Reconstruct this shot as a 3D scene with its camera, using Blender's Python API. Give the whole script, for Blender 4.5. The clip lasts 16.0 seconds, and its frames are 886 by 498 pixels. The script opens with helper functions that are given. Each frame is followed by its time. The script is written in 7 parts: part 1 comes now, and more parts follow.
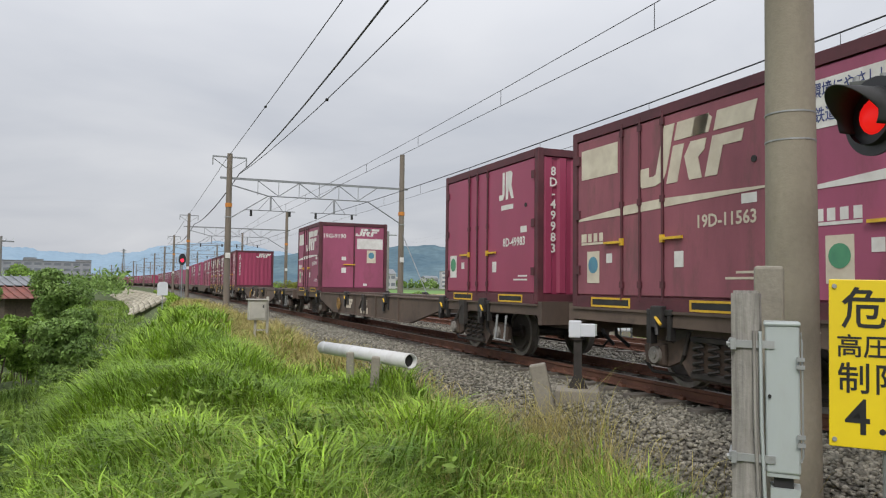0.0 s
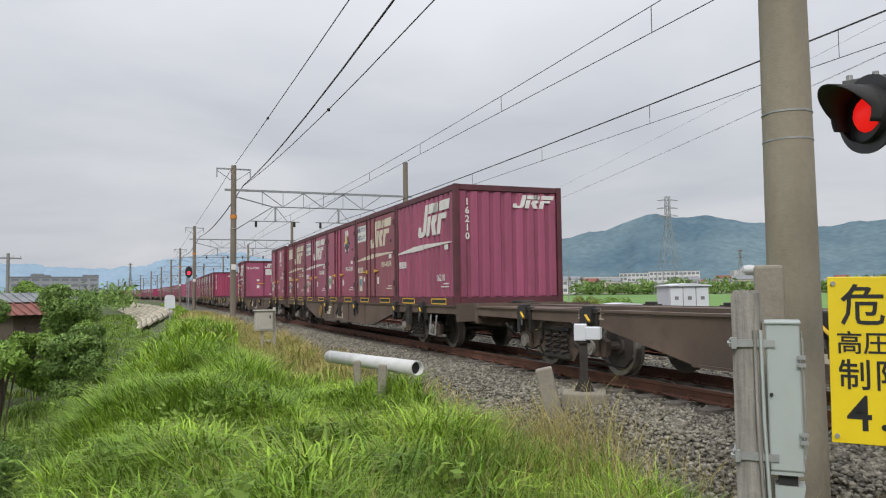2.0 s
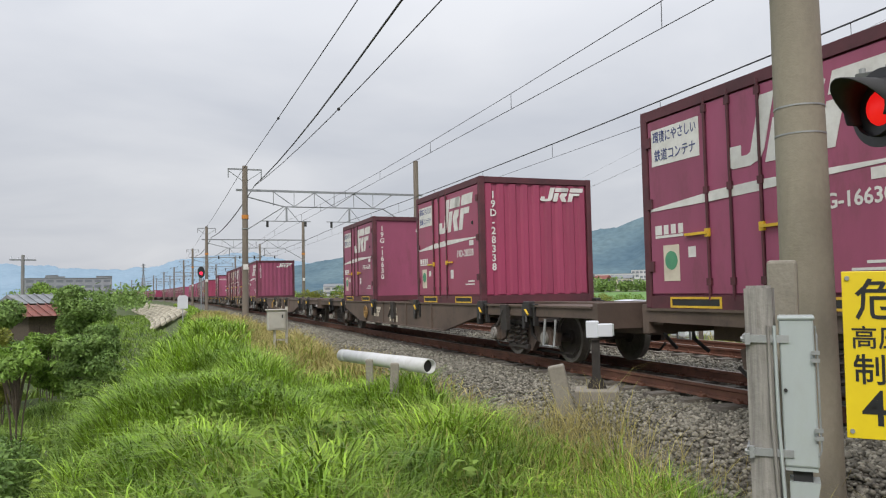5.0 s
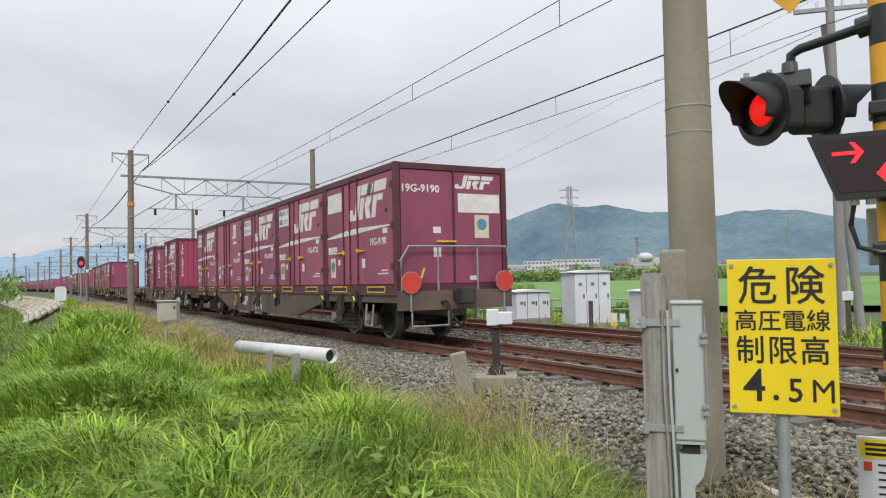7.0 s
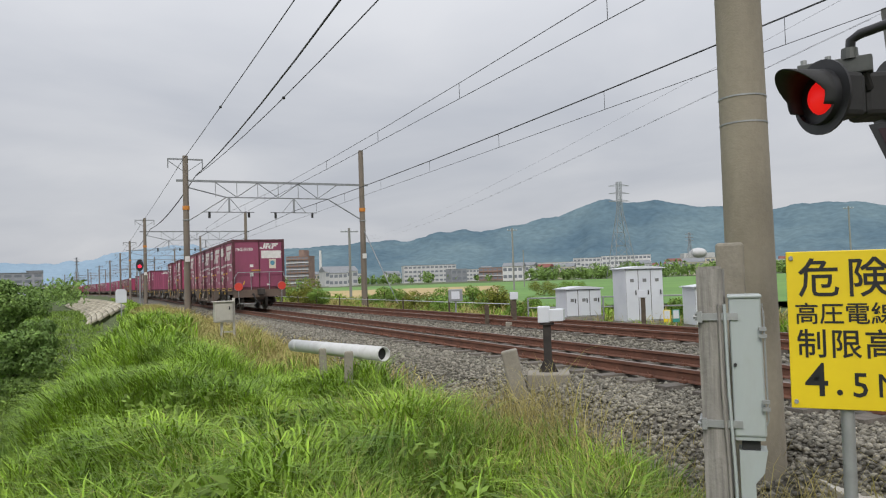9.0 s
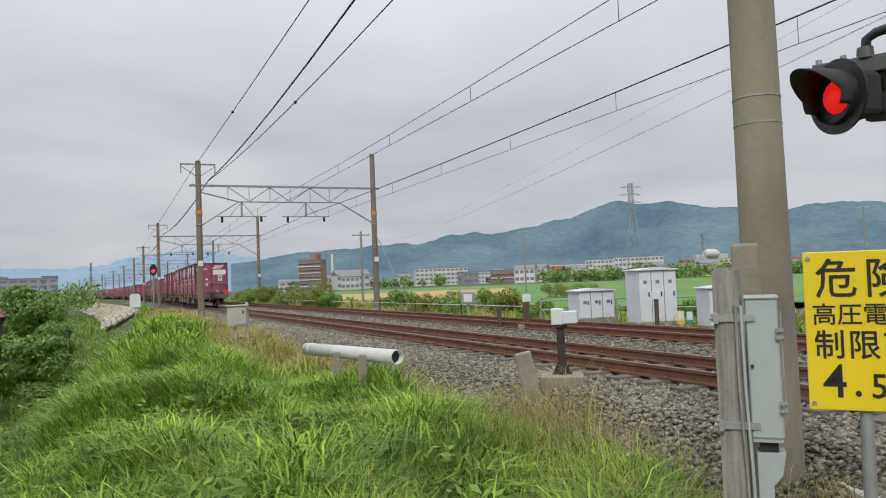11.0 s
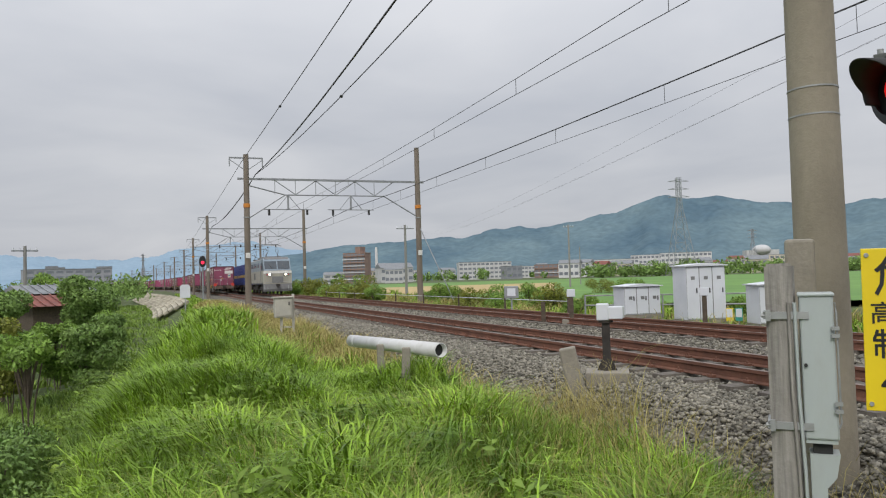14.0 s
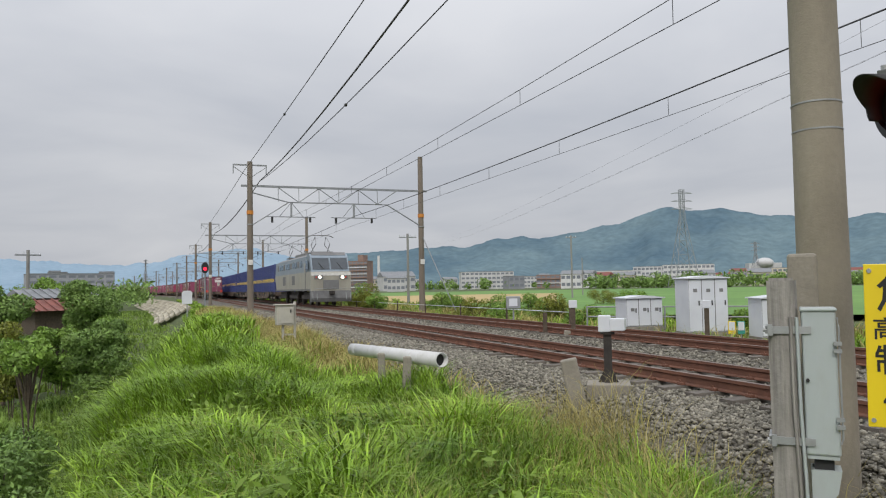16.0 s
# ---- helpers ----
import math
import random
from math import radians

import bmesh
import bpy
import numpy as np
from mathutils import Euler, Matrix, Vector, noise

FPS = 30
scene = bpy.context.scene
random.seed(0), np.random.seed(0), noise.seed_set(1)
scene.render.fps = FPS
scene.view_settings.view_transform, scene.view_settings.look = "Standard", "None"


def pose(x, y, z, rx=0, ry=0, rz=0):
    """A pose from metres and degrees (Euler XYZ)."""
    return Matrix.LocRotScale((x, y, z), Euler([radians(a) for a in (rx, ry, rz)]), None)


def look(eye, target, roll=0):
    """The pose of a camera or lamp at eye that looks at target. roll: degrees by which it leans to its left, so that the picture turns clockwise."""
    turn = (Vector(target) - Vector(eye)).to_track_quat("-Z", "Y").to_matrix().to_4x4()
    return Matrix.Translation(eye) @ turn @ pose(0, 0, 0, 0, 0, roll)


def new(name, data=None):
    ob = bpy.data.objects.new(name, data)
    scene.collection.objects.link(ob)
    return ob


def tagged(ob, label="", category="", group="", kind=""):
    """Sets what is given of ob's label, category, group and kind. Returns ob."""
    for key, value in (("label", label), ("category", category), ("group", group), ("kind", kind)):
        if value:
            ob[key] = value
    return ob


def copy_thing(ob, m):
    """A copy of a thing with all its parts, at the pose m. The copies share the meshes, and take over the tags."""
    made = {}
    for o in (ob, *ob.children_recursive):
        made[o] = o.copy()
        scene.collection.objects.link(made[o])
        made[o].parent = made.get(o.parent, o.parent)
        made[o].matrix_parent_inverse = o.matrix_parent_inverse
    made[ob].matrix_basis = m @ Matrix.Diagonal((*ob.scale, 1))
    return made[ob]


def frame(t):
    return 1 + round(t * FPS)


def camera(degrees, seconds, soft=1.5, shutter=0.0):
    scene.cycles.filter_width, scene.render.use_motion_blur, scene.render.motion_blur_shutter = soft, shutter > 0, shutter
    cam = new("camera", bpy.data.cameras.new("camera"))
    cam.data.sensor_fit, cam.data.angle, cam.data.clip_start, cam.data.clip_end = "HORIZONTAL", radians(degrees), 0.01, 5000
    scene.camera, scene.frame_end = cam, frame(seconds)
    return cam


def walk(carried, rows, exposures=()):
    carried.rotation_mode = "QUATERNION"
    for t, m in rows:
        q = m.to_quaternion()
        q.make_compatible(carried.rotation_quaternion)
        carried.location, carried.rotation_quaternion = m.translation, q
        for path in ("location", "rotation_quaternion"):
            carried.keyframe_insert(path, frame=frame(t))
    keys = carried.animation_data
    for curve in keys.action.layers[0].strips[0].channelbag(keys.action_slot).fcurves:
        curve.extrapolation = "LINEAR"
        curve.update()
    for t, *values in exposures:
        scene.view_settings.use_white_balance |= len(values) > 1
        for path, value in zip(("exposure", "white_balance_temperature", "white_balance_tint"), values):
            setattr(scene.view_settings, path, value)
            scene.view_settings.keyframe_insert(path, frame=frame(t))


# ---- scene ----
cam = camera(62.2, 16.0, soft=1.15)
PATH = [
    (0, (0.136, 0.05, 1.19), (0.091, 2.047, 1.29), 0.7),
    (0.5, (0.121, 0.035, 1.192), (0.078, 2.032, 1.293), 0.7),
    (1, (0.132, 0.009, 1.191), (0.083, 2.006, 1.297), 0.6),
    (1.5, (0.139, 0.004, 1.184), (0.085, 2.0, 1.299), 0.4),
    (2, (0.163, 0.007, 1.194), (0.103, 2.002, 1.311), -0.7),
    (2.5, (0.161, 0.022, 1.184), (0.071, 2.016, 1.302), -1.0),
    (3, (0.16, 0.011, 1.187), (0.059, 2.005, 1.304), -0.8),
    (5.3, (0.161, 0.0, 1.191), (0.077, 1.998, 1.304), -1.3),
    (5.5, (0.162, -0.005, 1.191), (0.142, 1.992, 1.304), -1.6),
    (6, (0.092, -0.07, 1.191), (0.176, 1.925, 1.301), -2.2),
    (6.5, (0.068, -0.064, 1.192), (0.205, 1.928, 1.299), -1.3),
    (7, (0.066, -0.063, 1.174), (0.258, 1.926, 1.256), -1.2),
    (7.5, (0.039, -0.071, 1.163), (0.237, 1.917, 1.24), -1.5),
    (8, (0.031, -0.082, 1.167), (0.204, 1.909, 1.242), -2.0),
    (8.5, (0.044, -0.073, 1.163), (0.164, 1.921, 1.24), -2.0),
    (9, (0.043, -0.086, 1.163), (0.104, 1.911, 1.245), -1.9),
    (11.3, (0.023, -0.094, 1.164), (0.04, 1.904, 1.255), -2.4),
    (11.5, (0.021, -0.095, 1.164), (0.005, 1.903, 1.255), -2.4),
    (12, (0.018, -0.081, 1.157), (-0.065, 1.915, 1.247), -2.5),
    (12.5, (0.026, -0.062, 1.158), (-0.061, 1.934, 1.238), -2.4),
    (13, (0.025, -0.057, 1.161), (-0.063, 1.939, 1.242), -2.1),
    (13.5, (0.019, -0.08, 1.163), (-0.069, 1.916, 1.242), -1.8),
    (14, (0.017, -0.085, 1.162), (-0.072, 1.912, 1.24), -1.7),
    (14.5, (0.02, -0.087, 1.164), (-0.071, 1.91, 1.241), -1.6),
    (15, (0.019, -0.086, 1.168), (-0.072, 1.91, 1.255), -1.3),
    (15.5, (0.019, -0.089, 1.169), (-0.073, 1.906, 1.265), -1.2),
    (16, (0.018, -0.088, 1.168), (-0.077, 1.907, 1.271), -1.0),
]
walk(cam, [(t, look(eye, aim, roll)) for t, eye, aim, roll in PATH], [(0, 0.10), (1.0, 0.18), (1.6, 0.14), (3.0, -0.01), (5.5, 0.24), (6.5, 0.32), (7.1, 0.22), (7.6, 0.12), (9.0, 0.0), (12.0, 0.0), (16.0, -0.03)])

# ---- daylight: a bright overcast sky and a weak, wide sun behind thin cloud
SUN_EL, SUN_AZ = 52.0, 200.0
world = bpy.data.worlds.new("overcast_sky")
scene.world = world
world.use_nodes = True
wn, wl = world.node_tree.nodes, world.node_tree.links
wn.clear()
w_out = wn.new("ShaderNodeOutputWorld")
w_bg = wn.new("ShaderNodeBackground")
w_sky = wn.new("ShaderNodeTexSky")
w_sky.sky_type, w_sky.sun_disc = "NISHITA", False
w_sky.sun_elevation, w_sky.sun_rotation = radians(SUN_EL), radians(SUN_AZ)
w_sky.air_density, w_sky.dust_density = 1.0, 4.0
w_co = wn.new("ShaderNodeTexCoord")
w_sep = wn.new("ShaderNodeSeparateXYZ")
w_dome = wn.new("ShaderNodeMath")
w_dome.operation = "ADD"
w_dome.inputs[1].default_value = 0.16
w_flat = wn.new("ShaderNodeVectorMath")
w_flat.operation = "DIVIDE"
w_comb = wn.new("ShaderNodeCombineXYZ")
w_noise = wn.new("ShaderNodeTexNoise")
w_noise.inputs["Scale"].default_value = 0.85
w_noise.inputs["Detail"].default_value = 5.0
w_noise.inputs["Roughness"].default_value = 0.5
w_noise.inputs["Distortion"].default_value = 0.4
w_ramp = wn.new("ShaderNodeValToRGB")
w_ramp.color_ramp.elements[0].position, w_ramp.color_ramp.elements[0].color = 0.28, (4.75, 5.0, 5.55, 1)
w_ramp.color_ramp.elements[1].position, w_ramp.color_ramp.elements[1].color = 0.70, (6.5, 6.62, 6.95, 1)
w_mix = wn.new("ShaderNodeMix")
w_mix.data_type = "RGBA"
w_mix.inputs["Factor"].default_value = 0.93
wl.new(w_co.outputs["Generated"], w_sep.inputs[0])
wl.new(w_sep.outputs["Z"], w_dome.inputs[0])
for k in "XYZ":
    wl.new(w_dome.outputs[0], w_comb.inputs[k])
wl.new(w_co.outputs["Generated"], w_flat.inputs[0])
wl.new(w_comb.outputs[0], w_flat.inputs[1])
wl.new(w_flat.outputs[0], w_noise.inputs["Vector"])
wl.new(w_noise.outputs["Fac"], w_ramp.inputs[0])
wl.new(w_sky.outputs[0], w_mix.inputs[6])
wl.new(w_ramp.outputs[0], w_mix.inputs[7])
# an overcast sky grows brighter towards the zenith
w_sq = wn.new("ShaderNodeMath")
w_sq.operation = "MULTIPLY"
wl.new(w_sep.outputs["Z"], w_sq.inputs[0])
wl.new(w_sep.outputs["Z"], w_sq.inputs[1])
w_up = wn.new("ShaderNodeMath")
w_up.operation = "MULTIPLY_ADD"
w_up.inputs[1].default_value, w_up.inputs[2].default_value = 2.0, 0.96
wl.new(w_sq.outputs[0], w_up.inputs[0])
w_sc = wn.new("ShaderNodeVectorMath")
w_sc.operation = "SCALE"
wl.new(w_mix.outputs[2], w_sc.inputs[0])
wl.new(w_up.outputs[0], w_sc.inputs["Scale"])
wl.new(w_sc.outputs[0], w_bg.inputs["Color"])
w_bg.inputs["Strength"].default_value = 0.1
wl.new(w_bg.outputs[0], w_out.inputs["Surface"])

sun = new("sun", bpy.data.lights.new("sun", "SUN"))
sun.data.energy, sun.data.angle, sun.data.color = 1.5, radians(14), (1.0, 0.96, 0.9)
sun.matrix_world = look((0, 0, 40), (8, 46, 0))

# ---- materials
MATS = {}


def mat(name, a, b=None, scale=4.0, rough=0.7, metal=0.0, bump=0.0, bscale=None, isl=0.0, obj=0.0, fine=0.0, streak=None, stain=None, spec=0.5, trans=0.0, coat=0.0):
    """A surface with two tones in noise at two scales; isl and obj vary it by piece; stain: (colour, amount, scale)."""
    if name in MATS:
        return MATS[name]
    m = bpy.data.materials.new(name)
    m.use_nodes = True
    n, l = m.node_tree.nodes, m.node_tree.links
    p = n["Principled BSDF"]
    p.inputs["Roughness"].default_value, p.inputs["Metallic"].default_value = rough, metal
    p.inputs["Specular IOR Level"].default_value = spec
    p.inputs["Coat Weight"].default_value = coat
    b = b or tuple(v * 0.75 for v in a)
    co = n.new("ShaderNodeTexCoord")
    src = co.outputs["Object"]
    if streak:
        mp = n.new("ShaderNodeMapping")
        mp.inputs["Scale"].default_value = streak
        l.new(src, mp.inputs[0])
        src = mp.outputs[0]
    n1 = n.new("ShaderNodeTexNoise")
    n1.inputs["Scale"].default_value, n1.inputs["Detail"].default_value = scale, 6.0
    n1.inputs["Roughness"].default_value = 0.62
    l.new(src, n1.inputs["Vector"])
    rp = n.new("ShaderNodeValToRGB")
    rp.color_ramp.elements[0].position, rp.color_ramp.elements[0].color = 0.32, (*b, 1)
    rp.color_ramp.elements[1].position, rp.color_ramp.elements[1].color = 0.66, (*a, 1)
    l.new(n1.outputs["Fac"], rp.inputs[0])
    col = rp.outputs[0]
    if stain:
        n2 = n.new("ShaderNodeTexNoise")
        n2.inputs["Scale"].default_value, n2.inputs["Detail"].default_value = stain[2], 8.0
        n2.inputs["Roughness"].default_value = 0.7
        l.new(src, n2.inputs["Vector"])
        r2 = n.new("ShaderNodeMapRange")
        r2.inputs["From Min"].default_value, r2.inputs["From Max"].default_value = 0.52, 0.72
        r2.inputs["To Max"].default_value = stain[1]
        l.new(n2.outputs["Fac"], r2.inputs["Value"])
        mx = n.new("ShaderNodeMix")
        mx.data_type = "RGBA"
        l.new(r2.outputs[0], mx.inputs["Factor"])
        l.new(col, mx.inputs[6])
        mx.inputs[7].default_value = (*stain[0], 1)
        col = mx.outputs[2]
    if isl or obj or fine:
        val = None
        if isl:
            g = n.new("ShaderNodeNewGeometry")
            val, amt = g.outputs["Random Per Island"], isl
        elif obj:
            g = n.new("ShaderNodeObjectInfo")
            val, amt = g.outputs["Random"], obj
        else:
            g = n.new("ShaderNodeTexNoise")
            g.inputs["Scale"].default_value = scale * 14
            l.new(co.outputs["Object"], g.inputs["Vector"])
            val, amt = g.outputs["Fac"], fine
        mr = n.new("ShaderNodeMapRange")
        mr.inputs["To Min"].default_value, mr.inputs["To Max"].default_value = 1 - amt, 1 + amt
        l.new(val, mr.inputs["Value"])
        hs = n.new("ShaderNodeHueSaturation")
        l.new(mr.outputs[0], hs.inputs["Value"])
        l.new(col, hs.inputs["Color"])
        col = hs.outputs[0]
    l.new(col, p.inputs["Base Color"])
    if bump:
        nb = n.new("ShaderNodeTexNoise")
        nb.inputs["Scale"].default_value, nb.inputs["Detail"].default_value = bscale or scale * 6, 6.0
        l.new(co.outputs["Object"], nb.inputs["Vector"])
        bp = n.new("ShaderNodeBump")
        bp.inputs["Strength"].default_value, bp.inputs["Distance"].default_value = bump, 0.02
        l.new(nb.outputs["Fac"], bp.inputs["Height"])
        l.new(bp.outputs[0], p.inputs["Normal"])
    if trans:
        tr = n.new("ShaderNodeBsdfTranslucent")
        l.new(col, tr.inputs["Color"])
        ms = n.new("ShaderNodeMixShader")
        ms.inputs[0].default_value = trans
        l.new(p.outputs[0], ms.inputs[1])
        l.new(tr.outputs[0], ms.inputs[2])
        l.new(ms.outputs[0], n["Material Output"].inputs["Surface"])
    MATS[name] = m
    return m


def glow(name, col, strength):
    if name in MATS:
        return MATS[name]
    m = bpy.data.materials.new(name)
    m.use_nodes = True
    p = m.node_tree.nodes["Principled BSDF"]
    p.inputs["Base Color"].default_value = (*[c * 0.5 for c in col], 1)
    p.inputs["Emission Color"].default_value = (*col, 1)
    p.inputs["Emission Strength"].default_value = strength
    MATS[name] = m
    return m


RED = mat("container_red", (0.325, 0.075, 0.145), (0.245, 0.06, 0.108), 1.3, 0.55, bump=0.05, bscale=30, obj=0.16, stain=((0.105, 0.045, 0.04), 0.5, 2.2), streak=(1, 1, 0.35))
RED_NEW = mat("container_red_clean", (0.335, 0.052, 0.112), (0.28, 0.046, 0.094), 1.0, 0.42, bump=0.04, bscale=25, obj=0.1, streak=(1, 1, 0.4))
RED_OLD = mat("container_red_faded", (0.315, 0.10, 0.128), (0.215, 0.07, 0.092), 1.6, 0.7, bump=0.08, bscale=20, stain=((0.10, 0.07, 0.06), 0.7, 2.6), streak=(1, 1, 0.3))
RED_DARK = mat("container_frame_red", (0.115, 0.028, 0.038), (0.065, 0.02, 0.026), 2.5, 0.6, bump=0.06, bscale=25)
WHITE_P = mat("white_marking", (0.74, 0.73, 0.70), (0.58, 0.56, 0.53), 5, 0.6)
CREAM_P = mat("aged_white_marking", (0.66, 0.60, 0.48), (0.52, 0.45, 0.36), 4, 0.7)
RUSTY_Y = mat("rusty_yellow_paint", (0.36, 0.22, 0.06), (0.2, 0.11, 0.045), 8, 0.7)
YELLOW_P = mat("yellow_paint", (0.72, 0.46, 0.03), (0.55, 0.33, 0.03), 8, 0.5)
GREEN_P = mat("green_sticker", (0.09, 0.30, 0.16), (0.07, 0.24, 0.14), 9, 0.6)
BLUE_ST = mat("blue_sticker", (0.10, 0.28, 0.36), (0.08, 0.2, 0.3), 9, 0.6)
WAGON = mat("wagon_frame", (0.148, 0.104, 0.078), (0.078, 0.056, 0.044), 1.5, 0.75, bump=0.1, bscale=18, obj=0.12, stain=((0.05, 0.04, 0.035), 0.7, 3))
BOGIE = mat("bogie_grime", (0.05, 0.042, 0.036), (0.022, 0.019, 0.017), 4, 0.8, bump=0.2, bscale=25)
FRAME_BR = mat("bogie_frame_brown", (0.12, 0.082, 0.06), (0.055, 0.04, 0.032), 5, 0.8, bump=0.2, bscale=25, stain=((0.03, 0.026, 0.023), 0.7, 6))
LOCKS = mat("greasy_black_steel", (0.03, 0.027, 0.026), (0.016, 0.015, 0.015), 6, 0.55, bump=0.15)
CAP = mat("pale_axle_cap", (0.34, 0.32, 0.29), (0.2, 0.18, 0.16), 14, 0.6, 0.3)
WHEEL = mat("wheel_steel", (0.11, 0.095, 0.085), (0.065, 0.055, 0.05), 6, 0.6, 0.3)
TREAD = mat("bright_tread", (0.30, 0.275, 0.25), (0.18, 0.165, 0.15), 8, 0.45, 0.35)
# black rubber and fittings; also stands in for shade in pipe and pockets
DARK = mat("dark_rubber_and_shade", (0.03, 0.03, 0.03), (0.018, 0.018, 0.018), 6, 0.75)
STEEL = mat("galvanised_steel", (0.36, 0.37, 0.365), (0.26, 0.27, 0.265), 6, 0.6, 0.35, bump=0.05)
DISC = mat("red_disc", (0.62, 0.055, 0.035), (0.52, 0.045, 0.03), 3, 0.45)
RUST = mat("rail_rust", (0.19, 0.082, 0.05), (0.12, 0.055, 0.036), 3.0, 0.8, bump=0.15, bscale=40, stain=((0.07, 0.04, 0.03), 0.6, 5))
RAILTOP = mat("rail_running_surface", (0.24, 0.16, 0.125), (0.17, 0.11, 0.085), 2, 0.4, 0.6)
CONC = mat("weathered_concrete", (0.30, 0.275, 0.225), (0.19, 0.172, 0.14), 2.5, 0.9, bump=0.25, bscale=45, fine=0.16, stain=((0.14, 0.13, 0.10), 0.55, 3.5))
CONC_POLE = mat("pole_concrete", (0.315, 0.28, 0.215), (0.225, 0.198, 0.15), 1.6, 0.88, bump=0.22, bscale=60, fine=0.12, stain=((0.21, 0.18, 0.13), 0.6, 2.2), streak=(1, 1, 0.25))
POLE_GREY = mat("pole_concrete_grey", (0.27, 0.265, 0.25), (0.2, 0.195, 0.185), 1.5, 0.9, bump=0.1, streak=(1, 1, 0.3))
CONC_FAR = mat("pole_concrete_brown", (0.215, 0.18, 0.145), (0.15, 0.125, 0.10), 1.5, 0.9, bump=0.1, streak=(1, 1, 0.3))
WOOD = mat("grey_weathered_wood", (0.33, 0.31, 0.28), (0.19, 0.18, 0.165), 9, 0.9, bump=0.3, bscale=30, streak=(4, 4, 0.3), stain=((0.10, 0.09, 0.08), 0.6, 6))
GREYBOX = mat("grey_painted_steel", (0.42, 0.46, 0.45), (0.35, 0.39, 0.385), 2.0, 0.5, bump=0.04, stain=((0.27, 0.27, 0.25), 0.35, 4), streak=(1, 1, 0.35))
BEIGEBOX = mat("beige_painted_box", (0.46, 0.44, 0.385), (0.38, 0.365, 0.32), 3, 0.6, stain=((0.25, 0.2, 0.15), 0.4, 5))
WHITEBOX = mat("white_painted_steel", (0.66, 0.68, 0.72), (0.56, 0.58, 0.62), 1.5, 0.5, stain=((0.45, 0.44, 0.42), 0.3, 3))
PIPE_W = mat("white_plastic_pipe", (0.62, 0.62, 0.62), (0.50, 0.50, 0.49), 3, 0.45, stain=((0.36, 0.34, 0.30), 0.5, 5))
SIGN_Y = mat("sign_yellow", (0.80, 0.60, 0.012), (0.74, 0.54, 0.012), 3, 0.42)
DARK_GREEN = mat("dark_grey_green_paint", (0.085, 0.09, 0.082), (0.05, 0.054, 0.05), 8, 0.5)
BLACK_P = mat("black_paint", (0.022, 0.022, 0.024), (0.014, 0.014, 0.015), 6, 0.4)
SAFE_Y = mat("safety_yellow", (0.72, 0.36, 0.015), (0.6, 0.29, 0.015), 4, 0.45)
WIRE = mat("wire_dark", (0.06, 0.062, 0.065), (0.04, 0.04, 0.045), 6, 0.6, 0.3)
BEAM = mat("beam_steel", (0.30, 0.315, 0.325), (0.22, 0.23, 0.24), 3, 0.6, 0.3)
ORANGE = mat("orange_band", (0.62, 0.24, 0.03), (0.5, 0.18, 0.03), 5, 0.6)
BALLAST = mat("ballast_bed", (0.16, 0.145, 0.114), (0.05, 0.044, 0.038), 28, 0.95, bump=0.9, bscale=30, fine=0.3)
SLEEPER = mat("dusty_sleeper", (0.17, 0.15, 0.125), (0.10, 0.088, 0.075), 9, 0.95, bump=0.4)
STONE = mat("ballast_stone", (0.26, 0.242, 0.195), (0.125, 0.115, 0.09), 12, 0.95, bump=0.2, isl=0.5)
SOIL = mat("grassy_soil", (0.075, 0.105, 0.026), (0.04, 0.056, 0.017), 1.1, 0.95, bump=0.6, bscale=12, fine=0.3, stain=((0.13, 0.115, 0.06), 0.6, 0.8))
GRASS = mat("grass_blade", (0.32, 0.475, 0.047), (0.115, 0.215, 0.022), 0.9, 0.5, isl=0.58, trans=0.2, spec=0.3)
GRASS_D = mat("grass_blade_deep", (0.25, 0.355, 0.06), (0.115, 0.20, 0.036), 0.8, 0.5, isl=0.5, trans=0.3, spec=0.3)
GRASS_Y = mat("grass_dry", (0.46, 0.38, 0.16), (0.33, 0.30, 0.10), 0.9, 0.7, isl=0.35, trans=0.3, spec=0.2)
LEAF = mat("leaf_green", (0.23, 0.36, 0.062), (0.14, 0.235, 0.044), 1.2, 0.55, isl=0.45, trans=0.25, spec=0.3)
LEAF_DK = mat("leaf_dark", (0.21, 0.32, 0.075), (0.11, 0.19, 0.05), 1.2, 0.6, isl=0.45, trans=0.2, spec=0.3)
LEAF_Y = mat("leaf_yellow_green", (0.24, 0.25, 0.04), (0.14, 0.17, 0.03), 1.4, 0.6, isl=0.4, trans=0.25, spec=0.3)
BARK = mat("bark", (0.11, 0.085, 0.06), (0.065, 0.05, 0.038), 10, 0.95, bump=0.4)
FIELD = mat("rice_field", (0.135, 0.26, 0.05), (0.085, 0.185, 0.035), 0.03, 0.9, fine=0.2)
STRAW = mat("ripe_field", (0.44, 0.33, 0.15), (0.36, 0.27, 0.12), 0.1, 0.95, fine=0.2)
# both hill colours have the blue haze of distance mixed in
HILL_HAZED = mat("hazed_wooded_hill", (0.145, 0.205, 0.225), (0.082, 0.13, 0.165), 0.006, 1.0, fine=0.3, bump=1.0, bscale=0.05, spec=0.0)
HILL_FAR_HAZED = mat("hazed_far_hill", (0.25, 0.335, 0.41), (0.215, 0.30, 0.375), 0.004, 1.0, fine=0.12, spec=0.0)
FACADE_W = mat("pale_facade", (0.62, 0.62, 0.61), (0.5, 0.5, 0.5), 0.2, 0.8, obj=0.2)
FACADE_G = mat("grey_facade", (0.30, 0.31, 0.33), (0.22, 0.23, 0.25), 0.3, 0.8, obj=0.25)
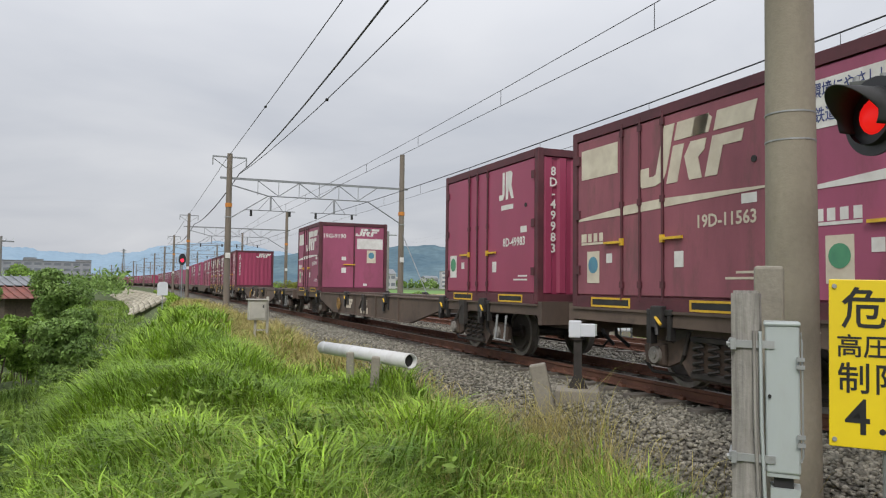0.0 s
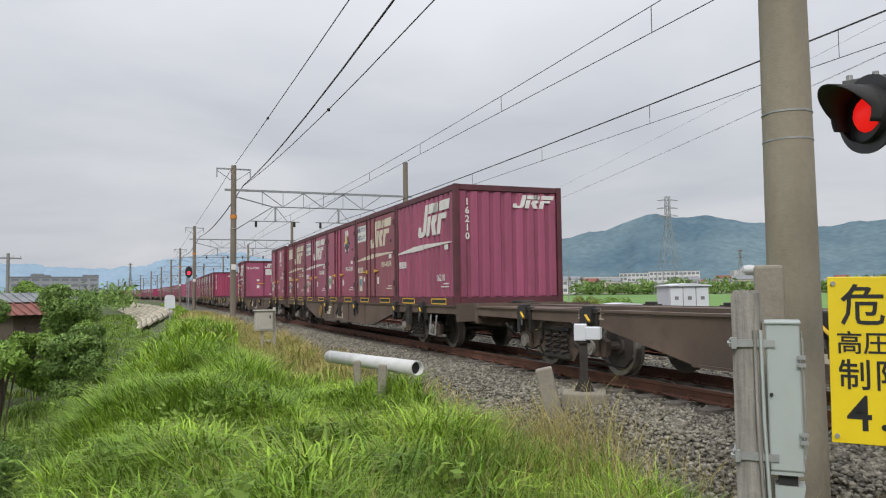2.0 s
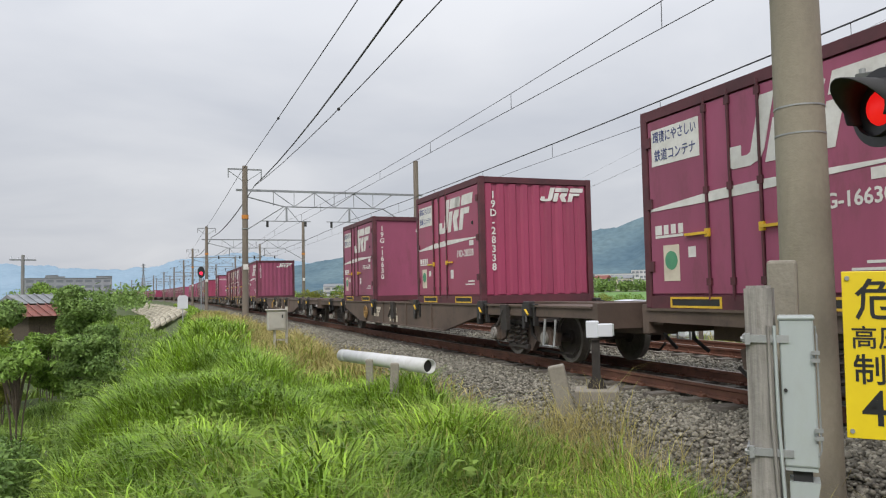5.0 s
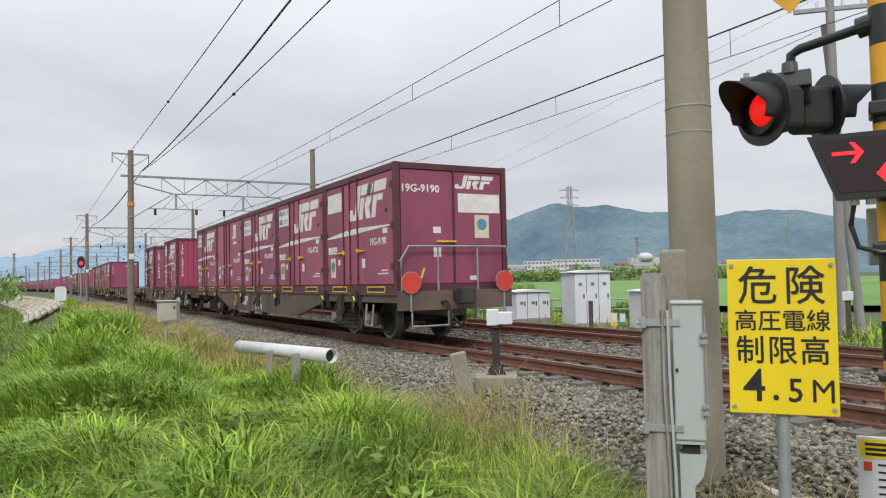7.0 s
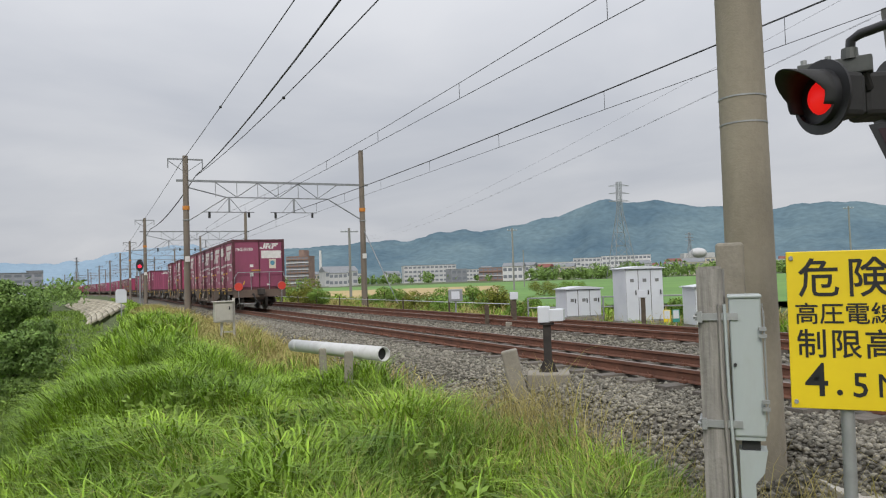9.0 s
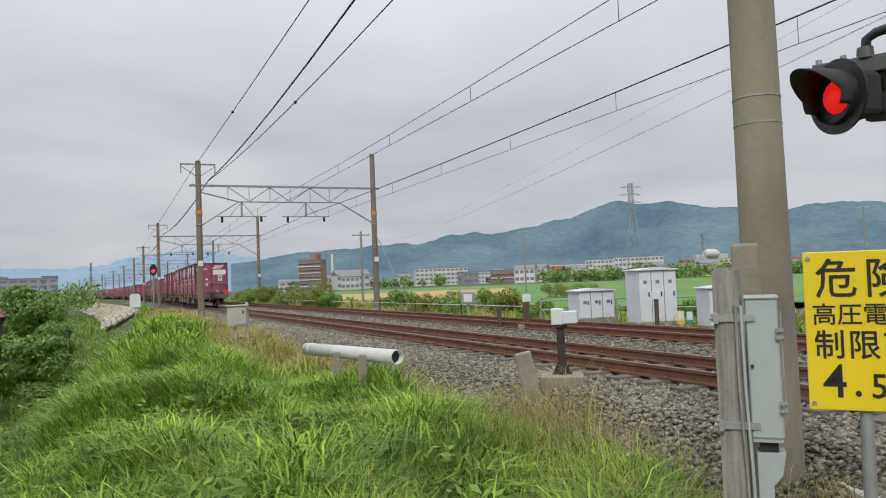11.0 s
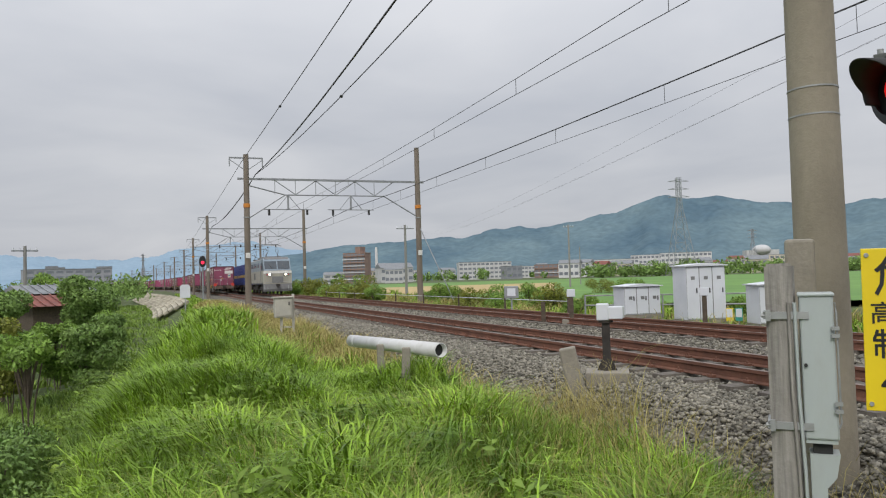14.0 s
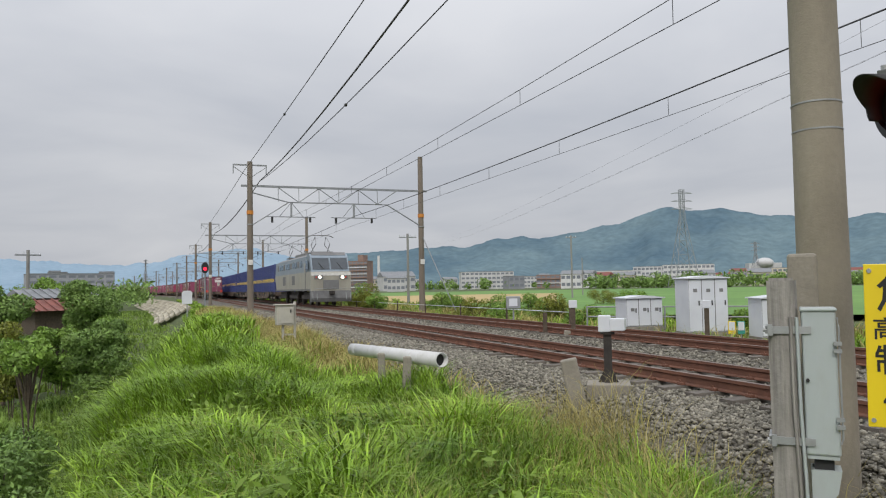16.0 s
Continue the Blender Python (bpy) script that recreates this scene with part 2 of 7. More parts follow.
FACADE_B = mat("brown_facade", (0.30, 0.205, 0.165), (0.23, 0.155, 0.13), 0.2, 0.8)
GLASS_FAR = mat("far_window_glass", (0.20, 0.22, 0.25), (0.15, 0.165, 0.19), 2, 0.3)
GLASS_D = mat("dark_window_glass", (0.05, 0.06, 0.07), (0.03, 0.04, 0.05), 2, 0.12, spec=0.8)
ROOF_R = mat("rusty_red_roof", (0.24, 0.075, 0.055), (0.15, 0.055, 0.045), 2, 0.8, stain=((0.12, 0.09, 0.07), 0.6, 1.5))
ROOF_G = mat("grey_roof", (0.24, 0.25, 0.26), (0.16, 0.17, 0.18), 1.5, 0.8)
WALLSTONE = mat("pale_stone_block", (0.44, 0.40, 0.31), (0.30, 0.275, 0.215), 1.2, 0.95, bump=0.3, obj=0.22)
CREAM_L = mat("loco_cream", (0.37, 0.355, 0.295), (0.29, 0.275, 0.23), 1.2, 0.45, stain=((0.28, 0.25, 0.2), 0.4, 2), streak=(1, 1, 0.3))
BLUE_L = mat("loco_blue_grey", (0.25, 0.30, 0.35), (0.19, 0.235, 0.28), 1.5, 0.45)
GREY_L = mat("loco_grey", (0.20, 0.20, 0.20), (0.14, 0.14, 0.14), 2, 0.7)
BLUE_C = mat("container_blue", (0.045, 0.065, 0.215), (0.04, 0.05, 0.155), 1.2, 0.5, obj=0.15)
YEL_C = mat("container_yellow", (0.72, 0.50, 0.03), (0.6, 0.4, 0.03), 1.2, 0.5)
PAVE = mat("concrete_slab", (0.50, 0.47, 0.41), (0.40, 0.37, 0.32), 2.5, 0.9, bump=0.2, fine=0.12)


# ---- mesh building
class B:
    """Collects the faces of one mesh."""

    def __init__(self):
        self.v, self.f = [], []

    def add(self, verts, faces):
        o = len(self.v)
        self.v += [tuple(p) for p in verts]
        self.f += [tuple(i + o for i in q) for q in faces]
        return self

    def box(self, x0, x1, y0, y1, z0, z1, c=0.0):
        if c <= 0:
            v = [(x, y, z) for z in (z0, z1) for y in (y0, y1) for x in (x0, x1)]
            return self.add(v, [(0, 2, 3, 1), (4, 5, 7, 6), (0, 1, 5, 4), (2, 6, 7, 3), (0, 4, 6, 2), (1, 3, 7, 5)])
        bm = bmesh.new()
        bmesh.ops.create_cube(bm, size=1, matrix=Matrix.Translation(((x0 + x1) / 2, (y0 + y1) / 2, (z0 + z1) / 2)) @ Matrix.Diagonal((x1 - x0, y1 - y0, z1 - z0, 1)))
        bmesh.ops.bevel(bm, geom=bm.edges[:], offset=c, segments=2, profile=0.5, affect="EDGES")
        bm.verts.index_update()
        self.add([p.co[:] for p in bm.verts], [[p.index for p in q.verts] for q in bm.faces])
        bm.free()
        return self

    def cyl(self, p0, p1, r0, r1=None, n=12, caps=True):
        r1 = r0 if r1 is None else r1
        p0, p1 = Vector(p0), Vector(p1)
        d = (p1 - p0).normalized()
        a = d.orthogonal().normalized()
        b = d.cross(a)
        v = []
        for p, r in ((p0, r0), (p1, r1)):
            for i in range(n):
                t = 2 * math.pi * i / n
                v.append(p + (a * math.cos(t) + b * math.sin(t)) * r)
        f = [(i, (i + 1) % n, n + (i + 1) % n, n + i) for i in range(n)]
        if caps:
            f += [tuple(reversed(range(n))), tuple(range(n, 2 * n))]
        return self.add(v, f)

    def tube(self, pts, r, n=6):
        """A bent bar along points."""
        pts = [Vector(p) for p in pts]
        v, f = [], []
        for k, p in enumerate(pts):
            d = (pts[min(k + 1, len(pts) - 1)] - pts[max(k - 1, 0)]).normalized()
            a = d.cross(Vector((0, 0, 1)))
            a = (a if a.length > 0.05 else Vector((1, 0, 0))).normalized()
            b = d.cross(a).normalized()
            v += [p + (a * math.cos(2 * math.pi * i / n) + b * math.sin(2 * math.pi * i / n)) * r for i in range(n)]
        for k in range(len(pts) - 1):
            f += [(k * n + i, k * n + (i + 1) % n, (k + 1) * n + (i + 1) % n, (k + 1) * n + i) for i in range(n)]
        f += [tuple(range(n)), tuple(range((len(pts) - 1) * n, len(pts) * n))]
        return self.add(v, f)

    def prism(self, poly, axis, d0, d1):
        """An outline (u, w) pushed along an axis: x gives (d, u, w), y gives (u, d, w), z gives (u, w, d)."""
        put = {"x": lambda u, w, d: (d, u, w), "y": lambda u, w, d: (u, d, w), "z": lambda u, w, d: (u, w, d)}[axis]
        n = len(poly)
        v = [put(u, w, d0) for u, w in poly] + [put(u, w, d1) for u, w in poly]
        return self.add(v, [tuple(reversed(range(n))), tuple(range(n, 2 * n))] + [(i, (i + 1) % n, n + (i + 1) % n, n + i) for i in range(n)])

    def ball(self, c, r, n=10, m=6, squash=1.0):
        v = [(c[0] + r * math.cos(2 * math.pi * i / n) * math.sin(math.pi * j / m), c[1] + r * math.sin(2 * math.pi * i / n) * math.sin(math.pi * j / m), c[2] + squash * r * math.cos(math.pi * j / m)) for j in range(m + 1) for i in range(n)]
        return self.add(v, [(j * n + i, j * n + (i + 1) % n, (j + 1) * n + (i + 1) % n, (j + 1) * n + i) for j in range(m) for i in range(n)])

    def mesh(self, name, material, smooth=False):
        me = bpy.data.meshes.new(name)
        me.from_pydata(self.v, [], self.f)
        me.materials.append(material)
        bm = bmesh.new()
        bm.from_mesh(me)
        bmesh.ops.recalc_face_normals(bm, faces=bm.faces)
        bm.to_mesh(me)
        bm.free()
        if smooth:
            me.shade_smooth()
            me.set_sharp_from_angle(angle=radians(40))
        return me


def part(name, b, material, parent, label="", smooth=False):
    ob = new(name, b.mesh(name, material, smooth) if isinstance(b, B) else b)
    ob.parent = parent
    return tagged(ob, label)


def thing(name, m, label, category, group="", kind=""):
    ob = new(name)
    ob.matrix_basis = m
    ob.empty_display_size = 0.2
    return tagged(ob, label, category, group, kind)


def solid(name, b, material, label, category="", group="", kind="", smooth=False, m=None):
    ob = new(name, b.mesh(name, material, smooth))
    if m is not None:
        ob.matrix_basis = m
    return tagged(ob, label, category, group, kind)


LETTERS = {}


def letters(text, size, material, bold=0.0, squeeze=1.0):
    """The mesh of a line of writing in the built-in font, in the plane x z, facing -y, its middle at the origin."""
    key = (text, size, material.name, bold, squeeze)
    if key not in LETTERS:
        c = bpy.data.curves.new("writing", "FONT")
        c.body, c.size, c.align_x, c.align_y, c.offset, c.extrude = text, size, "CENTER", "CENTER", bold, 0.001
        c.resolution_u = 2
        o = new("writing", c)
        bpy.context.view_layer.update()
        me = bpy.data.meshes.new_from_object(o.evaluated_get(bpy.context.evaluated_depsgraph_get()))
        bpy.data.objects.remove(o)
        me.transform(Matrix.Rotation(radians(90), 4, "X") @ Matrix.Diagonal((squeeze, 1, 1, 1)))
        me.materials.clear()
        me.materials.append(material)
        LETTERS[key] = me
    return LETTERS[key]


def write(name, text, size, material, parent, m, bold=0.0, squeeze=1.0):
    ob = new(name, letters(text, size, material, bold, squeeze))
    ob.parent = parent
    ob.matrix_basis = m
    return ob


def arrays(name, verts, faces, material, smooth=False):
    """A mesh from arrays whose faces all have one number of corners."""
    verts, faces = np.asarray(verts, np.float32), np.asarray(faces, np.int32)
    me = bpy.data.meshes.new(name)
    me.vertices.add(len(verts))
    me.vertices.foreach_set("co", verts.ravel())
    k = faces.shape[1]
    me.loops.add(faces.size)
    me.loops.foreach_set("vertex_index", faces.ravel())
    me.polygons.add(len(faces))
    me.polygons.foreach_set("loop_start", np.arange(0, faces.size, k, dtype=np.int32))
    me.update(calc_edges=True)
    me.validate()
    me.materials.append(material)
    if smooth:
        me.shade_smooth()
    return me


# ---- the line of the tracks: straight, then a wide curve to the left; z = 0 at the rail heads
HEADING, FOOT, SPACING = 23.5, 6.89, 3.74
BEND_AT, BEND_R, GAUGE = 130.0, 1500.0, 1.067
AHEAD = Vector((-math.sin(radians(HEADING)), math.cos(radians(HEADING))))
ASIDE = Vector((math.cos(radians(HEADING)), math.sin(radians(HEADING))))
BEND_C = ASIDE * (FOOT - BEND_R) + AHEAD * BEND_AT


def on_line(s, off):
    """The place at s metres along the near track and off metres to its right."""
    if s <= BEND_AT:
        return ASIDE * (FOOT + off) + AHEAD * s
    a = (s - BEND_AT) / BEND_R
    return BEND_C + (ASIDE * math.cos(a) + AHEAD * math.sin(a)) * (BEND_R + off)


def along(s, off, z=0.0, back=False):
    """The pose of a thing on the line: its x forward, its y to its left."""
    p = on_line(s, off)
    return pose(p.x, p.y, z, 0, 0, 90 + HEADING + math.degrees(max(0, s - BEND_AT) / BEND_R) + (180 if back else 0))


def line_coords(x, y):
    """Arrays: s and off of places."""
    a, o = x * AHEAD.x + y * AHEAD.y, x * ASIDE.x + y * ASIDE.y - FOOT
    wx, wy = x - BEND_C.x, y - BEND_C.y
    s2 = np.arctan2(wx * AHEAD.x + wy * AHEAD.y, wx * ASIDE.x + wy * ASIDE.y) * BEND_R + BEND_AT
    o2 = np.hypot(wx, wy) - BEND_R
    return np.where(a > BEND_AT, s2, a), np.where(a > BEND_AT, o2, o)


def ease(v, a, b):
    t = np.clip((v - a) / (b - a), 0, 1)
    return t * t * (3 - 2 * t)


def crest(s):
    """Where the top of the bank ends and its left slope begins."""
    return -8.0 + 1.55 * ease(s, 1.0, 5.0) + 2.4 * ease(s, 16, 48) - 4.5 * ease(s, 85, 200)


def land(s, o):
    """The height of the ground: track bed, shoulders, the bank's slope, the low land and the fields."""
    z = np.full(np.shape(s), -0.25)
    z = z - 0.33 * ease(-o, 1.75, 3.0)
    z = z - 0.03 * ease(-o, 3.0, 4.0) + 0.12 * ease(-o, 4.0, 6.0) * (1 - ease(s, 10, 30))
    c = crest(s)
    z = z - 1.75 * ease(c - o, -0.5, 3.4)
    z = z + 0.20 * np.sin(s * 0.9 + 1.7 * np.sin(o * 0.8)) * np.sin(o * 1.25 + np.sin(s * 0.6)) * ease(-o, 3.8, 5.2)
    z = z - 0.4 * ease(o, SPACING + 1.75, SPACING + 3.2) - 0.75 * ease(o, 13, 19)
    return z


# ---- ground: one sheet to the horizon
def ground():
    def steps(near, far, n0, n1):
        a = np.linspace(0, near, n0)
        return np.concatenate([a, near + (np.geomspace(1, far - near + 1, n1) - 1)[1:]])
    sv = np.concatenate([-steps(12, 3500, 16, 14)[:0:-1], steps(60, 4200, 110, 60)])
    left, right = steps(16, 3500, 64, 26), steps(22, 3500, 64, 26)
    ov = np.concatenate([-left[:0:-1], right])
    S, O = np.meshgrid(sv, ov, indexing="ij")
    X, Y = ASIDE.x * (FOOT + O) + AHEAD.x * S, ASIDE.y * (FOOT + O) + AHEAD.y * S
    s, o = line_coords(X, Y)
    far = np.hypot(X, Y) > 900
    Z = np.where(far, -1.6, land(s, o))
    rng = np.random.default_rng(3)
    Z = Z + np.where((o < -4) & ~far, rng.normal(0, 0.03, Z.shape), 0)
    n, m = S.shape
    i = np.arange((n - 1) * m).reshape(n - 1, m)[:, :-1].ravel()
    f = np.stack([i, i + 1, i + m + 1, i + m], 1)
    me = arrays("ground", np.stack([X, Y, Z], -1).reshape(-1, 3), f, SOIL, True)
    me.flip_normals()
    return tagged(new("ground", me), "grassy ground of a railway bank with low land beside it", "ground", kind="structure")


def strip(name, material, o0, o1, s0, s1, lift, label, category, step=2.0, cross=6):
    sv = np.arange(s0, s1 + step, step)
    pts = []
    for s in sv:
        for o in np.linspace(o0, o1, cross):
            p = on_line(float(s), float(o))
            pts.append((p.x, p.y, float(land(np.array(float(s)), np.array(float(o)))) + lift))
    i = np.arange((len(sv) - 1) * cross).reshape(-1, cross)[:, :-1].ravel()
    me = arrays(name, pts, np.stack([i, i + cross, i + cross + 1, i + 1], 1), material, True)
    return tagged(new(name, me), label, category, kind="structure")


ground()
strip("ballast", BALLAST, -3.05, SPACING + 3.0, -60, 520, 0.035, "grey crushed-stone ballast bed under two tracks", "ballast", 1.5, 26)


def rails():
    """Four long rails with head, web and foot."""
    sec = [(-0.065, -0.153), (0.065, -0.153), (0.065, -0.14), (0.012, -0.125), (0.012, -0.05), (0.034, -0.038), (0.034, -0.004), (-0.034, -0.004), (-0.034, -0.038), (-0.012, -0.05), (-0.012, -0.125), (-0.065, -0.14)]
    sv = list(range(-60, 130, 10)) + list(range(130, 620, 8))
    for track in (0, SPACING):
        for side in (-1, 1):
            o = track + side * (GAUGE / 2 + 0.034)
            b, n = B(), len(sec)
            v = []
            for s in sv:
                for u, w in sec:
                    p = on_line(s, o + u)
                    v.append((p.x, p.y, w))
            b.add(v, [(k * n + i, k * n + (i + 1) % n, (k + 1) * n + (i + 1) % n, (k + 1) * n + i) for k in range(len(sv) - 1) for i in range(n)])
            rail = solid("rail", b, RUST, "rust-brown steel rail on concrete sleepers", "rail", "rails of the two tracks", "structure")
            top, v = B(), []
            for s in sv:
                for u, w in ((-0.03, -0.004), (0.03, -0.004), (0.03, 0.0), (-0.03, 0.0)):
                    p = on_line(s, o + u)
                    v.append((p.x, p.y, w))
            top.add(v, [(k * 4 + i, k * 4 + (i + 1) % 4, (k + 1) * 4 + (i + 1) % 4, (k + 1) * 4 + i) for k in range(len(sv) - 1) for i in range(4)])
            part("running_surface", top, RAILTOP, rail, "worn rail head")


rails()


# ---- overhead line: masts, lattice beams, wires
SPAN = 39.4
MAST_S = [3.6 + SPAN * k for k in range(14)]
MAST_L, MAST_R = -2.35, 8.0


def line_mast(k, off, top, r0, r1, material, label, bands):
    s0 = MAST_S[k] if k else 4.0
    p = on_line(s0, off)
    base = float(land(np.array(s0), np.array(off))) - 0.3
    mast = thing("line_mast", pose(p.x, p.y, 0, 0, 0, HEADING + math.degrees(max(0, MAST_S[k] - BEND_AT) / BEND_R)), label, "utility pole", "masts along the railway line")
    part("shaft", B().cyl((0, 0, base), (0, 0, top), r0, r1, 24 if k == 0 else 12), material, mast, smooth=True)
    if bands:
        part("orange_band", B().cyl((0, 0, 5.5), (0, 0, 5.72), r1 + 0.045, r1 + 0.045, 12), ORANGE, mast, "faded orange band")
        part("number_plate", B().box(-0.13, 0.13, -r0 - 0.03, -r0, 2.6, 2.9), WHITE_P, mast, "small white plate")
        part("mast_band", B().cyl((0, 0, 4.9), (0, 0, 4.96), r1 + 0.05, r1 + 0.05, 12), STEEL, mast)
    return mast


def crossarm(k, off, z):
    """The small square frame on a left mast's head that carries the feeder wires."""
    p = on_line(MAST_S[k], off)
    b = B()
    b.box(-0.95, 0.95, -0.04, 0.04, z - 0.04, z + 0.04)
    for x in (-0.92, 0.92):
        b.box(x - 0.03, x + 0.03, -0.03, 0.03, z - 0.5, z)
    b.tube([(-0.92, 0, z - 0.1), (0, 0, z - 0.75)], 0.022)
    b.tube([(0.92, 0, z - 0.1), (0, 0, z - 0.75)], 0.022)
    return solid("mast_crossarm", b, BEAM, "grey steel crossarm bolted to the mast head", "crossarm", "crossarms of the masts", m=pose(p.x, p.y, 0, 0, 0, HEADING + math.degrees(max(0, MAST_S[k] - BEND_AT) / BEND_R)))


def lattice_beam(k, detail=True):
    """The portal beam across both tracks: two chords with zig-zag bars, knee braces, and brackets that hold the wires."""
    a, c = on_line(MAST_S[k], MAST_L), on_line(MAST_S[k], MAST_R)
    w = MAST_R - MAST_L
    beam = thing("portal_beam", pose(a.x, a.y, 7.15, 0, 0, HEADING + math.degrees(max(0, MAST_S[k] - BEND_AT) / BEND_R)), "grey steel lattice beam between two masts over the tracks", "gantry beam", "portal beams over the tracks")
    part("upper_chord", B().box(-0.5, w + 0.4, -0.05, 0.05, -0.06, 0.06), BEAM, beam)
    low = B().tube([(0.0, 0, -0.35), (2.2, 0, -0.9), (w - 2.2, 0, -0.9), (w, 0, -2.2)], 0.04)
    part("lower_chord", low, BEAM, beam)
    n = 6
    for i in range(n):
        x0, x1 = 1.6 + (w - 3.2) * i / n, 1.6 + (w - 3.2) * (i + 1) / n
        up = i % 2 == 0
        part("lattice_bar", B().tube([(x0, 0, -0.05 if up else -0.88), (x1, 0, -0.88 if up else -0.05)], 0.028, 5), BEAM, beam)
        part("lattice_post", B().tube([(x0, 0, -0.05), (x0, 0, -0.88)], 0.02, 5), BEAM, beam)
    part("knee_brace", B().tube([(0.05, 0, -2.3), (2.2, 0, -0.9)], 0.035), BEAM, beam)
    for x in (2.35, 2.35 + SPACING):
        part("dropper_bracket", B().box(x - 0.05, x + 0.05, -0.04, 0.04, -1.75, -0.9).tube([(x - 1.4, 0, -1.75), (x + 1.4, 0, -1.75)], 0.03).tube([(x - 0.7, 0, -1.75), (x, 0, -0.9)], 0.02).tube([(x + 0.7, 0, -1.75), (x, 0, -0.9)], 0.02), BEAM, beam)
        part("insulator", B().cyl((x - 1.1, 0, -1.75), (x - 1.1, 0, -2.1), 0.07, 0.07, 8).cyl((x + 1.1, 0, -1.75), (x + 1.1, 0, -2.05), 0.07, 0.07, 8), DARK, beam, "dark insulator")
    return beam


near_mast = line_mast(0, -2.35, 10.5, 0.190, 0.125, CONC_POLE, "thick weathered concrete mast with two wire bands", False)
for z in (2.473, 2.270):
    part("wire_band", B().cyl((0, 0, z), (0, 0, z + 0.012), 0.176, 0.176, 24), STEEL, near_mast, "thin steel band")
part("band_plate", B().box(0.163, 0.19, -0.06, 0.02, 2.23, 2.5), WOOD, near_mast, "narrow grey plate under the bands")
for k in range(1, 13):
    line_mast(k, MAST_L, 8.55, 0.19, 0.15, CONC_FAR, "brownish concrete mast beside the railway", k < 4)
    crossarm(k, MAST_L, 8.35)
    if k < 11:
        line_mast(k, MAST_R, 9.3, 0.19, 0.15, CONC_FAR, "brownish concrete mast beyond the second track", k < 3)
        lattice_beam(k)


def wire(name, off, z, sag, r, label, s_from=-1, s_to=9, off0=None):
    """A wire from mast to mast that sags between them."""
    pts = []
    for k in range(s_from, s_to):
        for i in range(8):
            t = i / 8
            s = MAST_S[0] + SPAN * (k + t)
            o = off + ((off0 - off) * (1 - t if k == 0 else (1 if k < 0 else 0)) if off0 is not None else 0)
            p = on_line(s, o)
            pts.append((p.x, p.y, z - sag * 4 * t * (1 - t)))
    return solid(name, B().tube(pts, r, 5), WIRE, label, "wire", "wires over the railway")


for o, mz, msag, cz in ((0.0, 5.42, 0.24, 4.93), (SPACING, 5.50, 0.17, 4.96)):
    wire("contact_wire", o, cz, 0.02, 0.007, "dark contact wire over a track")
    wire("catenary_wire", o, mz, msag, 0.007 if o == 0 else 0.016, "sagging catenary wire over a track")
    for k in range(0, 4):
        for i in range(1, 8):
            t = i / 8
            p = on_line(MAST_S[0] + SPAN * (k + t), o)
            solid("wire_dropper", B().tube([(p.x, p.y, cz), (p.x, p.y, mz - msag * 4 * t * (1 - t))], 0.006, 4), WIRE, "thin vertical dropper between the wires", "wire dropper", "droppers of the overhead line")
wire("feeder_wire", -2.65, 8.05, 0.08, 0.015, "dark feeder wire on the masts", off0=-2.45)
wire("feeder_wire", -1.8, 7.45, 0.52, 0.026, "thick bundled feeder cable on the masts", off0=-2.4)
wire("feeder_wire", -1.85, 7.38, 0.45, 0.015, "dark feeder wire on the masts", off0=-1.38)
for s0, o, z in ((28.5, -2.56, 7.99), (22.3, -1.60, 6.93)):
    p = on_line(s0, o)
    solid("wire_spacer", B().ball((p.x, p.y, z), 0.055, 8, 6), DARK, "small dark clamp on a feeder wire", "wire clamp", "clamps on the feeder wires")


# ---- freight containers: x forward, y to the left (the side that shows), z = 0 at the underside
CL, CW, CH = 3.68, 2.42, 2.40


def slanted_mark(b, x, z, w, h, y, lean=0.28, face="y"):
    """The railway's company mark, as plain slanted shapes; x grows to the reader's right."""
    def quad(u0, u1, w0, w1):
        pts = [(u0 + lean * w0, w0), (u1 + lean * w0, w0), (u1 + lean * w1, w1), (u0 + lean * w1, w1)]
        pts = [(x + (-1 if face == "y" else 1) * u * w, z + v * h) for u, v in pts]
        if face == "y":
            b.prism(pts, "y", y, y + 0.006)
        else:
            b.prism([(-u, v) for u, v in pts], "x", y - 0.006, y)
    lean = lean * h / w
    def free(pts):
        pts = [(u + lean * v, v) for u, v in pts]
        pts = [(x + (-1 if face == "y" else 1) * u * w, z + v * h) for u, v in pts]
        if face == "y":
            b.prism(pts, "y", y, y + 0.006)
        else:
            b.prism([(-u, v) for u, v in pts], "x", y - 0.006, y)
    free([(-0.10, 0.08), (-0.04, 0.0), (0.12, 0.0), (0.20, 0.07), (0.22, 0.2), (0.10, 0.2), (0.07, 0.17), (0.02, 0.17), (0.0, 0.34), (-0.10, 0.34)])
    quad(0.10, 0.22, 0.2, 1.0)
    quad(0.25, 0.37, 0.0, 0.62), quad(0.25, 0.58, 0.70, 1.0)
    free([(0.44, 0.62), (0.40, 0.40), (0.50, 0.0), (0.63, 0.0), (0.55, 0.34), (0.60, 0.44), (0.60, 0.62)])
    free([(0.44, 0.70), (0.61, 0.70), (0.62, 0.92), (0.56, 1.0), (0.44, 1.0)])
    quad(0.66, 0.78, 0.0, 0.62), quad(0.66, 1.02, 0.70, 1.0), quad(0.78, 0.95, 0.44, 0.62)
    return b


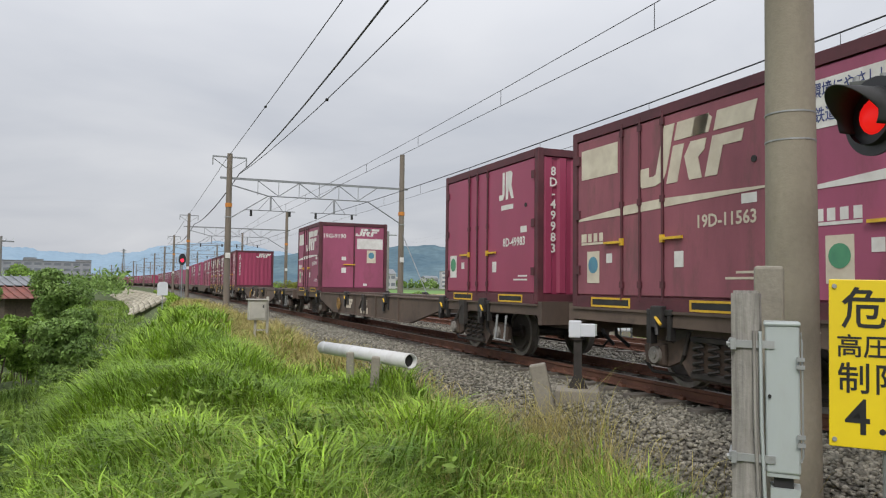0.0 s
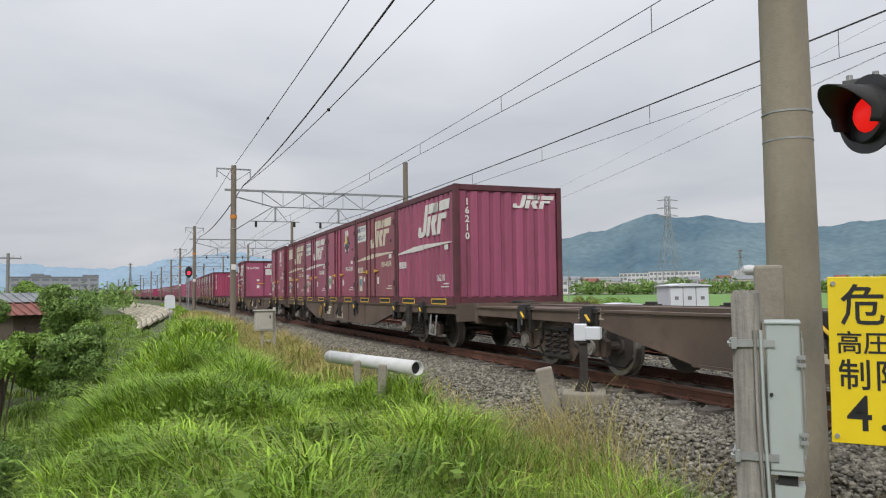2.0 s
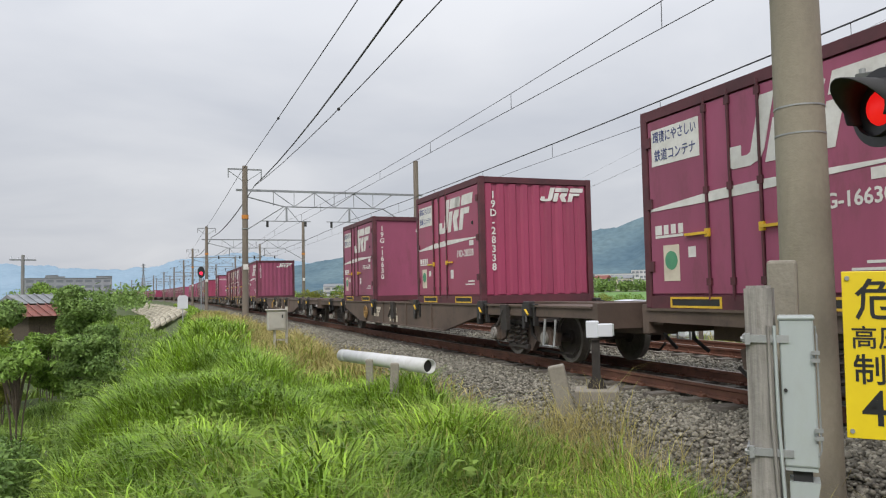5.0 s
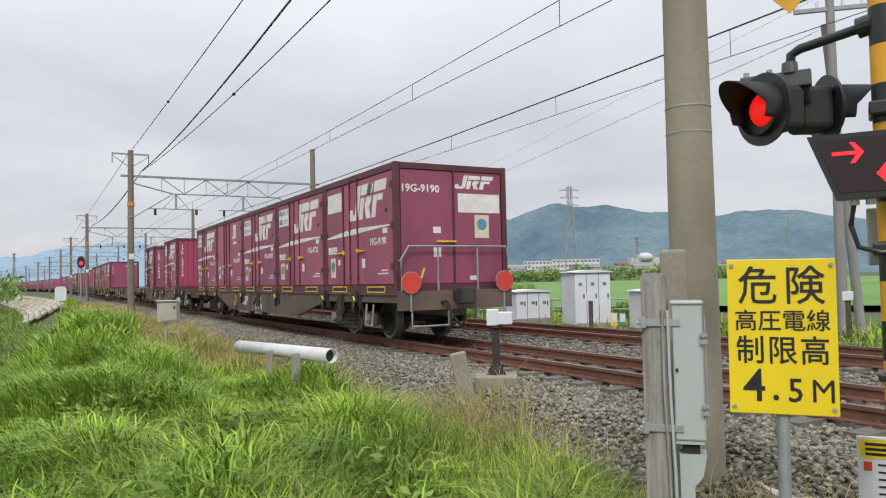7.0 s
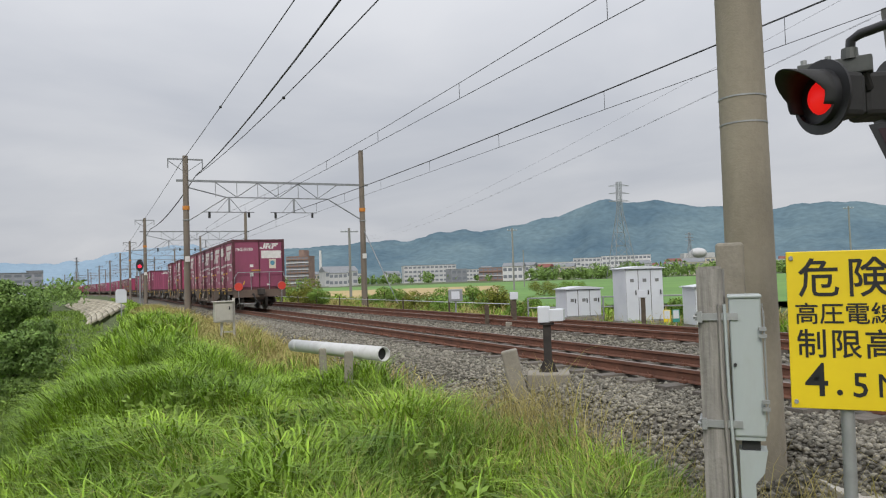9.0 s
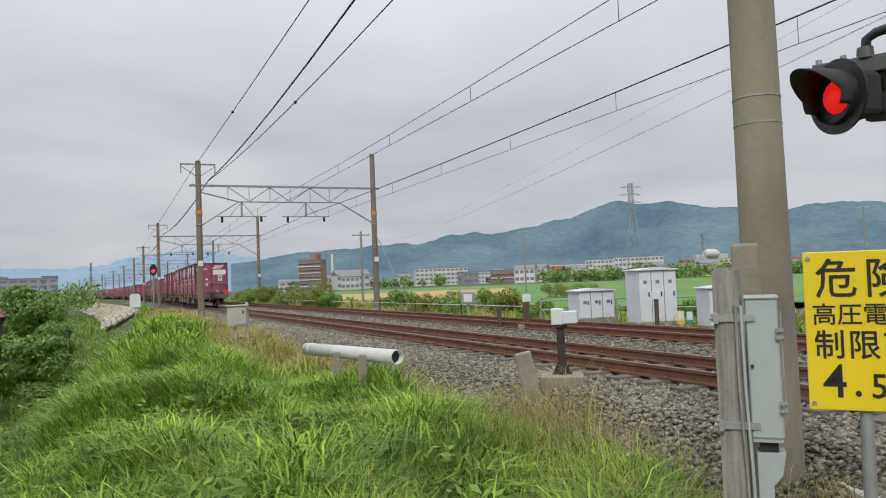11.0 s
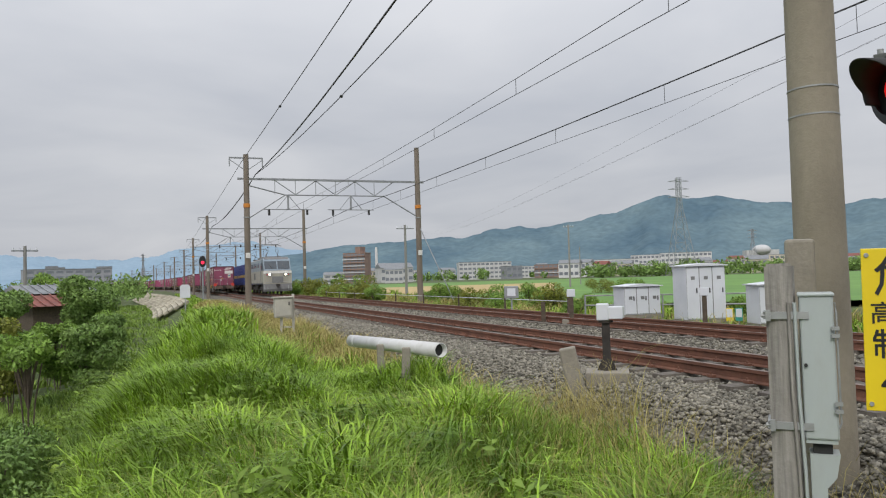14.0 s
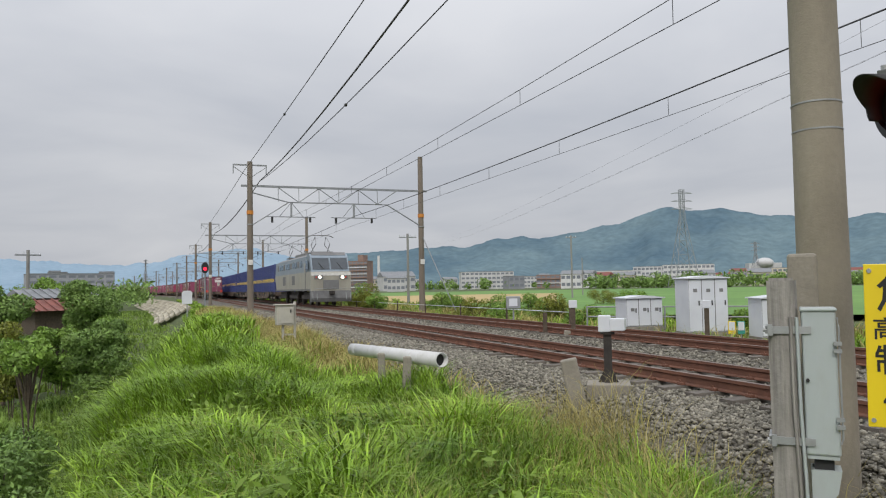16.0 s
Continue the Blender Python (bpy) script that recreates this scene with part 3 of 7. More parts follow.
def round_mark(b, x, z, h, y):
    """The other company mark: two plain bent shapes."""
    for pts in ([(0, .0), (0.3, 0), (0.42, .18), (0.42, 1), (0.26, 1), (0.26, .2), (0, .2)], [(0.52, 0), (0.68, 0), (0.72, .42), (0.95, 0), (1.12, 0), (0.94, .5), (1.02, .9), (0.9, 1), (0.52, 1)]):
        b.prism([(x - u * h, z + v * h) for u, v in pts], "y", y, y + 0.006)
    return b


def container(style):
    """One 12-foot container with posts, rails, doors, bars, handles and markings."""
    red = {"clean": RED_NEW, "faded": RED_OLD}.get(style.get("paint"), RED)
    c = thing("freight_container", Matrix.Identity(4), style["label"], "freight container", "containers of the freight trains")
    hx, hy = CL / 2, CW / 2
    body = B().box(-hx + 0.05, hx - 0.05, -hy + 0.05, hy - 0.05, 0.12, CH - 0.05)
    if style.get("ribbed"):
        n = 13
        for i in range(n):
            x = -hx + 0.22 + (CL - 0.44) * i / (n - 1)
            part("side_rib", B().prism([(x - 0.10, hy - 0.05), (x - 0.06, hy - 0.012), (x + 0.06, hy - 0.012), (x + 0.10, hy - 0.05)], "z", 0.17, CH - 0.14), red, c)
    if style.get("ribbed") or style.get("ribbed_end"):
        for i in range(9):
            y = -hy + 0.2 + (CW - 0.4) * i / 8
            part("end_rib", B().prism([(-hx + 0.05, y - 0.09), (-hx + 0.016, y - 0.05), (-hx + 0.016, y + 0.05), (-hx + 0.05, y + 0.09)], "z", 0.17, CH - 0.14), red, c)
    part("body", body, red, c)
    for x in (-hx, hx):
        for y in (-hy, hy):
            sx, sy = (0.11 if x < 0 else -0.11), (0.11 if y < 0 else -0.11)
            part("corner_post", B().box(min(x, x + sx), max(x, x + sx), min(y, y + sy), max(y, y + sy), 0.0, CH, 0.012), RED_DARK, c)
    for y in (-hy, hy):
        e = 0.1 if y < 0 else -0.1
        part("top_rail", B().box(-hx + 0.11, hx - 0.11, min(y, y + e), max(y, y + e), CH - 0.13, CH - 0.01), RED_DARK, c)
        part("bottom_rail", B().box(-hx + 0.11, hx - 0.11, min(y, y + e), max(y, y + e), 0.0, 0.15), RED_DARK, c)
    for x in (-hx, hx):
        e = 0.1 if x < 0 else -0.1
        part("end_rail", B().box(min(x, x + e), max(x, x + e), -hy + 0.11, hy - 0.11, 0.0, 0.15), RED_DARK, c)
        part("end_rail", B().box(min(x, x + e), max(x, x + e), -hy + 0.11, hy - 0.11, CH - 0.12, CH - 0.01), RED_DARK, c)
    part("roof_panel", B().box(-hx + 0.04, hx - 0.04, -hy + 0.04, hy - 0.04, CH - 0.06, CH - 0.02), RED_DARK, c)
    wp = CREAM_P if style.get("paint") == "faded" else WHITE_P
    yf = hy - 0.012
    if not style.get("ribbed"):
        for x0, x1 in ((0.72, hx - 0.13), (-hx + 0.13, -0.09)):
            part("door", B().box(x0, x1, hy - 0.05, yf, 0.17, CH - 0.15, 0.006), red, c)
        part("centre_panel", B().box(0.36, 0.69, hy - 0.05, hy - 0.018, 0.17, CH - 0.15), red, c)
        part("centre_panel", B().box(-0.06, 0.33, hy - 0.05, yf, 0.17, CH - 0.15, 0.006), red, c)
        for x in (0.705, 0.345, -0.075):
            part("lock_bar", B().cyl((x, hy, 0.1), (x, hy, CH - 0.08), 0.016, 0.016, 8), RED_DARK, c, smooth=True)
            for z in (0.3, 1.3, 2.2):
                part("bar_guide", B().box(x - 0.035, x + 0.035, hy - 0.03, hy + 0.014, z - 0.04, z + 0.04), RED_DARK, c)
        for x in (hx - 0.14, -hx + 0.14):
            for z in (0.5, 1.25, 2.0):
                part("hinge", B().box(x - 0.05, x + 0.05, hy - 0.03, hy + 0.012, z - 0.06, z + 0.06), RED_DARK, c)
        for x, d in ((0.705, 0.17), (-0.075, -0.17)):
            part("handle", B().box(x + d - 0.18, x + d + 0.18, hy, hy + 0.03, 0.82, 0.85).box(x - 0.03, x + 0.03, yf, hy + 0.02, 0.79, 0.88), YELLOW_P, c, "yellow door handle")
        part("notice_label", B().box(0.92, 1.04, yf, yf + 0.005, 0.58, 0.7), WHITE_P, c, "small white notice")
        part("notice_label", B().box(-0.42, -0.27, yf, yf + 0.005, 0.5, 0.68), WHITE_P, c, "small white notice")
        part("vent", B().cyl((-1.45, yf, 1.55), (-1.45, yf + 0.012, 1.55), 0.035, 0.035, 10), DARK, c, "small dark vent")
    for x in (-0.95, 0.95):
        part("fork_pocket", B().box(x - 0.42, x + 0.42, hy - 0.04, hy + 0.006, 0.01, 0.035).box(x - 0.42, x + 0.42, hy - 0.04, hy + 0.006, 0.11, 0.135).box(x - 0.42, x - 0.39, hy - 0.04, hy + 0.006, 0.035, 0.11).box(x + 0.39, x + 0.42, hy - 0.04, hy + 0.006, 0.035, 0.11), YELLOW_P if style.get("pockets", True) else RED_DARK, c, "yellow-edged fork pocket" if style.get("pockets", True) else "")
        # the pocket is not hollow: a dark block gives its shade
        part("fork_pocket_hole", B().box(x - 0.39, x + 0.39, hy - 0.06, hy + 0.002, 0.035, 0.11), DARK, c, "dark opening")
    if style.get("mark") == "slanted":
        part("company_mark", slanted_mark(B(), 0.24 if not style.get("ribbed") else 0.15, 1.46, 1.52, 0.68, yf), wp, c, "white slanted company mark")
    if style.get("mark") == "round":
        part("company_mark", round_mark(B(), -0.52, 1.70, 0.46, yf).box(-1.02, -0.6, yf, yf + 0.005, 1.53, 1.61), wp, c, "white company mark")
        part("round_sticker", B().box(1.28, 1.58, yf, yf + 0.005, 0.42, 0.84), WHITE_P, c)
        part("sticker_emblem", B().cyl((1.43, yf + 0.004, 0.66), (1.43, yf + 0.009, 0.66), 0.125, 0.125, 16), GREEN_P, c, "round green emblem")
    if style.get("diamond"):
        for poly, m in (([(-0.55, 1.75), (-0.85, 1.75), (-0.85, 2.05)], BLACK_P), ([(-0.55, 1.75), (-0.85, 1.45), (-0.85, 1.75)], BLACK_P), ([(-0.85, 2.05), (-0.85, 1.45), (-1.15, 1.75)], BLACK_P), ([(-0.56, 1.76), (-0.84, 1.76), (-0.84, 2.04)], SIGN_Y)):
            part("diamond_plate", B().prism(poly, "y", yf, yf + (0.006 if m is BLACK_P else 0.01)), m, c, "yellow and black diamond plate")
    if style.get("stripe"):
        for poly in ([(hx - 0.15, 1.16), (0.73, 1.17), (0.73, 1.27), (hx - 0.15, 1.19)], [(0.68, 1.17), (-0.05, 1.19), (-0.05, 1.30), (0.68, 1.28)], [(-0.1, 1.2), (-hx + 0.18, 1.25), (-hx + 0.18, 1.27), (-0.1, 1.30)]):
            part("stripe", B().prism(poly, "y", yf - 0.01, yf + 0.006), wp, c, "white tapering stripe")
        part("company_lettering", B().box(1.12, 1.62, yf, yf + 0.005, 0.83, 0.86).box(1.12, 1.2, yf, yf + 0.005, 0.87, 0.98).box(1.25, 1.33, yf, yf + 0.005, 0.87, 0.98).box(1.38, 1.46, yf, yf + 0.005, 0.87, 0.98).box(1.5, 1.62, yf, yf + 0.005, 0.87, 0.98), wp, c)
        if not style.get("ribbed"):
            part("sticker", B().box(1.2, 1.48, yf, yf + 0.005, 0.32, 0.74), CREAM_P, c)
            part("sticker_emblem", B().cyl((1.34, yf + 0.004, 0.56), (1.34, yf + 0.009, 0.56), 0.11, 0.11, 16), BLUE_ST if style.get("paint") == "faded" else GREEN_P, c, "round emblem")
    if style.get("panel") == "plain":
        part("panel", B().box(0.80, 1.62, yf, yf + 0.005, 1.72, 2.12), wp, c, "blank white panel")
    if style.get("panel") == "text":
        part("panel", B().box(0.80, 1.64, yf, yf + 0.005, 1.70, 2.14), WHITE_P, c, "white panel with two lines of writing")
        for z, txt in ((2.03, "環境にやさしい"), (1.81, "鉄道コンテナ")):
            write("writing", txt, 0.15, BLUE_C, c, pose(1.22, yf + 0.007, z, 0, 0, 180), 0.001, 0.74 if len(txt) > 6 else 0.82)
    if style.get("number"):
        write("number", style["number"], 0.19, wp, c, pose(-1.05, yf + 0.004, 0.98 if not style.get("ribbed") else 0.55, 0, 0, 180), 0.004)
        part("data_plate", B().box(-1.48, -1.28, yf, yf + 0.005, 1.12, 1.22), WHITE_P, c)
        part("data_lines", B().box(-1.5, -1.05, yf, yf + 0.004, 0.36, 0.385).box(-1.5, -1.2, yf, yf + 0.004, 0.42, 0.445), wp, c)
    # the end that faces back down the line
    xf = -hx + 0.05 if not (style.get("ribbed") or style.get("ribbed_end")) else -hx + 0.016
    end = style.get("end")
    if end:
        if end == "doors":
            part("end_door", B().box(-hx + 0.02, -hx + 0.06, -hy + 0.13, -0.05, 0.17, CH - 0.14).box(-hx + 0.02, -hx + 0.06, 0.0, hy - 0.13, 0.17, CH - 0.14), red, c)
            part("end_lock_bar", B().cyl((-hx + 0.005, -0.02, 0.1), (-hx + 0.005, -0.02, CH - 0.1), 0.02, 0.02, 8), RED_DARK, c, smooth=True)
            part("end_handle", B().box(-hx - 0.02, -hx + 0.02, -0.06, 0.36, 0.93, 0.965), YELLOW_P, c, "yellow handle")
            for y0, y1, z0, z1 in ((0.26, 0.42, 1.1, 1.22), (0.26, 0.42, 0.66, 0.84), (-0.5, -0.36, 0.22, 0.3)):
                part("end_label", B().box(-hx + 0.014, -hx + 0.02, y0, y1, z0, z1), WHITE_P, c, "small white label")
            xf = -hx + 0.02
            part("end_mark", slanted_mark(B(), 0.12, 1.95, 0.72, 0.26, xf, face="x"), WHITE_P, c, "white slanted company mark")
            part("end_panel", B().box(xf - 0.005, xf, -hy + 0.16, -0.12, 1.5, 1.86), WHITE_P, c, "blank white panel")
            part("end_sticker", B().box(xf - 0.007, xf, -0.8, -0.48, 1.02, 1.46), CREAM_P, c)
            part("end_emblem", B().cyl((xf - 0.012, -0.64, 1.28), (xf - 0.006, -0.64, 1.28), 0.11, 0.11, 16), BLUE_ST, c, "round blue emblem")
            if style.get("number"):
                write("end_number", style["number"], 0.2, WHITE_P, c, pose(xf - 0.004, 0.68, 1.92, 0, 0, -90), 0.005)
        else:
            part("end_mark", slanted_mark(B(), 0.15, 1.95, 0.8, 0.27, xf, face="x"), WHITE_P, c, "white slanted company mark")
            if style.get("number"):
                for i, ch in enumerate(style["number"]):
                    write("end_number", ch, 0.19, WHITE_P, c, pose(xf - 0.004, hy - 0.28, CH - 0.36 - 0.17 * i, 0, 0, -90), 0.004)
    return c


STYLES = [
    dict(label="worn plum-red freight container with blank white panel and door bars", mark="slanted", stripe=1, panel="plain", number="19G-9190", end="doors"),
    dict(label="plum-red freight container with white lettered panel and stripe", mark="slanted", stripe=1, panel="text", number="19G-4721", end="doors"),
    dict(label="clean crimson freight container with round green sticker", mark="round", number="19G-21607", paint="clean", end="column"),
    dict(label="plum-red freight container with white stripe and yellow handles", mark="slanted", stripe=1, panel="text", number="19G-16630", end="column"),
    dict(label="ribbed plum-red freight container with large white mark", mark="slanted", stripe=1, ribbed=1, number="16210", end="column"),
    dict(label="crimson freight container with ribbed end and white number column", mark="round", number="8D-49983", paint="clean", ribbed_end=1, end="column"),
    dict(label="faded mauve freight container with patched white stripe", mark="slanted", stripe=1, panel="plain", number="19D-11563", paint="faded", pockets=True, end="doors"),
    dict(label="crimson freight container with ribbed end on a flat wagon", mark="slanted", stripe=1, panel="text", number="19D-28338", paint="clean", ribbed_end=1, end="column"),
    dict(label="plum-red freight container with white lettered panel and tapering stripe", mark="slanted", stripe=1, panel="text", number="19D-80161", end="doors"),
    dict(label="dull plum-red freight container with aged cream markings", mark="slanted", stripe=1, panel="text", number="19D-40676", paint="faded", end="doors"),
    dict(label="plum-red freight container with yellow fork pockets", mark="slanted", stripe=1, panel="text", number="19G-16459", end="doors"),
    dict(label="clean crimson freight container with a yellow and black diamond plate", diamond=1, mark="round", number="19G-15104", paint="clean", end="column"),
]


def ring(b, y0, y1, r0, r1, n=28):
    """A tyre: an outer and an inner wall with two flat faces, its axis along y."""
    v = [(r * math.cos(2 * math.pi * i / n), y, r * math.sin(2 * math.pi * i / n)) for r, y in ((r1, y0), (r1, y1), (r0, y1), (r0, y0)) for i in range(n)]
    return b.add(v, [(k * n + i, k * n + (i + 1) % n, (k + 1) % 4 * n + (i + 1) % n, (k + 1) % 4 * n + i) for k in range(4) for i in range(n)])


# ---- flat container wagon: origin on the rail heads, at its middle
def wagon(tail=False):
    w = thing("container_wagon", Matrix.Identity(4), "grimy brown-grey flat wagon for containers" + (" with red tail discs" if tail else ""), "railway wagon", "wagons of the freight trains")
    L = 9.3
    for side in (-1, 1):
        y0, y1 = sorted((side * 1.12, side * 1.20))
        part("side_sill", B().prism([(-L, 0.925), (-L, 0.76), (-5.6, 0.74), (-3.6, 0.36), (3.6, 0.36), (5.6, 0.74), (L, 0.76), (L, 0.925)], "y", y0, y1), WAGON, w)
        part("sill_flange", B().box(-L, L, y0 - 0.03, y1 + 0.03, 0.90, 0.93).box(-3.6, 3.6, y0 - 0.03, y1 + 0.03, 0.345, 0.375), WAGON, w)
        for x in (-2.8, -1.0, 1.0, 2.8):
            part("stiffener", B().box(x - 0.03, x + 0.03, y0 - 0.03, y1 + 0.03, 0.37, 0.905), WAGON, w)
        yo = side * 1.205
        for x in (-7.45, -5.6, -1.87, 1.87, 5.6, 7.45):
            ya, yb = sorted((side * 1.16, side * 1.28))
            part("twist_lock", B().box(x - 0.10, x + 0.10, ya, yb, 0.74, 0.99, 0.015).box(x - 0.22, x + 0.22, ya, yb - 0.04, 0.88, 0.95, 0.01).box(x + 0.12, x + 0.2, ya, yb - 0.03, 0.55, 0.9).box(x - 0.2, x - 0.14, ya, yb - 0.05, 0.6, 0.9).tube([(x, side * 1.27, 0.86), (x - 0.05, side * 1.3, 0.66)], 0.022), LOCKS, w, "black greasy twist lock")
            part("lock_handle", B().tube([(x - 0.02, side * 1.30, 0.86), (x - 0.13, side * 1.31, 0.78)], 0.018), YELLOW_P, w, "yellow lock handle")
        for x in (0.0, -6.6):
            part("release_gear", B().box(x - 0.12, x + 0.12, min(yo, yo + side * 0.07), max(yo, yo + side * 0.07), 0.5, 0.93).tube([(x, yo + side * 0.05, 0.85), (x + 0.25, yo + side * 0.08, 0.55)], 0.03), BOGIE, w)
        part("sill_mark", slanted_mark(B(), 1.9, 0.52, 0.55, 0.26, 1.2) if side > 0 else B().box(1.9, 2.3, -1.206, -1.2, 0.56, 0.76), CREAM_P, w, "aged white mark")
        for x in (0.36, 0.08, -0.20):
            ya, yb = sorted((side * 1.2, side * 1.206))
            part("sill_number", B().box(x - 0.06, x + 0.06, ya, yb, 0.42, 0.58), CREAM_P, w, "worn white numbering")
        part("grab_step", B().tube([(-8.3, side * 1.22, 0.72), (-8.3, side * 1.26, 0.32), (-7.98, side * 1.26, 0.32), (-7.98, side * 1.22, 0.72)], 0.02), STEEL, w, "pale bent step")
    write("writing", "103-154" if tail else "102-153", 0.2, CREAM_P, w, pose(0.1, 1.208, 0.71, 0, 0, 180), 0.002)
    part("hand_wheel", B().tube([(2.65 + 0.17 * math.cos(a * math.pi / 9), 1.26, 0.62 + 0.17 * math.sin(a * math.pi / 9)) for a in range(19)], 0.018, 6).tube([(2.48, 1.26, 0.62), (2.82, 1.26, 0.62)], 0.014).tube([(2.65, 1.26, 0.45), (2.65, 1.26, 0.79)], 0.014).tube([(2.65, 1.2, 0.62), (2.65, 1.27, 0.62)], 0.03), RUSTY_Y, w, "rusty yellow brake handwheel")
    write("writing", "突放禁止", 0.16, CREAM_P, w, pose(5.6, 1.206, 0.86, 0, 0, 180), 0.001)
    part("centre_sill", B().box(-L, L, -0.22, 0.22, 0.5, 0.95), WAGON, w)
    for x in [-L + 0.08, -7.4, -5.6, -3.7, -1.9, 0, 1.9, 3.7, 5.6, 7.4, L - 0.08]:
        part("cross_beam", B().box(x - 0.09, x + 0.09, -1.12, 1.12, 0.72, 0.91), WAGON, w)
    part("deck_plate", B().box(-L, -6.9, -1.12, 1.12, 0.90, 0.92), WAGON, w)
    part("deck_plate", B().box(6.9, L, -1.12, 1.12, 0.90, 0.92), WAGON, w)
    for x in (-5.0, -1.3, 1.3, 5.0):
        part("brake_pipe_bracket", B().box(x - 0.2, x + 0.2, -0.9, 0.9, 0.55, 0.62), BOGIE, w)
    part("air_tank", B().cyl((-1.4, -0.62, 0.55), (0.2, -0.62, 0.55), 0.19, 0.19, 12), BOGIE, w, smooth=True)
    for x in (-6.75, 6.75):
        bogie = part("bogie", B().box(x - 0.22, x + 0.22, -1.0, 1.0, 0.42, 0.62).box(x - 0.5, x + 0.5, -0.25, 0.25, 0.55, 0.72), BOGIE, w)
        for sy in (-1, 1):
            y = sy * 0.98
            frame_line = [(-1.20, 0.30), (-1.24, 0.50), (-1.02, 0.58), (-0.70, 0.56), (-0.46, 0.66), (-0.34, 0.74), (0.34, 0.74), (0.46, 0.66), (0.70, 0.56), (1.02, 0.58), (1.24, 0.50), (1.20, 0.30), (0.86, 0.26), (0.58, 0.36), (0.40, 0.17), (-0.40, 0.17), (-0.58, 0.36), (-0.86, 0.26)]
            part("side_frame", B().prism([(x + u, v) for u, v in frame_line], "y", y - 0.04, y + 0.04), FRAME_BR, bogie, "rusty brown cast side frame")
            for d in (-0.95, 0.95):
                part("axle_box", B().box(x + d - 0.15, x + d + 0.15, y - 0.06, y + 0.09 * (sy > 0), 0.28, 0.54, 0.03), FRAME_BR, bogie)
                part("axle_cap", B().cyl((x + d, y, 0.405), (x + d, y + sy * 0.13, 0.405), 0.115, 0.10, 14).cyl((x + d, y + sy * 0.13, 0.405), (x + d, y + sy * 0.145, 0.405), 0.055, 0.05, 10), CAP, bogie, "pale bolted axle cap", True)
            part("spring_pocket", B().box(x - 0.36, x + 0.36, min(y, y + sy * 0.10), max(y, y + sy * 0.10), 0.20, 0.27, 0.01).box(x - 0.36, x + 0.36, min(y, y + sy * 0.10), max(y, y + sy * 0.10), 0.60, 0.66, 0.01), BOGIE, bogie)
            for d in (-0.24, 0, 0.24):
                part("spring", B().tube([(x + d + 0.075 * math.cos(a * math.pi / 3), y + sy * 0.09 + 0.03 * math.sin(a * math.pi / 3), 0.27 + 0.33 * a / 24) for a in range(25)], 0.018, 5), BOGIE, bogie, smooth=True)
            for d in (-0.42, 0.42):
                part("brake_lever", B().tube([(x + d, y + sy * 0.05, 0.70), (x + d * 1.15, y + sy * 0.07, 0.45), (x + d * 1.45, y, 0.32)], 0.028, 6), BOGIE, bogie)
            part("brake_rod", B().tube([(x - 1.5, sy * 0.80, 0.28), (x - 1.35, sy * 0.80, 0.16), (x + 1.35, sy * 0.80, 0.16), (x + 1.5, sy * 0.80, 0.28)], 0.022, 6), BOGIE, bogie)
            for d in (-0.42, 0.42):
                part("brake_shoe", B().box(x + d - 0.07, x + d + 0.07, sy * 0.565 - 0.05, sy * 0.565 + 0.05, 0.25, 0.58, 0.02), BOGIE, bogie)
        for d in (-0.95, 0.95):
            disc = B().cyl((0, -0.95, 0), (0, 0.95, 0), 0.07, 0.07, 8)
            for y in (-0.565, 0.565):
                e = 0.065 if y > 0 else -0.065
                disc.cyl((0, y - e, 0), (0, y + e * 0.6, 0), 0.36, 0.36, 24).cyl((0, y - e * 1.2, 0), (0, y + e * 1.3, 0), 0.13, 0.13, 12)
            ws = part("wheelset", disc, WHEEL, w, "grimy wheels on one axle", True)
            ws.matrix_basis = pose(x + d, 0, 0.405)
            for y in (-0.565, 0.565):
                e = 0.065 if y > 0 else -0.065
                part("wheel_tyre", ring(B(), y - e, y + e, 0.345, 0.404).cyl((0, y - e, 0), (0, y - e * 0.6, 0), 0.43, 0.43, 28), TREAD, ws, "pale worn tyre", smooth=True)
    for x, d in ((-L, -1), (L, 1)):
        part("buffer_beam", B().box(min(x, x + d * 0.12), max(x, x + d * 0.12), -1.2, 1.2, 0.62, 0.97), WAGON, w)
        part("coupler", B().box(min(x, x + d * 0.42), max(x, x + d * 0.42), -0.11, 0.11, 0.78, 0.98, 0.02).box(min(x + d * 0.3, x + d * 0.5), max(x + d * 0.3, x + d * 0.5), -0.17, 0.16, 0.72, 1.02, 0.03), BOGIE, w)
        part("brake_hose", B().tube([(x + d * 0.1, 0.35, 0.75), (x + d * 0.28, 0.33, 0.78), (x + d * 0.34, 0.25, 0.5), (x + d * 0.3, 0.05, 0.33)], 0.028, 8), DARK, w, "hanging rubber hose")
    xr = -L - 0.1
    if tail:
        part("hand_rail", B().tube([(xr, 1.15, 0.9), (xr, 1.15, 1.55), (xr, 1.0, 1.78), (xr, -1.1, 1.78), (xr, -1.15, 1.55)], 0.022).tube([(xr, -0.45, 0.95), (xr, -0.45, 1.78)], 0.018).tube([(xr, 0.4, 0.95), (xr, 0.4, 1.78)], 0.018).tube([(xr, 1.15, 1.52), (xr + 0.3, 1.15, 1.52), (xr + 0.35, 1.15, 0.95)], 0.02), BEAM, w, "thin bent grab rail")
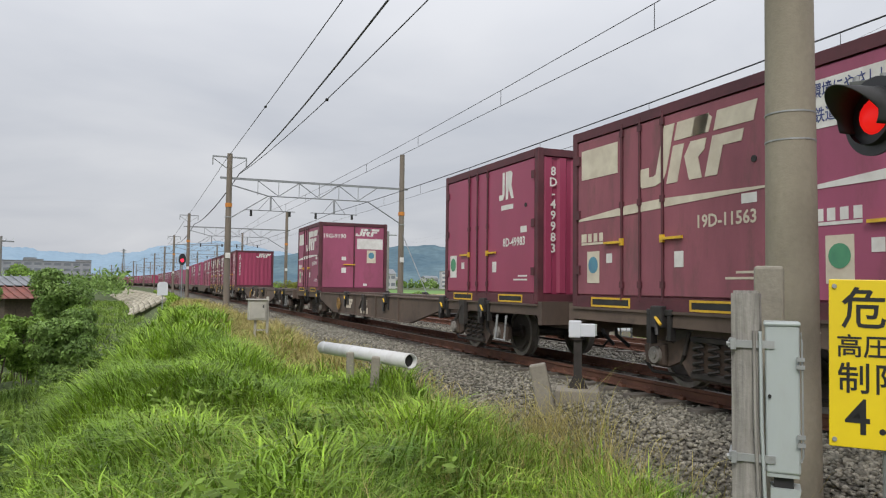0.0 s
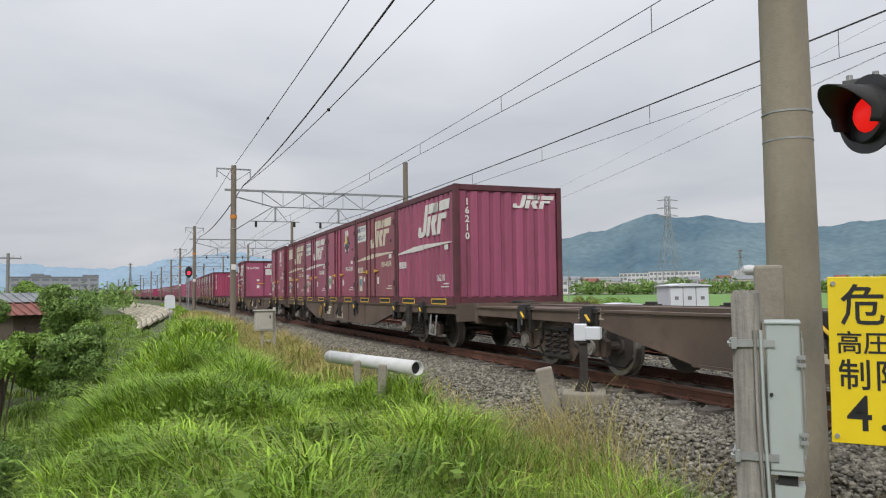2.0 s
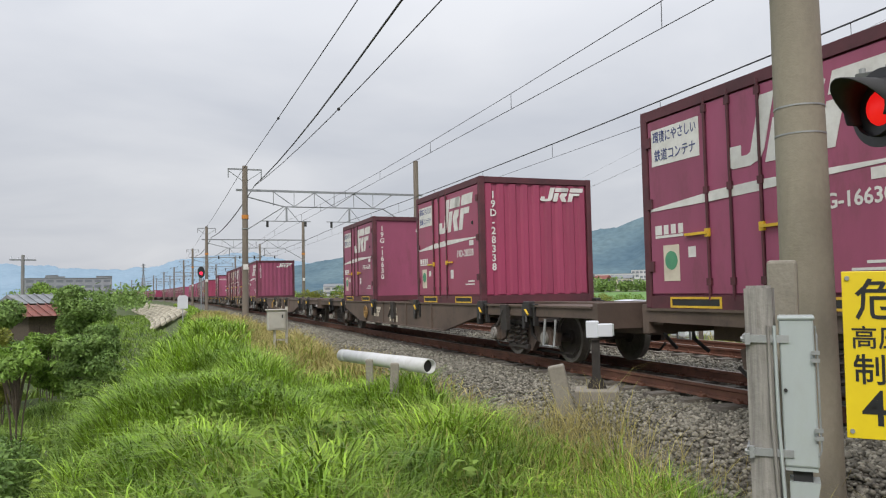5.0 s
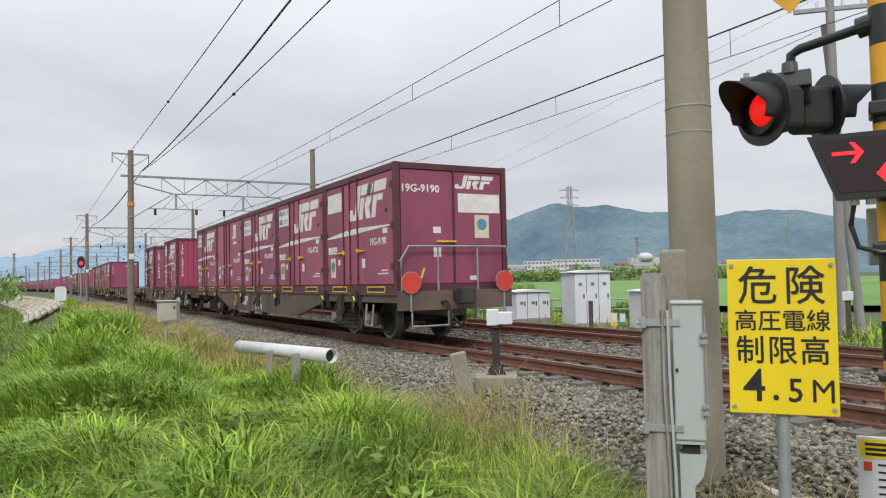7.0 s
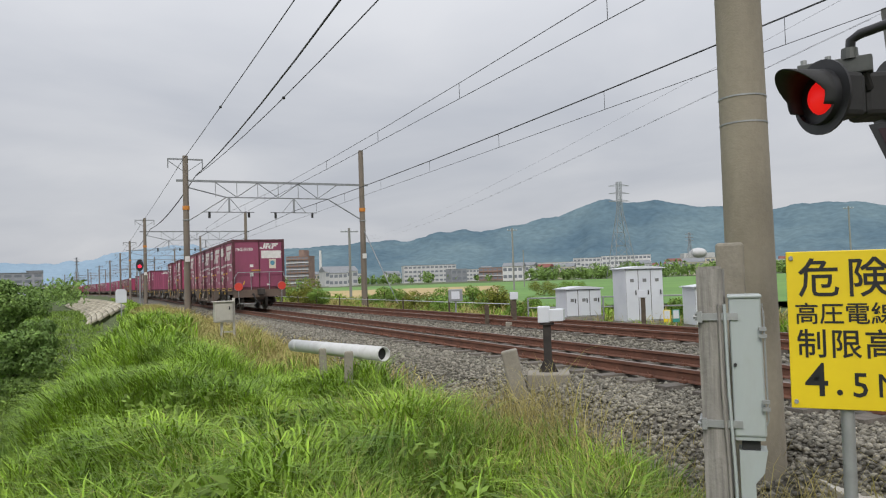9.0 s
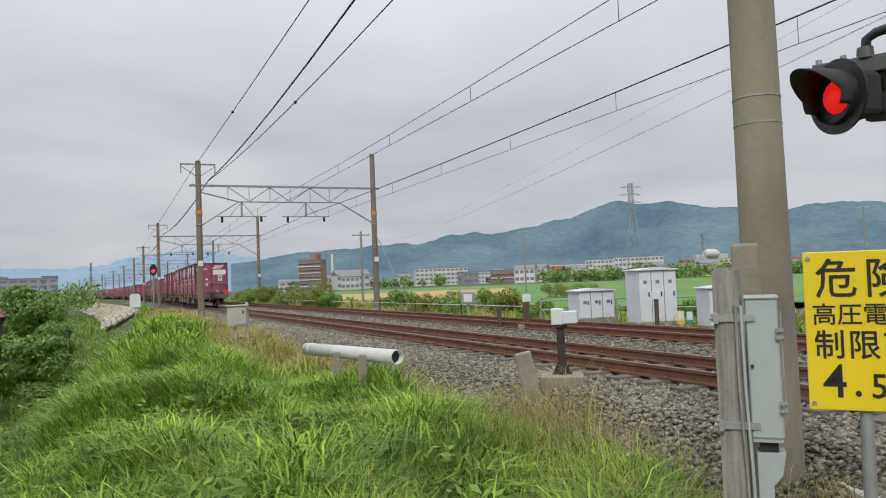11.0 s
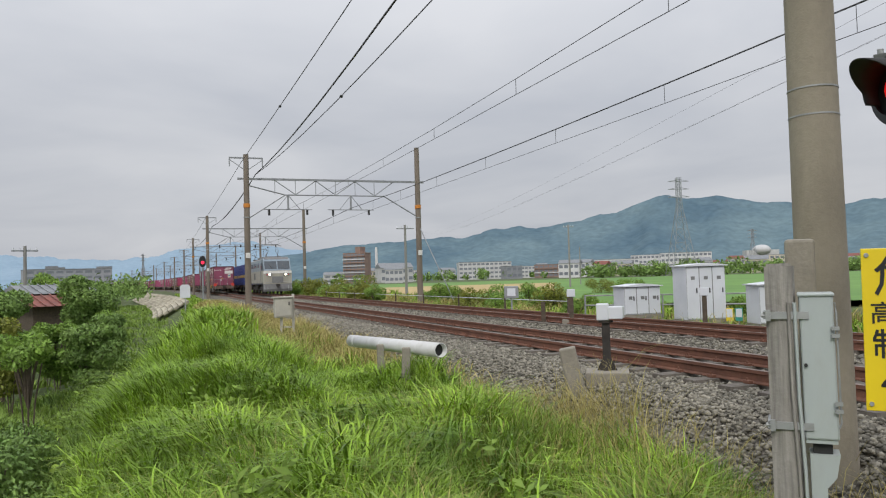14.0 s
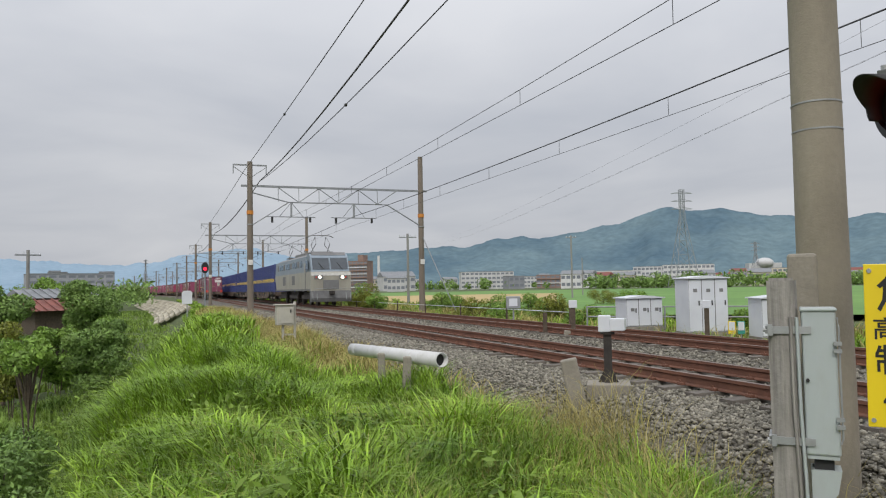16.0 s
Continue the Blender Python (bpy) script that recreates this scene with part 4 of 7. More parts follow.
        for y in (0.98, -1.02):
            part("tail_disc", B().cyl((xr - 0.06, y, 1.12), (xr - 0.04, y, 1.12), 0.19, 0.19, 28), DISC, w, "round red tail disc")
            part("disc_rim", B().cyl((xr - 0.055, y, 1.12), (xr - 0.03, y, 1.12), 0.2, 0.2, 28), STEEL, w)
            part("disc_stem", B().tube([(xr - 0.02, y, 0.6), (xr - 0.03, y, 1.1)], 0.016), STEEL, w)
        part("yellow_lever", B().tube([(xr - 0.02, 0.76, 1.2), (xr - 0.03, 0.7, 1.38)], 0.022), YELLOW_P, w, "yellow lever")
        part("foot_step", B().tube([(xr, 0.2, 0.6), (xr, 0.2, 0.33), (xr, 0.95, 0.33), (xr, 0.95, 0.6)], 0.02), STEEL, w)
    return w


def electric_locomotive():
    """x forward: a cream and blue-grey locomotive with two pantographs and a raked front."""
    e = thing("electric_locomotive", Matrix.Identity(4), "cream and blue-grey electric locomotive with lit headlamps", "locomotive")
    L, w = 8.6, 1.38
    part("body", B().prism([(-L + 0.9, 1.05), (L - 0.02, 1.05), (L, 2.05), (L - 0.1, 2.36), (-L + 0.1, 2.36), (-L, 2.05)], "y", -w, w), CREAM_L, e)
    part("upper_body", B().prism([(-L + 0.1, 2.36), (L - 1.9, 2.36), (L - 1.9, 3.45), (-L + 0.6, 3.45)], "y", -w + 0.003, w - 0.003), BLUE_L, e, "blue-grey upper side")
    part("cab", B().prism([(L - 1.9, 2.36), (L - 0.1, 2.36), (L - 0.62, 3.4), (L - 0.95, 3.6), (L - 1.9, 3.6)], "y", -w + 0.06, w - 0.06), BLUE_L, e, "blue-grey cab front")
    part("roof", B().prism([(-w + 0.05, 3.45), (w - 0.05, 3.45), (w - 0.5, 3.68), (-w + 0.5, 3.68)], "x", -L + 0.8, L - 1.2), GREY_L, e)
    for y0, y1 in ((0.06, w - 0.16), (-w + 0.16, -0.06)):
        v = []
        for x, z in ((L - 0.16, 2.52), (L - 0.56, 3.3)):
            v += [(x, y0, z), (x, y1, z), (x + 0.02, y1, z + 0.008), (x + 0.02, y0, z + 0.008)]
        part("windscreen", B().add(v, [(0, 1, 2, 3), (4, 7, 6, 5), (3, 2, 6, 7), (0, 4, 5, 1), (1, 5, 6, 2), (0, 3, 7, 4)]), GLASS_D, e, "dark raked windscreen")
        part("wiper", B().tube([(L - 0.1, (y0 + y1) / 2 + 0.2, 2.5), (L - 0.34, (y0 + y1) / 2 - 0.15, 2.98)], 0.018), BLACK_P, e)
    part("front_band", B().box(L - 0.03, L + 0.02, -w + 0.02, w - 0.02, 2.08, 2.3), WHITE_P, e, "pale band across the front")
    for y in (0.85, -0.85):
        part("lamp_case", B().box(L, L + 0.05, y - 0.3, y + 0.3, 1.84, 2.1, 0.02), GREY_L, e)
        part("headlamp", B().cyl((L + 0.04, y * 0.92, 1.97), (L + 0.07, y * 0.92, 1.97), 0.1, 0.1, 14), glow("headlamp_light", (1.0, 0.93, 0.75), 5.0), e, "lit headlamp")
        part("tail_lamp", B().cyl((L + 0.04, y * 1.2, 1.97), (L + 0.06, y * 1.2, 1.97), 0.06, 0.06, 10), DISC, e)
    part("front_panel", B().box(L, L + 0.025, -0.55, 0.55, 1.15, 1.78, 0.008), GREY_L, e, "grey equipment panel")
    part("roof_front", B().prism([(L - 1.2, 3.58), (L - 0.75, 3.5), (L - 0.95, 3.72), (L - 1.2, 3.74)], "y", -w + 0.2, w - 0.2), GREY_L, e)
    for y in (-1.15, 1.15):
        part("front_step", B().tube([(L + 0.1, y - 0.15, 1.0), (L + 0.25, y - 0.15, 0.45), (L + 0.25, y + 0.15, 0.45), (L + 0.1, y + 0.15, 1.0)], 0.025), STEEL, e)
    part("skirt", B().prism([(L - 0.6, 1.05), (L + 0.12, 1.05), (L + 0.2, 0.55), (L + 0.1, 0.3), (L - 0.3, 0.3)], "y", -w, w), GREY_L, e, "grey snowplough skirt")
    part("coupler", B().box(L, L + 0.55, -0.16, 0.16, 0.78, 1.04, 0.03), BOGIE, e)
    part("front_rail", B().tube([(L + 0.2, -1.2, 1.0), (L + 0.3, -1.2, 1.2), (L + 0.3, 1.2, 1.2), (L + 0.2, 1.2, 1.0)], 0.02), STEEL, e)
    for s in (-1, 1):
        for i in range(11):
            x = -L + 1.7 + i * 1.13
            part("side_window", B().box(x, x + 0.75, s * w - 0.02, s * w + 0.02, 2.75, 3.2, 0.01), GLASS_D if i % 3 else GREY_L, e)
        for i in range(5):
            x = -L + 2.4 + i * 2.3
            part("louvre", B().box(x, x + 1.3, s * w - 0.02, s * w + 0.012, 1.5, 2.2), GREY_L if i % 2 else CREAM_L, e)
        part("side_line", B().box(-L + 0.2, L - 0.3, s * w - 0.01, s * w + 0.008, 1.05, 1.18), GREY_L, e)
        part("cab_door", B().box(L - 2.6, L - 1.95, s * w - 0.01, s * w + 0.012, 1.15, 3.0), CREAM_L, e)
        part("door_rail", B().tube([(L - 1.85, s * (w + 0.05), 1.2), (L - 1.85, s * (w + 0.05), 2.9)], 0.02), STEEL, e)
        part("cab_side_window", B().box(L - 1.7, L - 0.85, s * w - 0.06, s * w - 0.04, 2.5, 3.15), GLASS_D, e)
    for x in (-5.6, 0.0, 5.6):
        bogie = part("bogie", B().box(x - 1.7, x + 1.7, -1.05, 1.05, 0.5, 0.95), BOGIE, e)
        for s in (-1, 1):
            part("side_frame", B().box(x - 1.9, x + 1.9, s * 1.1 - 0.08, s * 1.1 + 0.08, 0.45, 0.75, 0.03), BOGIE, bogie)
            for d in (-1.25, 1.25):
                part("wheel", B().cyl((x + d, s * 0.5, 0.56), (x + d, s * 0.64, 0.56), 0.56, 0.56, 24), WHEEL, bogie, smooth=True)
    for x in (-5.2, 5.0):
        pan = part("pantograph", B().box(x - 0.9, x + 0.9, -0.75, 0.75, 3.78, 3.86).tube([(x - 0.5, -0.6, 3.86), (x + 0.95, -0.5, 4.42), (x + 0.1, -0.4, 4.95)], 0.03).tube([(x - 0.5, 0.6, 3.86), (x + 0.95, 0.5, 4.42), (x + 0.1, 0.4, 4.95)], 0.03).tube([(x + 0.5, -0.6, 3.86), (x - 0.95, -0.5, 4.42), (x, -0.4, 4.95)], 0.03).tube([(x + 0.5, 0.6, 3.86), (x - 0.95, 0.5, 4.42), (x, 0.4, 4.95)], 0.03), GREY_L, e)
        part("collector_bar", B().tube([(x, -0.95, 4.95), (x, -0.6, 5.08), (x, 0.6, 5.08), (x, 0.95, 4.95)], 0.035), GREY_L, pan)
        part("insulator", B().cyl((x - 0.6, 0.5, 3.66), (x - 0.6, 0.5, 3.8), 0.08, 0.08, 8).cyl((x + 0.6, -0.5, 3.66), (x + 0.6, -0.5, 3.8), 0.08, 0.08, 8), DARK, pan)
    part("roof_gear", B().box(-2.5, 2.0, -0.6, 0.6, 3.66, 3.95, 0.03), GREY_L, e)
    return e


def blue_container():
    c = thing("freight_container", Matrix.Identity(4), "long blue freight container with a yellow band", "freight container", "containers of the freight trains")
    hx, hy, h = 4.6, 1.24, 2.6
    body = B().box(-hx + 0.04, hx - 0.04, -hy + 0.03, hy - 0.03, 0.05, h - 0.03)
    part("body", body, BLUE_C, c)
    for s in (-1, 1):
        part("yellow_band", B().box(-hx, hx, s * (hy - 0.02) - 0.012, s * (hy - 0.02) + 0.012, 0.95, 1.28), YEL_C, c, "yellow band")
        for i in range(18):
            x = -hx + 0.3 + i * (2 * hx - 0.6) / 17
            part("rib", B().box(x - 0.05, x + 0.05, s * (hy - 0.015) - 0.018, s * (hy - 0.015) + 0.018, 0.08, h - 0.08), BLUE_C, c)
    for x in (-hx, hx):
        part("end_band", B().box(min(x, x * 0.994), max(x, x * 0.994), -hy + 0.04, hy - 0.04, 0.95, 1.28), YEL_C, c, "yellow band")
        part("end_lettering", B().box(min(x, x * 0.995), max(x, x * 0.995), -0.8, 0.8, 1.75, 1.9), WHITE_P, c)
        for y in (-hy + 0.05, hy - 0.05):
            part("corner_post", B().box(x - 0.06, x + 0.06, y - 0.06, y + 0.06, 0, h), BLUE_C, c)
    return c


# ---- the two trains: how far each stands from its train's end, and how fast the trains run
SPEED_A, SPEED_B = 11.5, 12.0
PITCH, SLOT = 19.6, 3.735
DECK = 0.93
LOADS = {0: (0, 1, 10, 2, 3), 1: (None, 7, None, 3, None), 2: (), 3: (4, 9, 11, 8, 6), 4: (5, None, None, None, 0), 5: (), 6: (5, 1, 3, 6, 3), 7: (7, 2, None, 0, None)}
RUN = []


def far_container(style):
    """The same box with the parts that still show far off."""
    red = {"clean": RED_NEW, "faded": RED_OLD}.get(style.get("paint"), RED)
    c = thing("freight_container", Matrix.Identity(4), style["label"], "freight container", "containers of the freight trains")
    hx, hy = CL / 2, CW / 2
    part("body", B().box(-hx, hx, -hy, hy, 0.0, CH, 0.03), red, c)
    part("door_frame", B().box(-0.23, -0.17, hy, hy + 0.02, 0.1, CH - 0.05).box(0.17, 0.23, hy, hy + 0.02, 0.1, CH - 0.05).box(-hx + 0.05, -hx + 0.13, hy, hy + 0.02, 0.1, CH - 0.05).box(hx - 0.13, hx - 0.05, hy, hy + 0.02, 0.1, CH - 0.05), RED_DARK, c)
    part("company_mark", slanted_mark(B(), 0.24, 1.46, 1.52, 0.68, hy), WHITE_P, c)
    if style.get("stripe"):
        part("stripe", B().box(-hx + 0.2, hx - 0.2, hy, hy + 0.006, 1.13, 1.22), WHITE_P, c)
    part("end_mark", slanted_mark(B(), 0.12, 1.95, 0.72, 0.26, -hx, face="x"), WHITE_P, c)
    return c


def far_wagon():
    w = thing("container_wagon", Matrix.Identity(4), "grimy brown-grey flat wagon for containers", "railway wagon", "wagons of the freight trains")
    part("underframe", B().prism([(-9.3, 0.98), (-9.3, 0.76), (-5.6, 0.74), (-3.6, 0.36), (3.6, 0.36), (5.6, 0.74), (9.3, 0.76), (9.3, 0.98)], "y", -1.2, 1.2), WAGON, w)
    for x in (-6.75, 6.75):
        bogie = part("bogie", B().box(x - 1.3, x + 1.3, -1.05, 1.05, 0.35, 0.7, 0.04), BOGIE, w)
        for d in (-0.95, 0.95):
            part("wheelset", B().cyl((x + d, -0.6, 0.405), (x + d, 0.6, 0.405), 0.405, 0.405, 16), WHEEL, bogie)
    for x in (-9.5, 9.5):
        part("coupler", B().box(x - 0.3, x + 0.3, -0.12, 0.12, 0.78, 0.98), BOGIE, w)
    return w


def build_trains():
    made = {}
    rnd = random.Random(5)

    def place(k, u, z, dist=False):
        key = (k, dist)
        if key in made:
            o = copy_thing(made[key], Matrix.Identity(4))
        else:
            o = made[key] = (far_container if dist else container)(STYLES[k])
        RUN.append((o, "A", u, z))
    plain, low, first = wagon(), far_wagon(), True
    tail = wagon(True)
    for k in range(26):
        loads = LOADS.get(k)
        if loads is None:
            loads = tuple(rnd.choice((0, 1, 2, 3, 4, 5, 6, 7, None)) for _ in range(5)) if k % 5 != 4 else ()
        mid = PITCH * k + 9.3 + (0.25 if k == 1 else 0)
        if k == 0:
            o = tail
        else:
            src = plain if k < 7 else low
            o = src if first or k == 7 else copy_thing(src, Matrix.Identity(4))
            first = False
        RUN.append((o, "A", mid, 0.0))
        for i, st in enumerate(loads):
            if st is not None:
                place(st, mid - 9.3 + SLOT * (i + 0.5) - 0.02, DECK, k > 6)
    loco = electric_locomotive()
    RUN.append((loco, "B", 8.6, 0.0))
    blue = blue_container()
    for k in range(14):
        mid = 18.4 + 9.6 + 19.7 * k
        RUN.append((copy_thing(plain if k < 2 else low, Matrix.Identity(4)), "B", mid, 0.0))
        if k < 4:
            for i, d in enumerate((-4.7, 4.7)):
                RUN.append((blue if k == 0 and i == 0 else copy_thing(blue, Matrix.Identity(4)), "B", mid + d, DECK))
        else:
            for i in range(5):
                st = (0, 2, 1, 5, 3)[(i + k) % 5]
                if (i + 2 * k) % 7:
                    RUN.append((copy_thing(made[(st, True)], Matrix.Identity(4)) if (st, True) in made else far_container(STYLES[st]), "B", mid + (i - 2) * SLOT, DECK))


def swallow():
    """x forward: a small bird with swept wings and a forked tail."""
    back, belly = mat("bird_dark_back", (0.03, 0.032, 0.04), (0.018, 0.018, 0.024), 20, 0.6), mat("bird_pale_belly", (0.5, 0.46, 0.42), (0.36, 0.33, 0.3), 20, 0.8)
    t = thing("swallow", Matrix.Identity(4), "small dark bird with pale belly in flight", "bird")
    rings = [(0.085, 0.003, 0.0), (0.072, 0.011, 0.003), (0.055, 0.016, 0.004), (0.02, 0.021, 0.0), (-0.025, 0.017, 0.0), (-0.06, 0.008, 0.002)]
    v = [(x, r * math.cos(a * math.pi / 5), z + r * math.sin(a * math.pi / 5)) for x, r, z in rings for a in range(10)]
    f = [(k * 10 + i, k * 10 + (i + 1) % 10, k * 10 + 10 + (i + 1) % 10, k * 10 + 10 + i) for k in range(len(rings) - 1) for i in range(10)]
    part("body", B().add(v, f + [tuple(range(10)), tuple(range(50, 60))]), belly, t, smooth=True)
    part("head", B().ball((0.066, 0, 0.006), 0.0165, 10, 6), back, t, "dark head", True)
    part("back", B().ball((0.01, 0, 0.012), 0.02, 10, 6, 0.6), back, t, smooth=True)
    for sy in (-1, 1):
        part("wing", B().prism([(0.045, sy * 0.012), (0.035, sy * 0.06), (-0.03, sy * 0.125), (-0.075, sy * 0.15), (-0.03, sy * 0.085), (-0.005, sy * 0.04), (-0.01, sy * 0.012)], "z", 0.008, 0.012), back, t, "swept dark wing")
        part("tail_feather", B().prism([(-0.05, sy * 0.001), (-0.05, sy * 0.009), (-0.115, sy * 0.022), (-0.075, sy * 0.006)], "z", 0.0, 0.003), back, t, "forked tail feather")
    return t


def motions():
    """Both trains run along their tracks, and a swallow crosses."""
    course = math.degrees(math.atan2(9.98, -16.36))
    walk(BIRD, [(t, pose(1.095 - 16.36 * (t - 11.5), 3.132 + 9.98 * (t - 11.5), z, 3, -3, course)) for t, z in ((0, 14.0), (11.0, 1.2), (11.5, 1.76), (11.8, 2.33), (12.3, 3.2), (16, 14.0))])
    times = [0, 1, 2, 3, 4, 5, 6, 7, 8, 9, 10, 11, 12, 13, 14, 15, 16]
    for ob, train, u, z in RUN:
        rows = []
        for t in times:
            if train == "A":
                rows.append((t, along(11.85 + SPEED_A * (t - 7) + u, 0.0, z)))
            else:
                rows.append((t, along(49.7 + SPEED_B * (16 - t) + u, SPACING, z, True)))
        walk(ob, rows)
    # the wheels of the last wagons turn as they roll
    turn = SPEED_A / 0.405
    for ob, train, u, z in RUN:
        if train == "A" and ob.name.startswith("container_wagon") and u < 100:
            for ws in ob.children:
                if ws.name.startswith("wheelset"):
                    x = ws.matrix_basis.translation.x
                    walk(ws, [(i / FPS, pose(x, 0, 0.405) @ Matrix.Rotation(turn * i / FPS, 4, "Y")) for i in range(16 * FPS + 1)])


build_trains()
BIRD = swallow()


# ---- things beside the near track
def facing(x, y, z=0.0, turn=0.0):
    """A pose that turns a thing's -y side towards the standing place at the origin."""
    return pose(x, y, z, 0, 0, math.degrees(math.atan2(-x, y)) + turn)


def ground_at(x, y):
    s, o = line_coords(np.array(float(x)), np.array(float(y)))
    return float(land(s, o))


def control_box():
    t = thing("control_box_post", facing(1.672, 4.02) @ Matrix.Diagonal((0.84, 1, 0.975, 1)), "grey weathered timber post with a grey steel control box strapped on", "control box")
    part("post", B().prism([(-0.088, -0.07), (-0.02, -0.088), (0.075, -0.085), (0.088, -0.02), (0.08, 0.075), (-0.07, 0.085)], "z", -0.8, 1.2), WOOD, t)
    part("post_cap", B().prism([(-0.075, -0.06), (0.07, -0.07), (0.07, 0.06), (-0.06, 0.07)], "z", 1.2, 1.215), WOOD, t)
    for z in (0.93, 0.33):
        part("strap", B().box(-0.1, 0.16, -0.1, -0.085, z - 0.02, z + 0.02).box(-0.105, -0.09, -0.1, 0.1, z - 0.02, z + 0.02), STEEL, t, "steel strap")
        part("strap_bolt", B().cyl((-0.115, -0.09, z), (-0.07, -0.09, z), 0.012, 0.012, 8).box(-0.09, -0.06, -0.115, -0.09, z - 0.03, z + 0.03), STEEL, t)
    for x in (0.045, 0.08):
        part("cable", B().tube([(x, -0.1, 1.0), (x + 0.004, -0.105, 0.5), (x + 0.02, -0.1, 0.1), (x + 0.03, -0.08, -0.45)], 0.011, 6), WOOD if x < 0.08 else GREYBOX, t, "thin grey cable")
    box = part("box", B().box(0.105, 0.30, -0.09, 0.12, 0.26, 1.035, 0.012), GREYBOX, t, "grey steel box with rounded lid")
    part("box_lid", B().box(0.098, 0.307, -0.1, 0.125, 1.03, 1.05, 0.008), GREYBOX, box)
    part("hinge_rod", B().tube([(0.305, -0.095, 1.0), (0.312, -0.1, 0.95), (0.312, -0.1, 0.36), (0.3, -0.1, 0.33)], 0.006, 6), STEEL, box)
    for z in (0.86, 0.82, 0.46, 0.42):
        part("latch", B().box(0.28, 0.325, -0.115, -0.095, z - 0.01, z + 0.01), STEEL, box)
    part("stud", B().cyl((0.13, -0.09, 0.66), (0.13, -0.1, 0.66), 0.011, 0.011, 8), DARK, box)
    part("box_foot", B().box(0.11, 0.29, -0.08, 0.11, 0.24, 0.26), GREYBOX, box)
    part("gland", B().box(0.15, 0.26, -0.05, 0.08, 0.17, 0.25), DARK, t)
    part("funnel", B().prism([(0.13, 0.18), (0.30, 0.18), (0.275, 0.06), (0.22, 0.0), (0.22, -0.5), (0.13, -0.5)], "y", -0.07, 0.08), GREYBOX, t, "grey folded cable funnel")


def concrete_stake(x, y, top, w, lean=0.0, label="short weathered concrete stake in the grass"):
    base = ground_at(x, y)
    b = B().box(-w / 2, w / 2, -w / 2, w / 2, base - 0.35, top, 0.02)
    return solid("concrete_stake", b, CONC, label, "concrete post", m=facing(x, y) @ pose(0, 0, 0, 0, lean, 0))


def height_sign():
    s = thing("warning_sign", pose(2.233, 3.68, 0.831, 0, 0, -24.3) @ pose(0, 0, 0, 0, 0.6, 0) @ Matrix.Diagonal((0.914, 1, 0.983, 1)), "yellow warning plate with black Japanese writing on a steel pipe", "warning sign")
    part("plate", B().box(-0.292, 0.292, -0.006, 0.006, -0.42, 0.42, 0.004), SIGN_Y, s, "bright yellow plate")
    for x in (-0.265, 0.265):
        for z in (-0.385, 0.385):
            part("bolt", B().cyl((x, -0.006, z), (x, -0.016, z), 0.013, 0.011, 10), STEEL, s, smooth=True)
    rows = (("危険", 0.22, 0.262, 0.0020, 1.0), ("高圧電線", 0.122, 0.078, 0.0012, 1.06), ("制限高", 0.162, -0.085, 0.0018, 1.0))
    for text, size, z, bold, wide in rows:
        n = len(text)
        span = {2: 0.25, 4: 0.129, 3: 0.172}[n]
        for i, ch in enumerate(text):
            write("character", ch, size, BLACK_P, s, pose((i - (n - 1) / 2) * span, -0.0075, z, 0, 0, 0), bold, wide)
    for ch, size, x, z in (("4", 0.25, -0.155, -0.275), (".", 0.24, -0.04, -0.27), ("5", 0.18, 0.065, -0.295), ("M", 0.175, 0.21, -0.295)):
        write("character", ch, size, BLACK_P, s, pose(x, -0.0075, z, 0, 0, 0), 0.0015 if ch != "M" else 0.0, 1.0)
    part("pipe_post", B().cyl((0, 0.05, 0.3), (0, 0.05, -1.6), 0.036, 0.036, 16), STEEL, s, "galvanised pipe", smooth=True)
    for z in (0.2, -0.3):
        part("clamp", B().box(-0.06, 0.06, 0.006, 0.09, z - 0.02, z + 0.02), STEEL, s)


def crossing_lamp(parent, x, y, z, turn, lit):
    """A round level-crossing lamp: backplate, hood, housing and red lens; it faces its own -y."""
    m = pose(x, y, z, 0, 0, turn)

    def place(name, b, material, label="", smooth=True):
        o = part(name, b, material, parent, label, smooth)
        o.matrix_basis = m
        return o
    place("backplate", B().cyl((0, 0.0, 0), (0, -0.014, 0), 0.2, 0.2, 36), BLACK_P, "round black backplate")
    place("lamp_rim", B().cyl((0, -0.014, 0), (0, -0.05, 0), 0.15, 0.145, 32, False), BLACK_P)
    v, f, n = [], [], 24
    for k, y0 in enumerate((-0.014, -0.12, -0.26)):
        for i in range(n + 1):
            a = math.pi * (-0.16 + 1.32 * i / n)
            cut = 1.0 if k < 2 else 0.97
            d = y0 * (0.42 + 0.58 * math.sin(max(0.0, min(math.pi, a)))) if k else y0
            v.append((0.145 * cut * math.cos(a), d, 0.145 * cut * math.sin(a)))
    for k in range(2):
        f += [(k * (n + 1) + i, k * (n + 1) + i + 1, (k + 1) * (n + 1) + i + 1, (k + 1) * (n + 1) + i) for i in range(n)]
    hood = place("hood", B().add(v, f), DARK, "long black hood")
    hood.modifiers.new("thick", "SOLIDIFY").thickness = 0.006
    place("lens", B().ball((0, 0.045, 0), 0.11, 24, 10), glow("lit_red_lens", (1.0, 0.014, 0.012), 0.6) if lit else mat("unlit_red_lens", (0.16, 0.012, 0.012), None, 5, 0.2), "glowing red lens" if lit else "dark red lens")
    place("housing", B().box(-0.12, 0.12, 0.0, 0.17, -0.12, 0.12, 0.03), DARK, "black lamp housing", False)
    place("housing_lid", B().box(-0.1, 0.1, 0.17, 0.185, -0.1, 0.1, 0.008).box(0.05, 0.08, 0.185, 0.195, -0.02, 0.02), DARK, "", False)


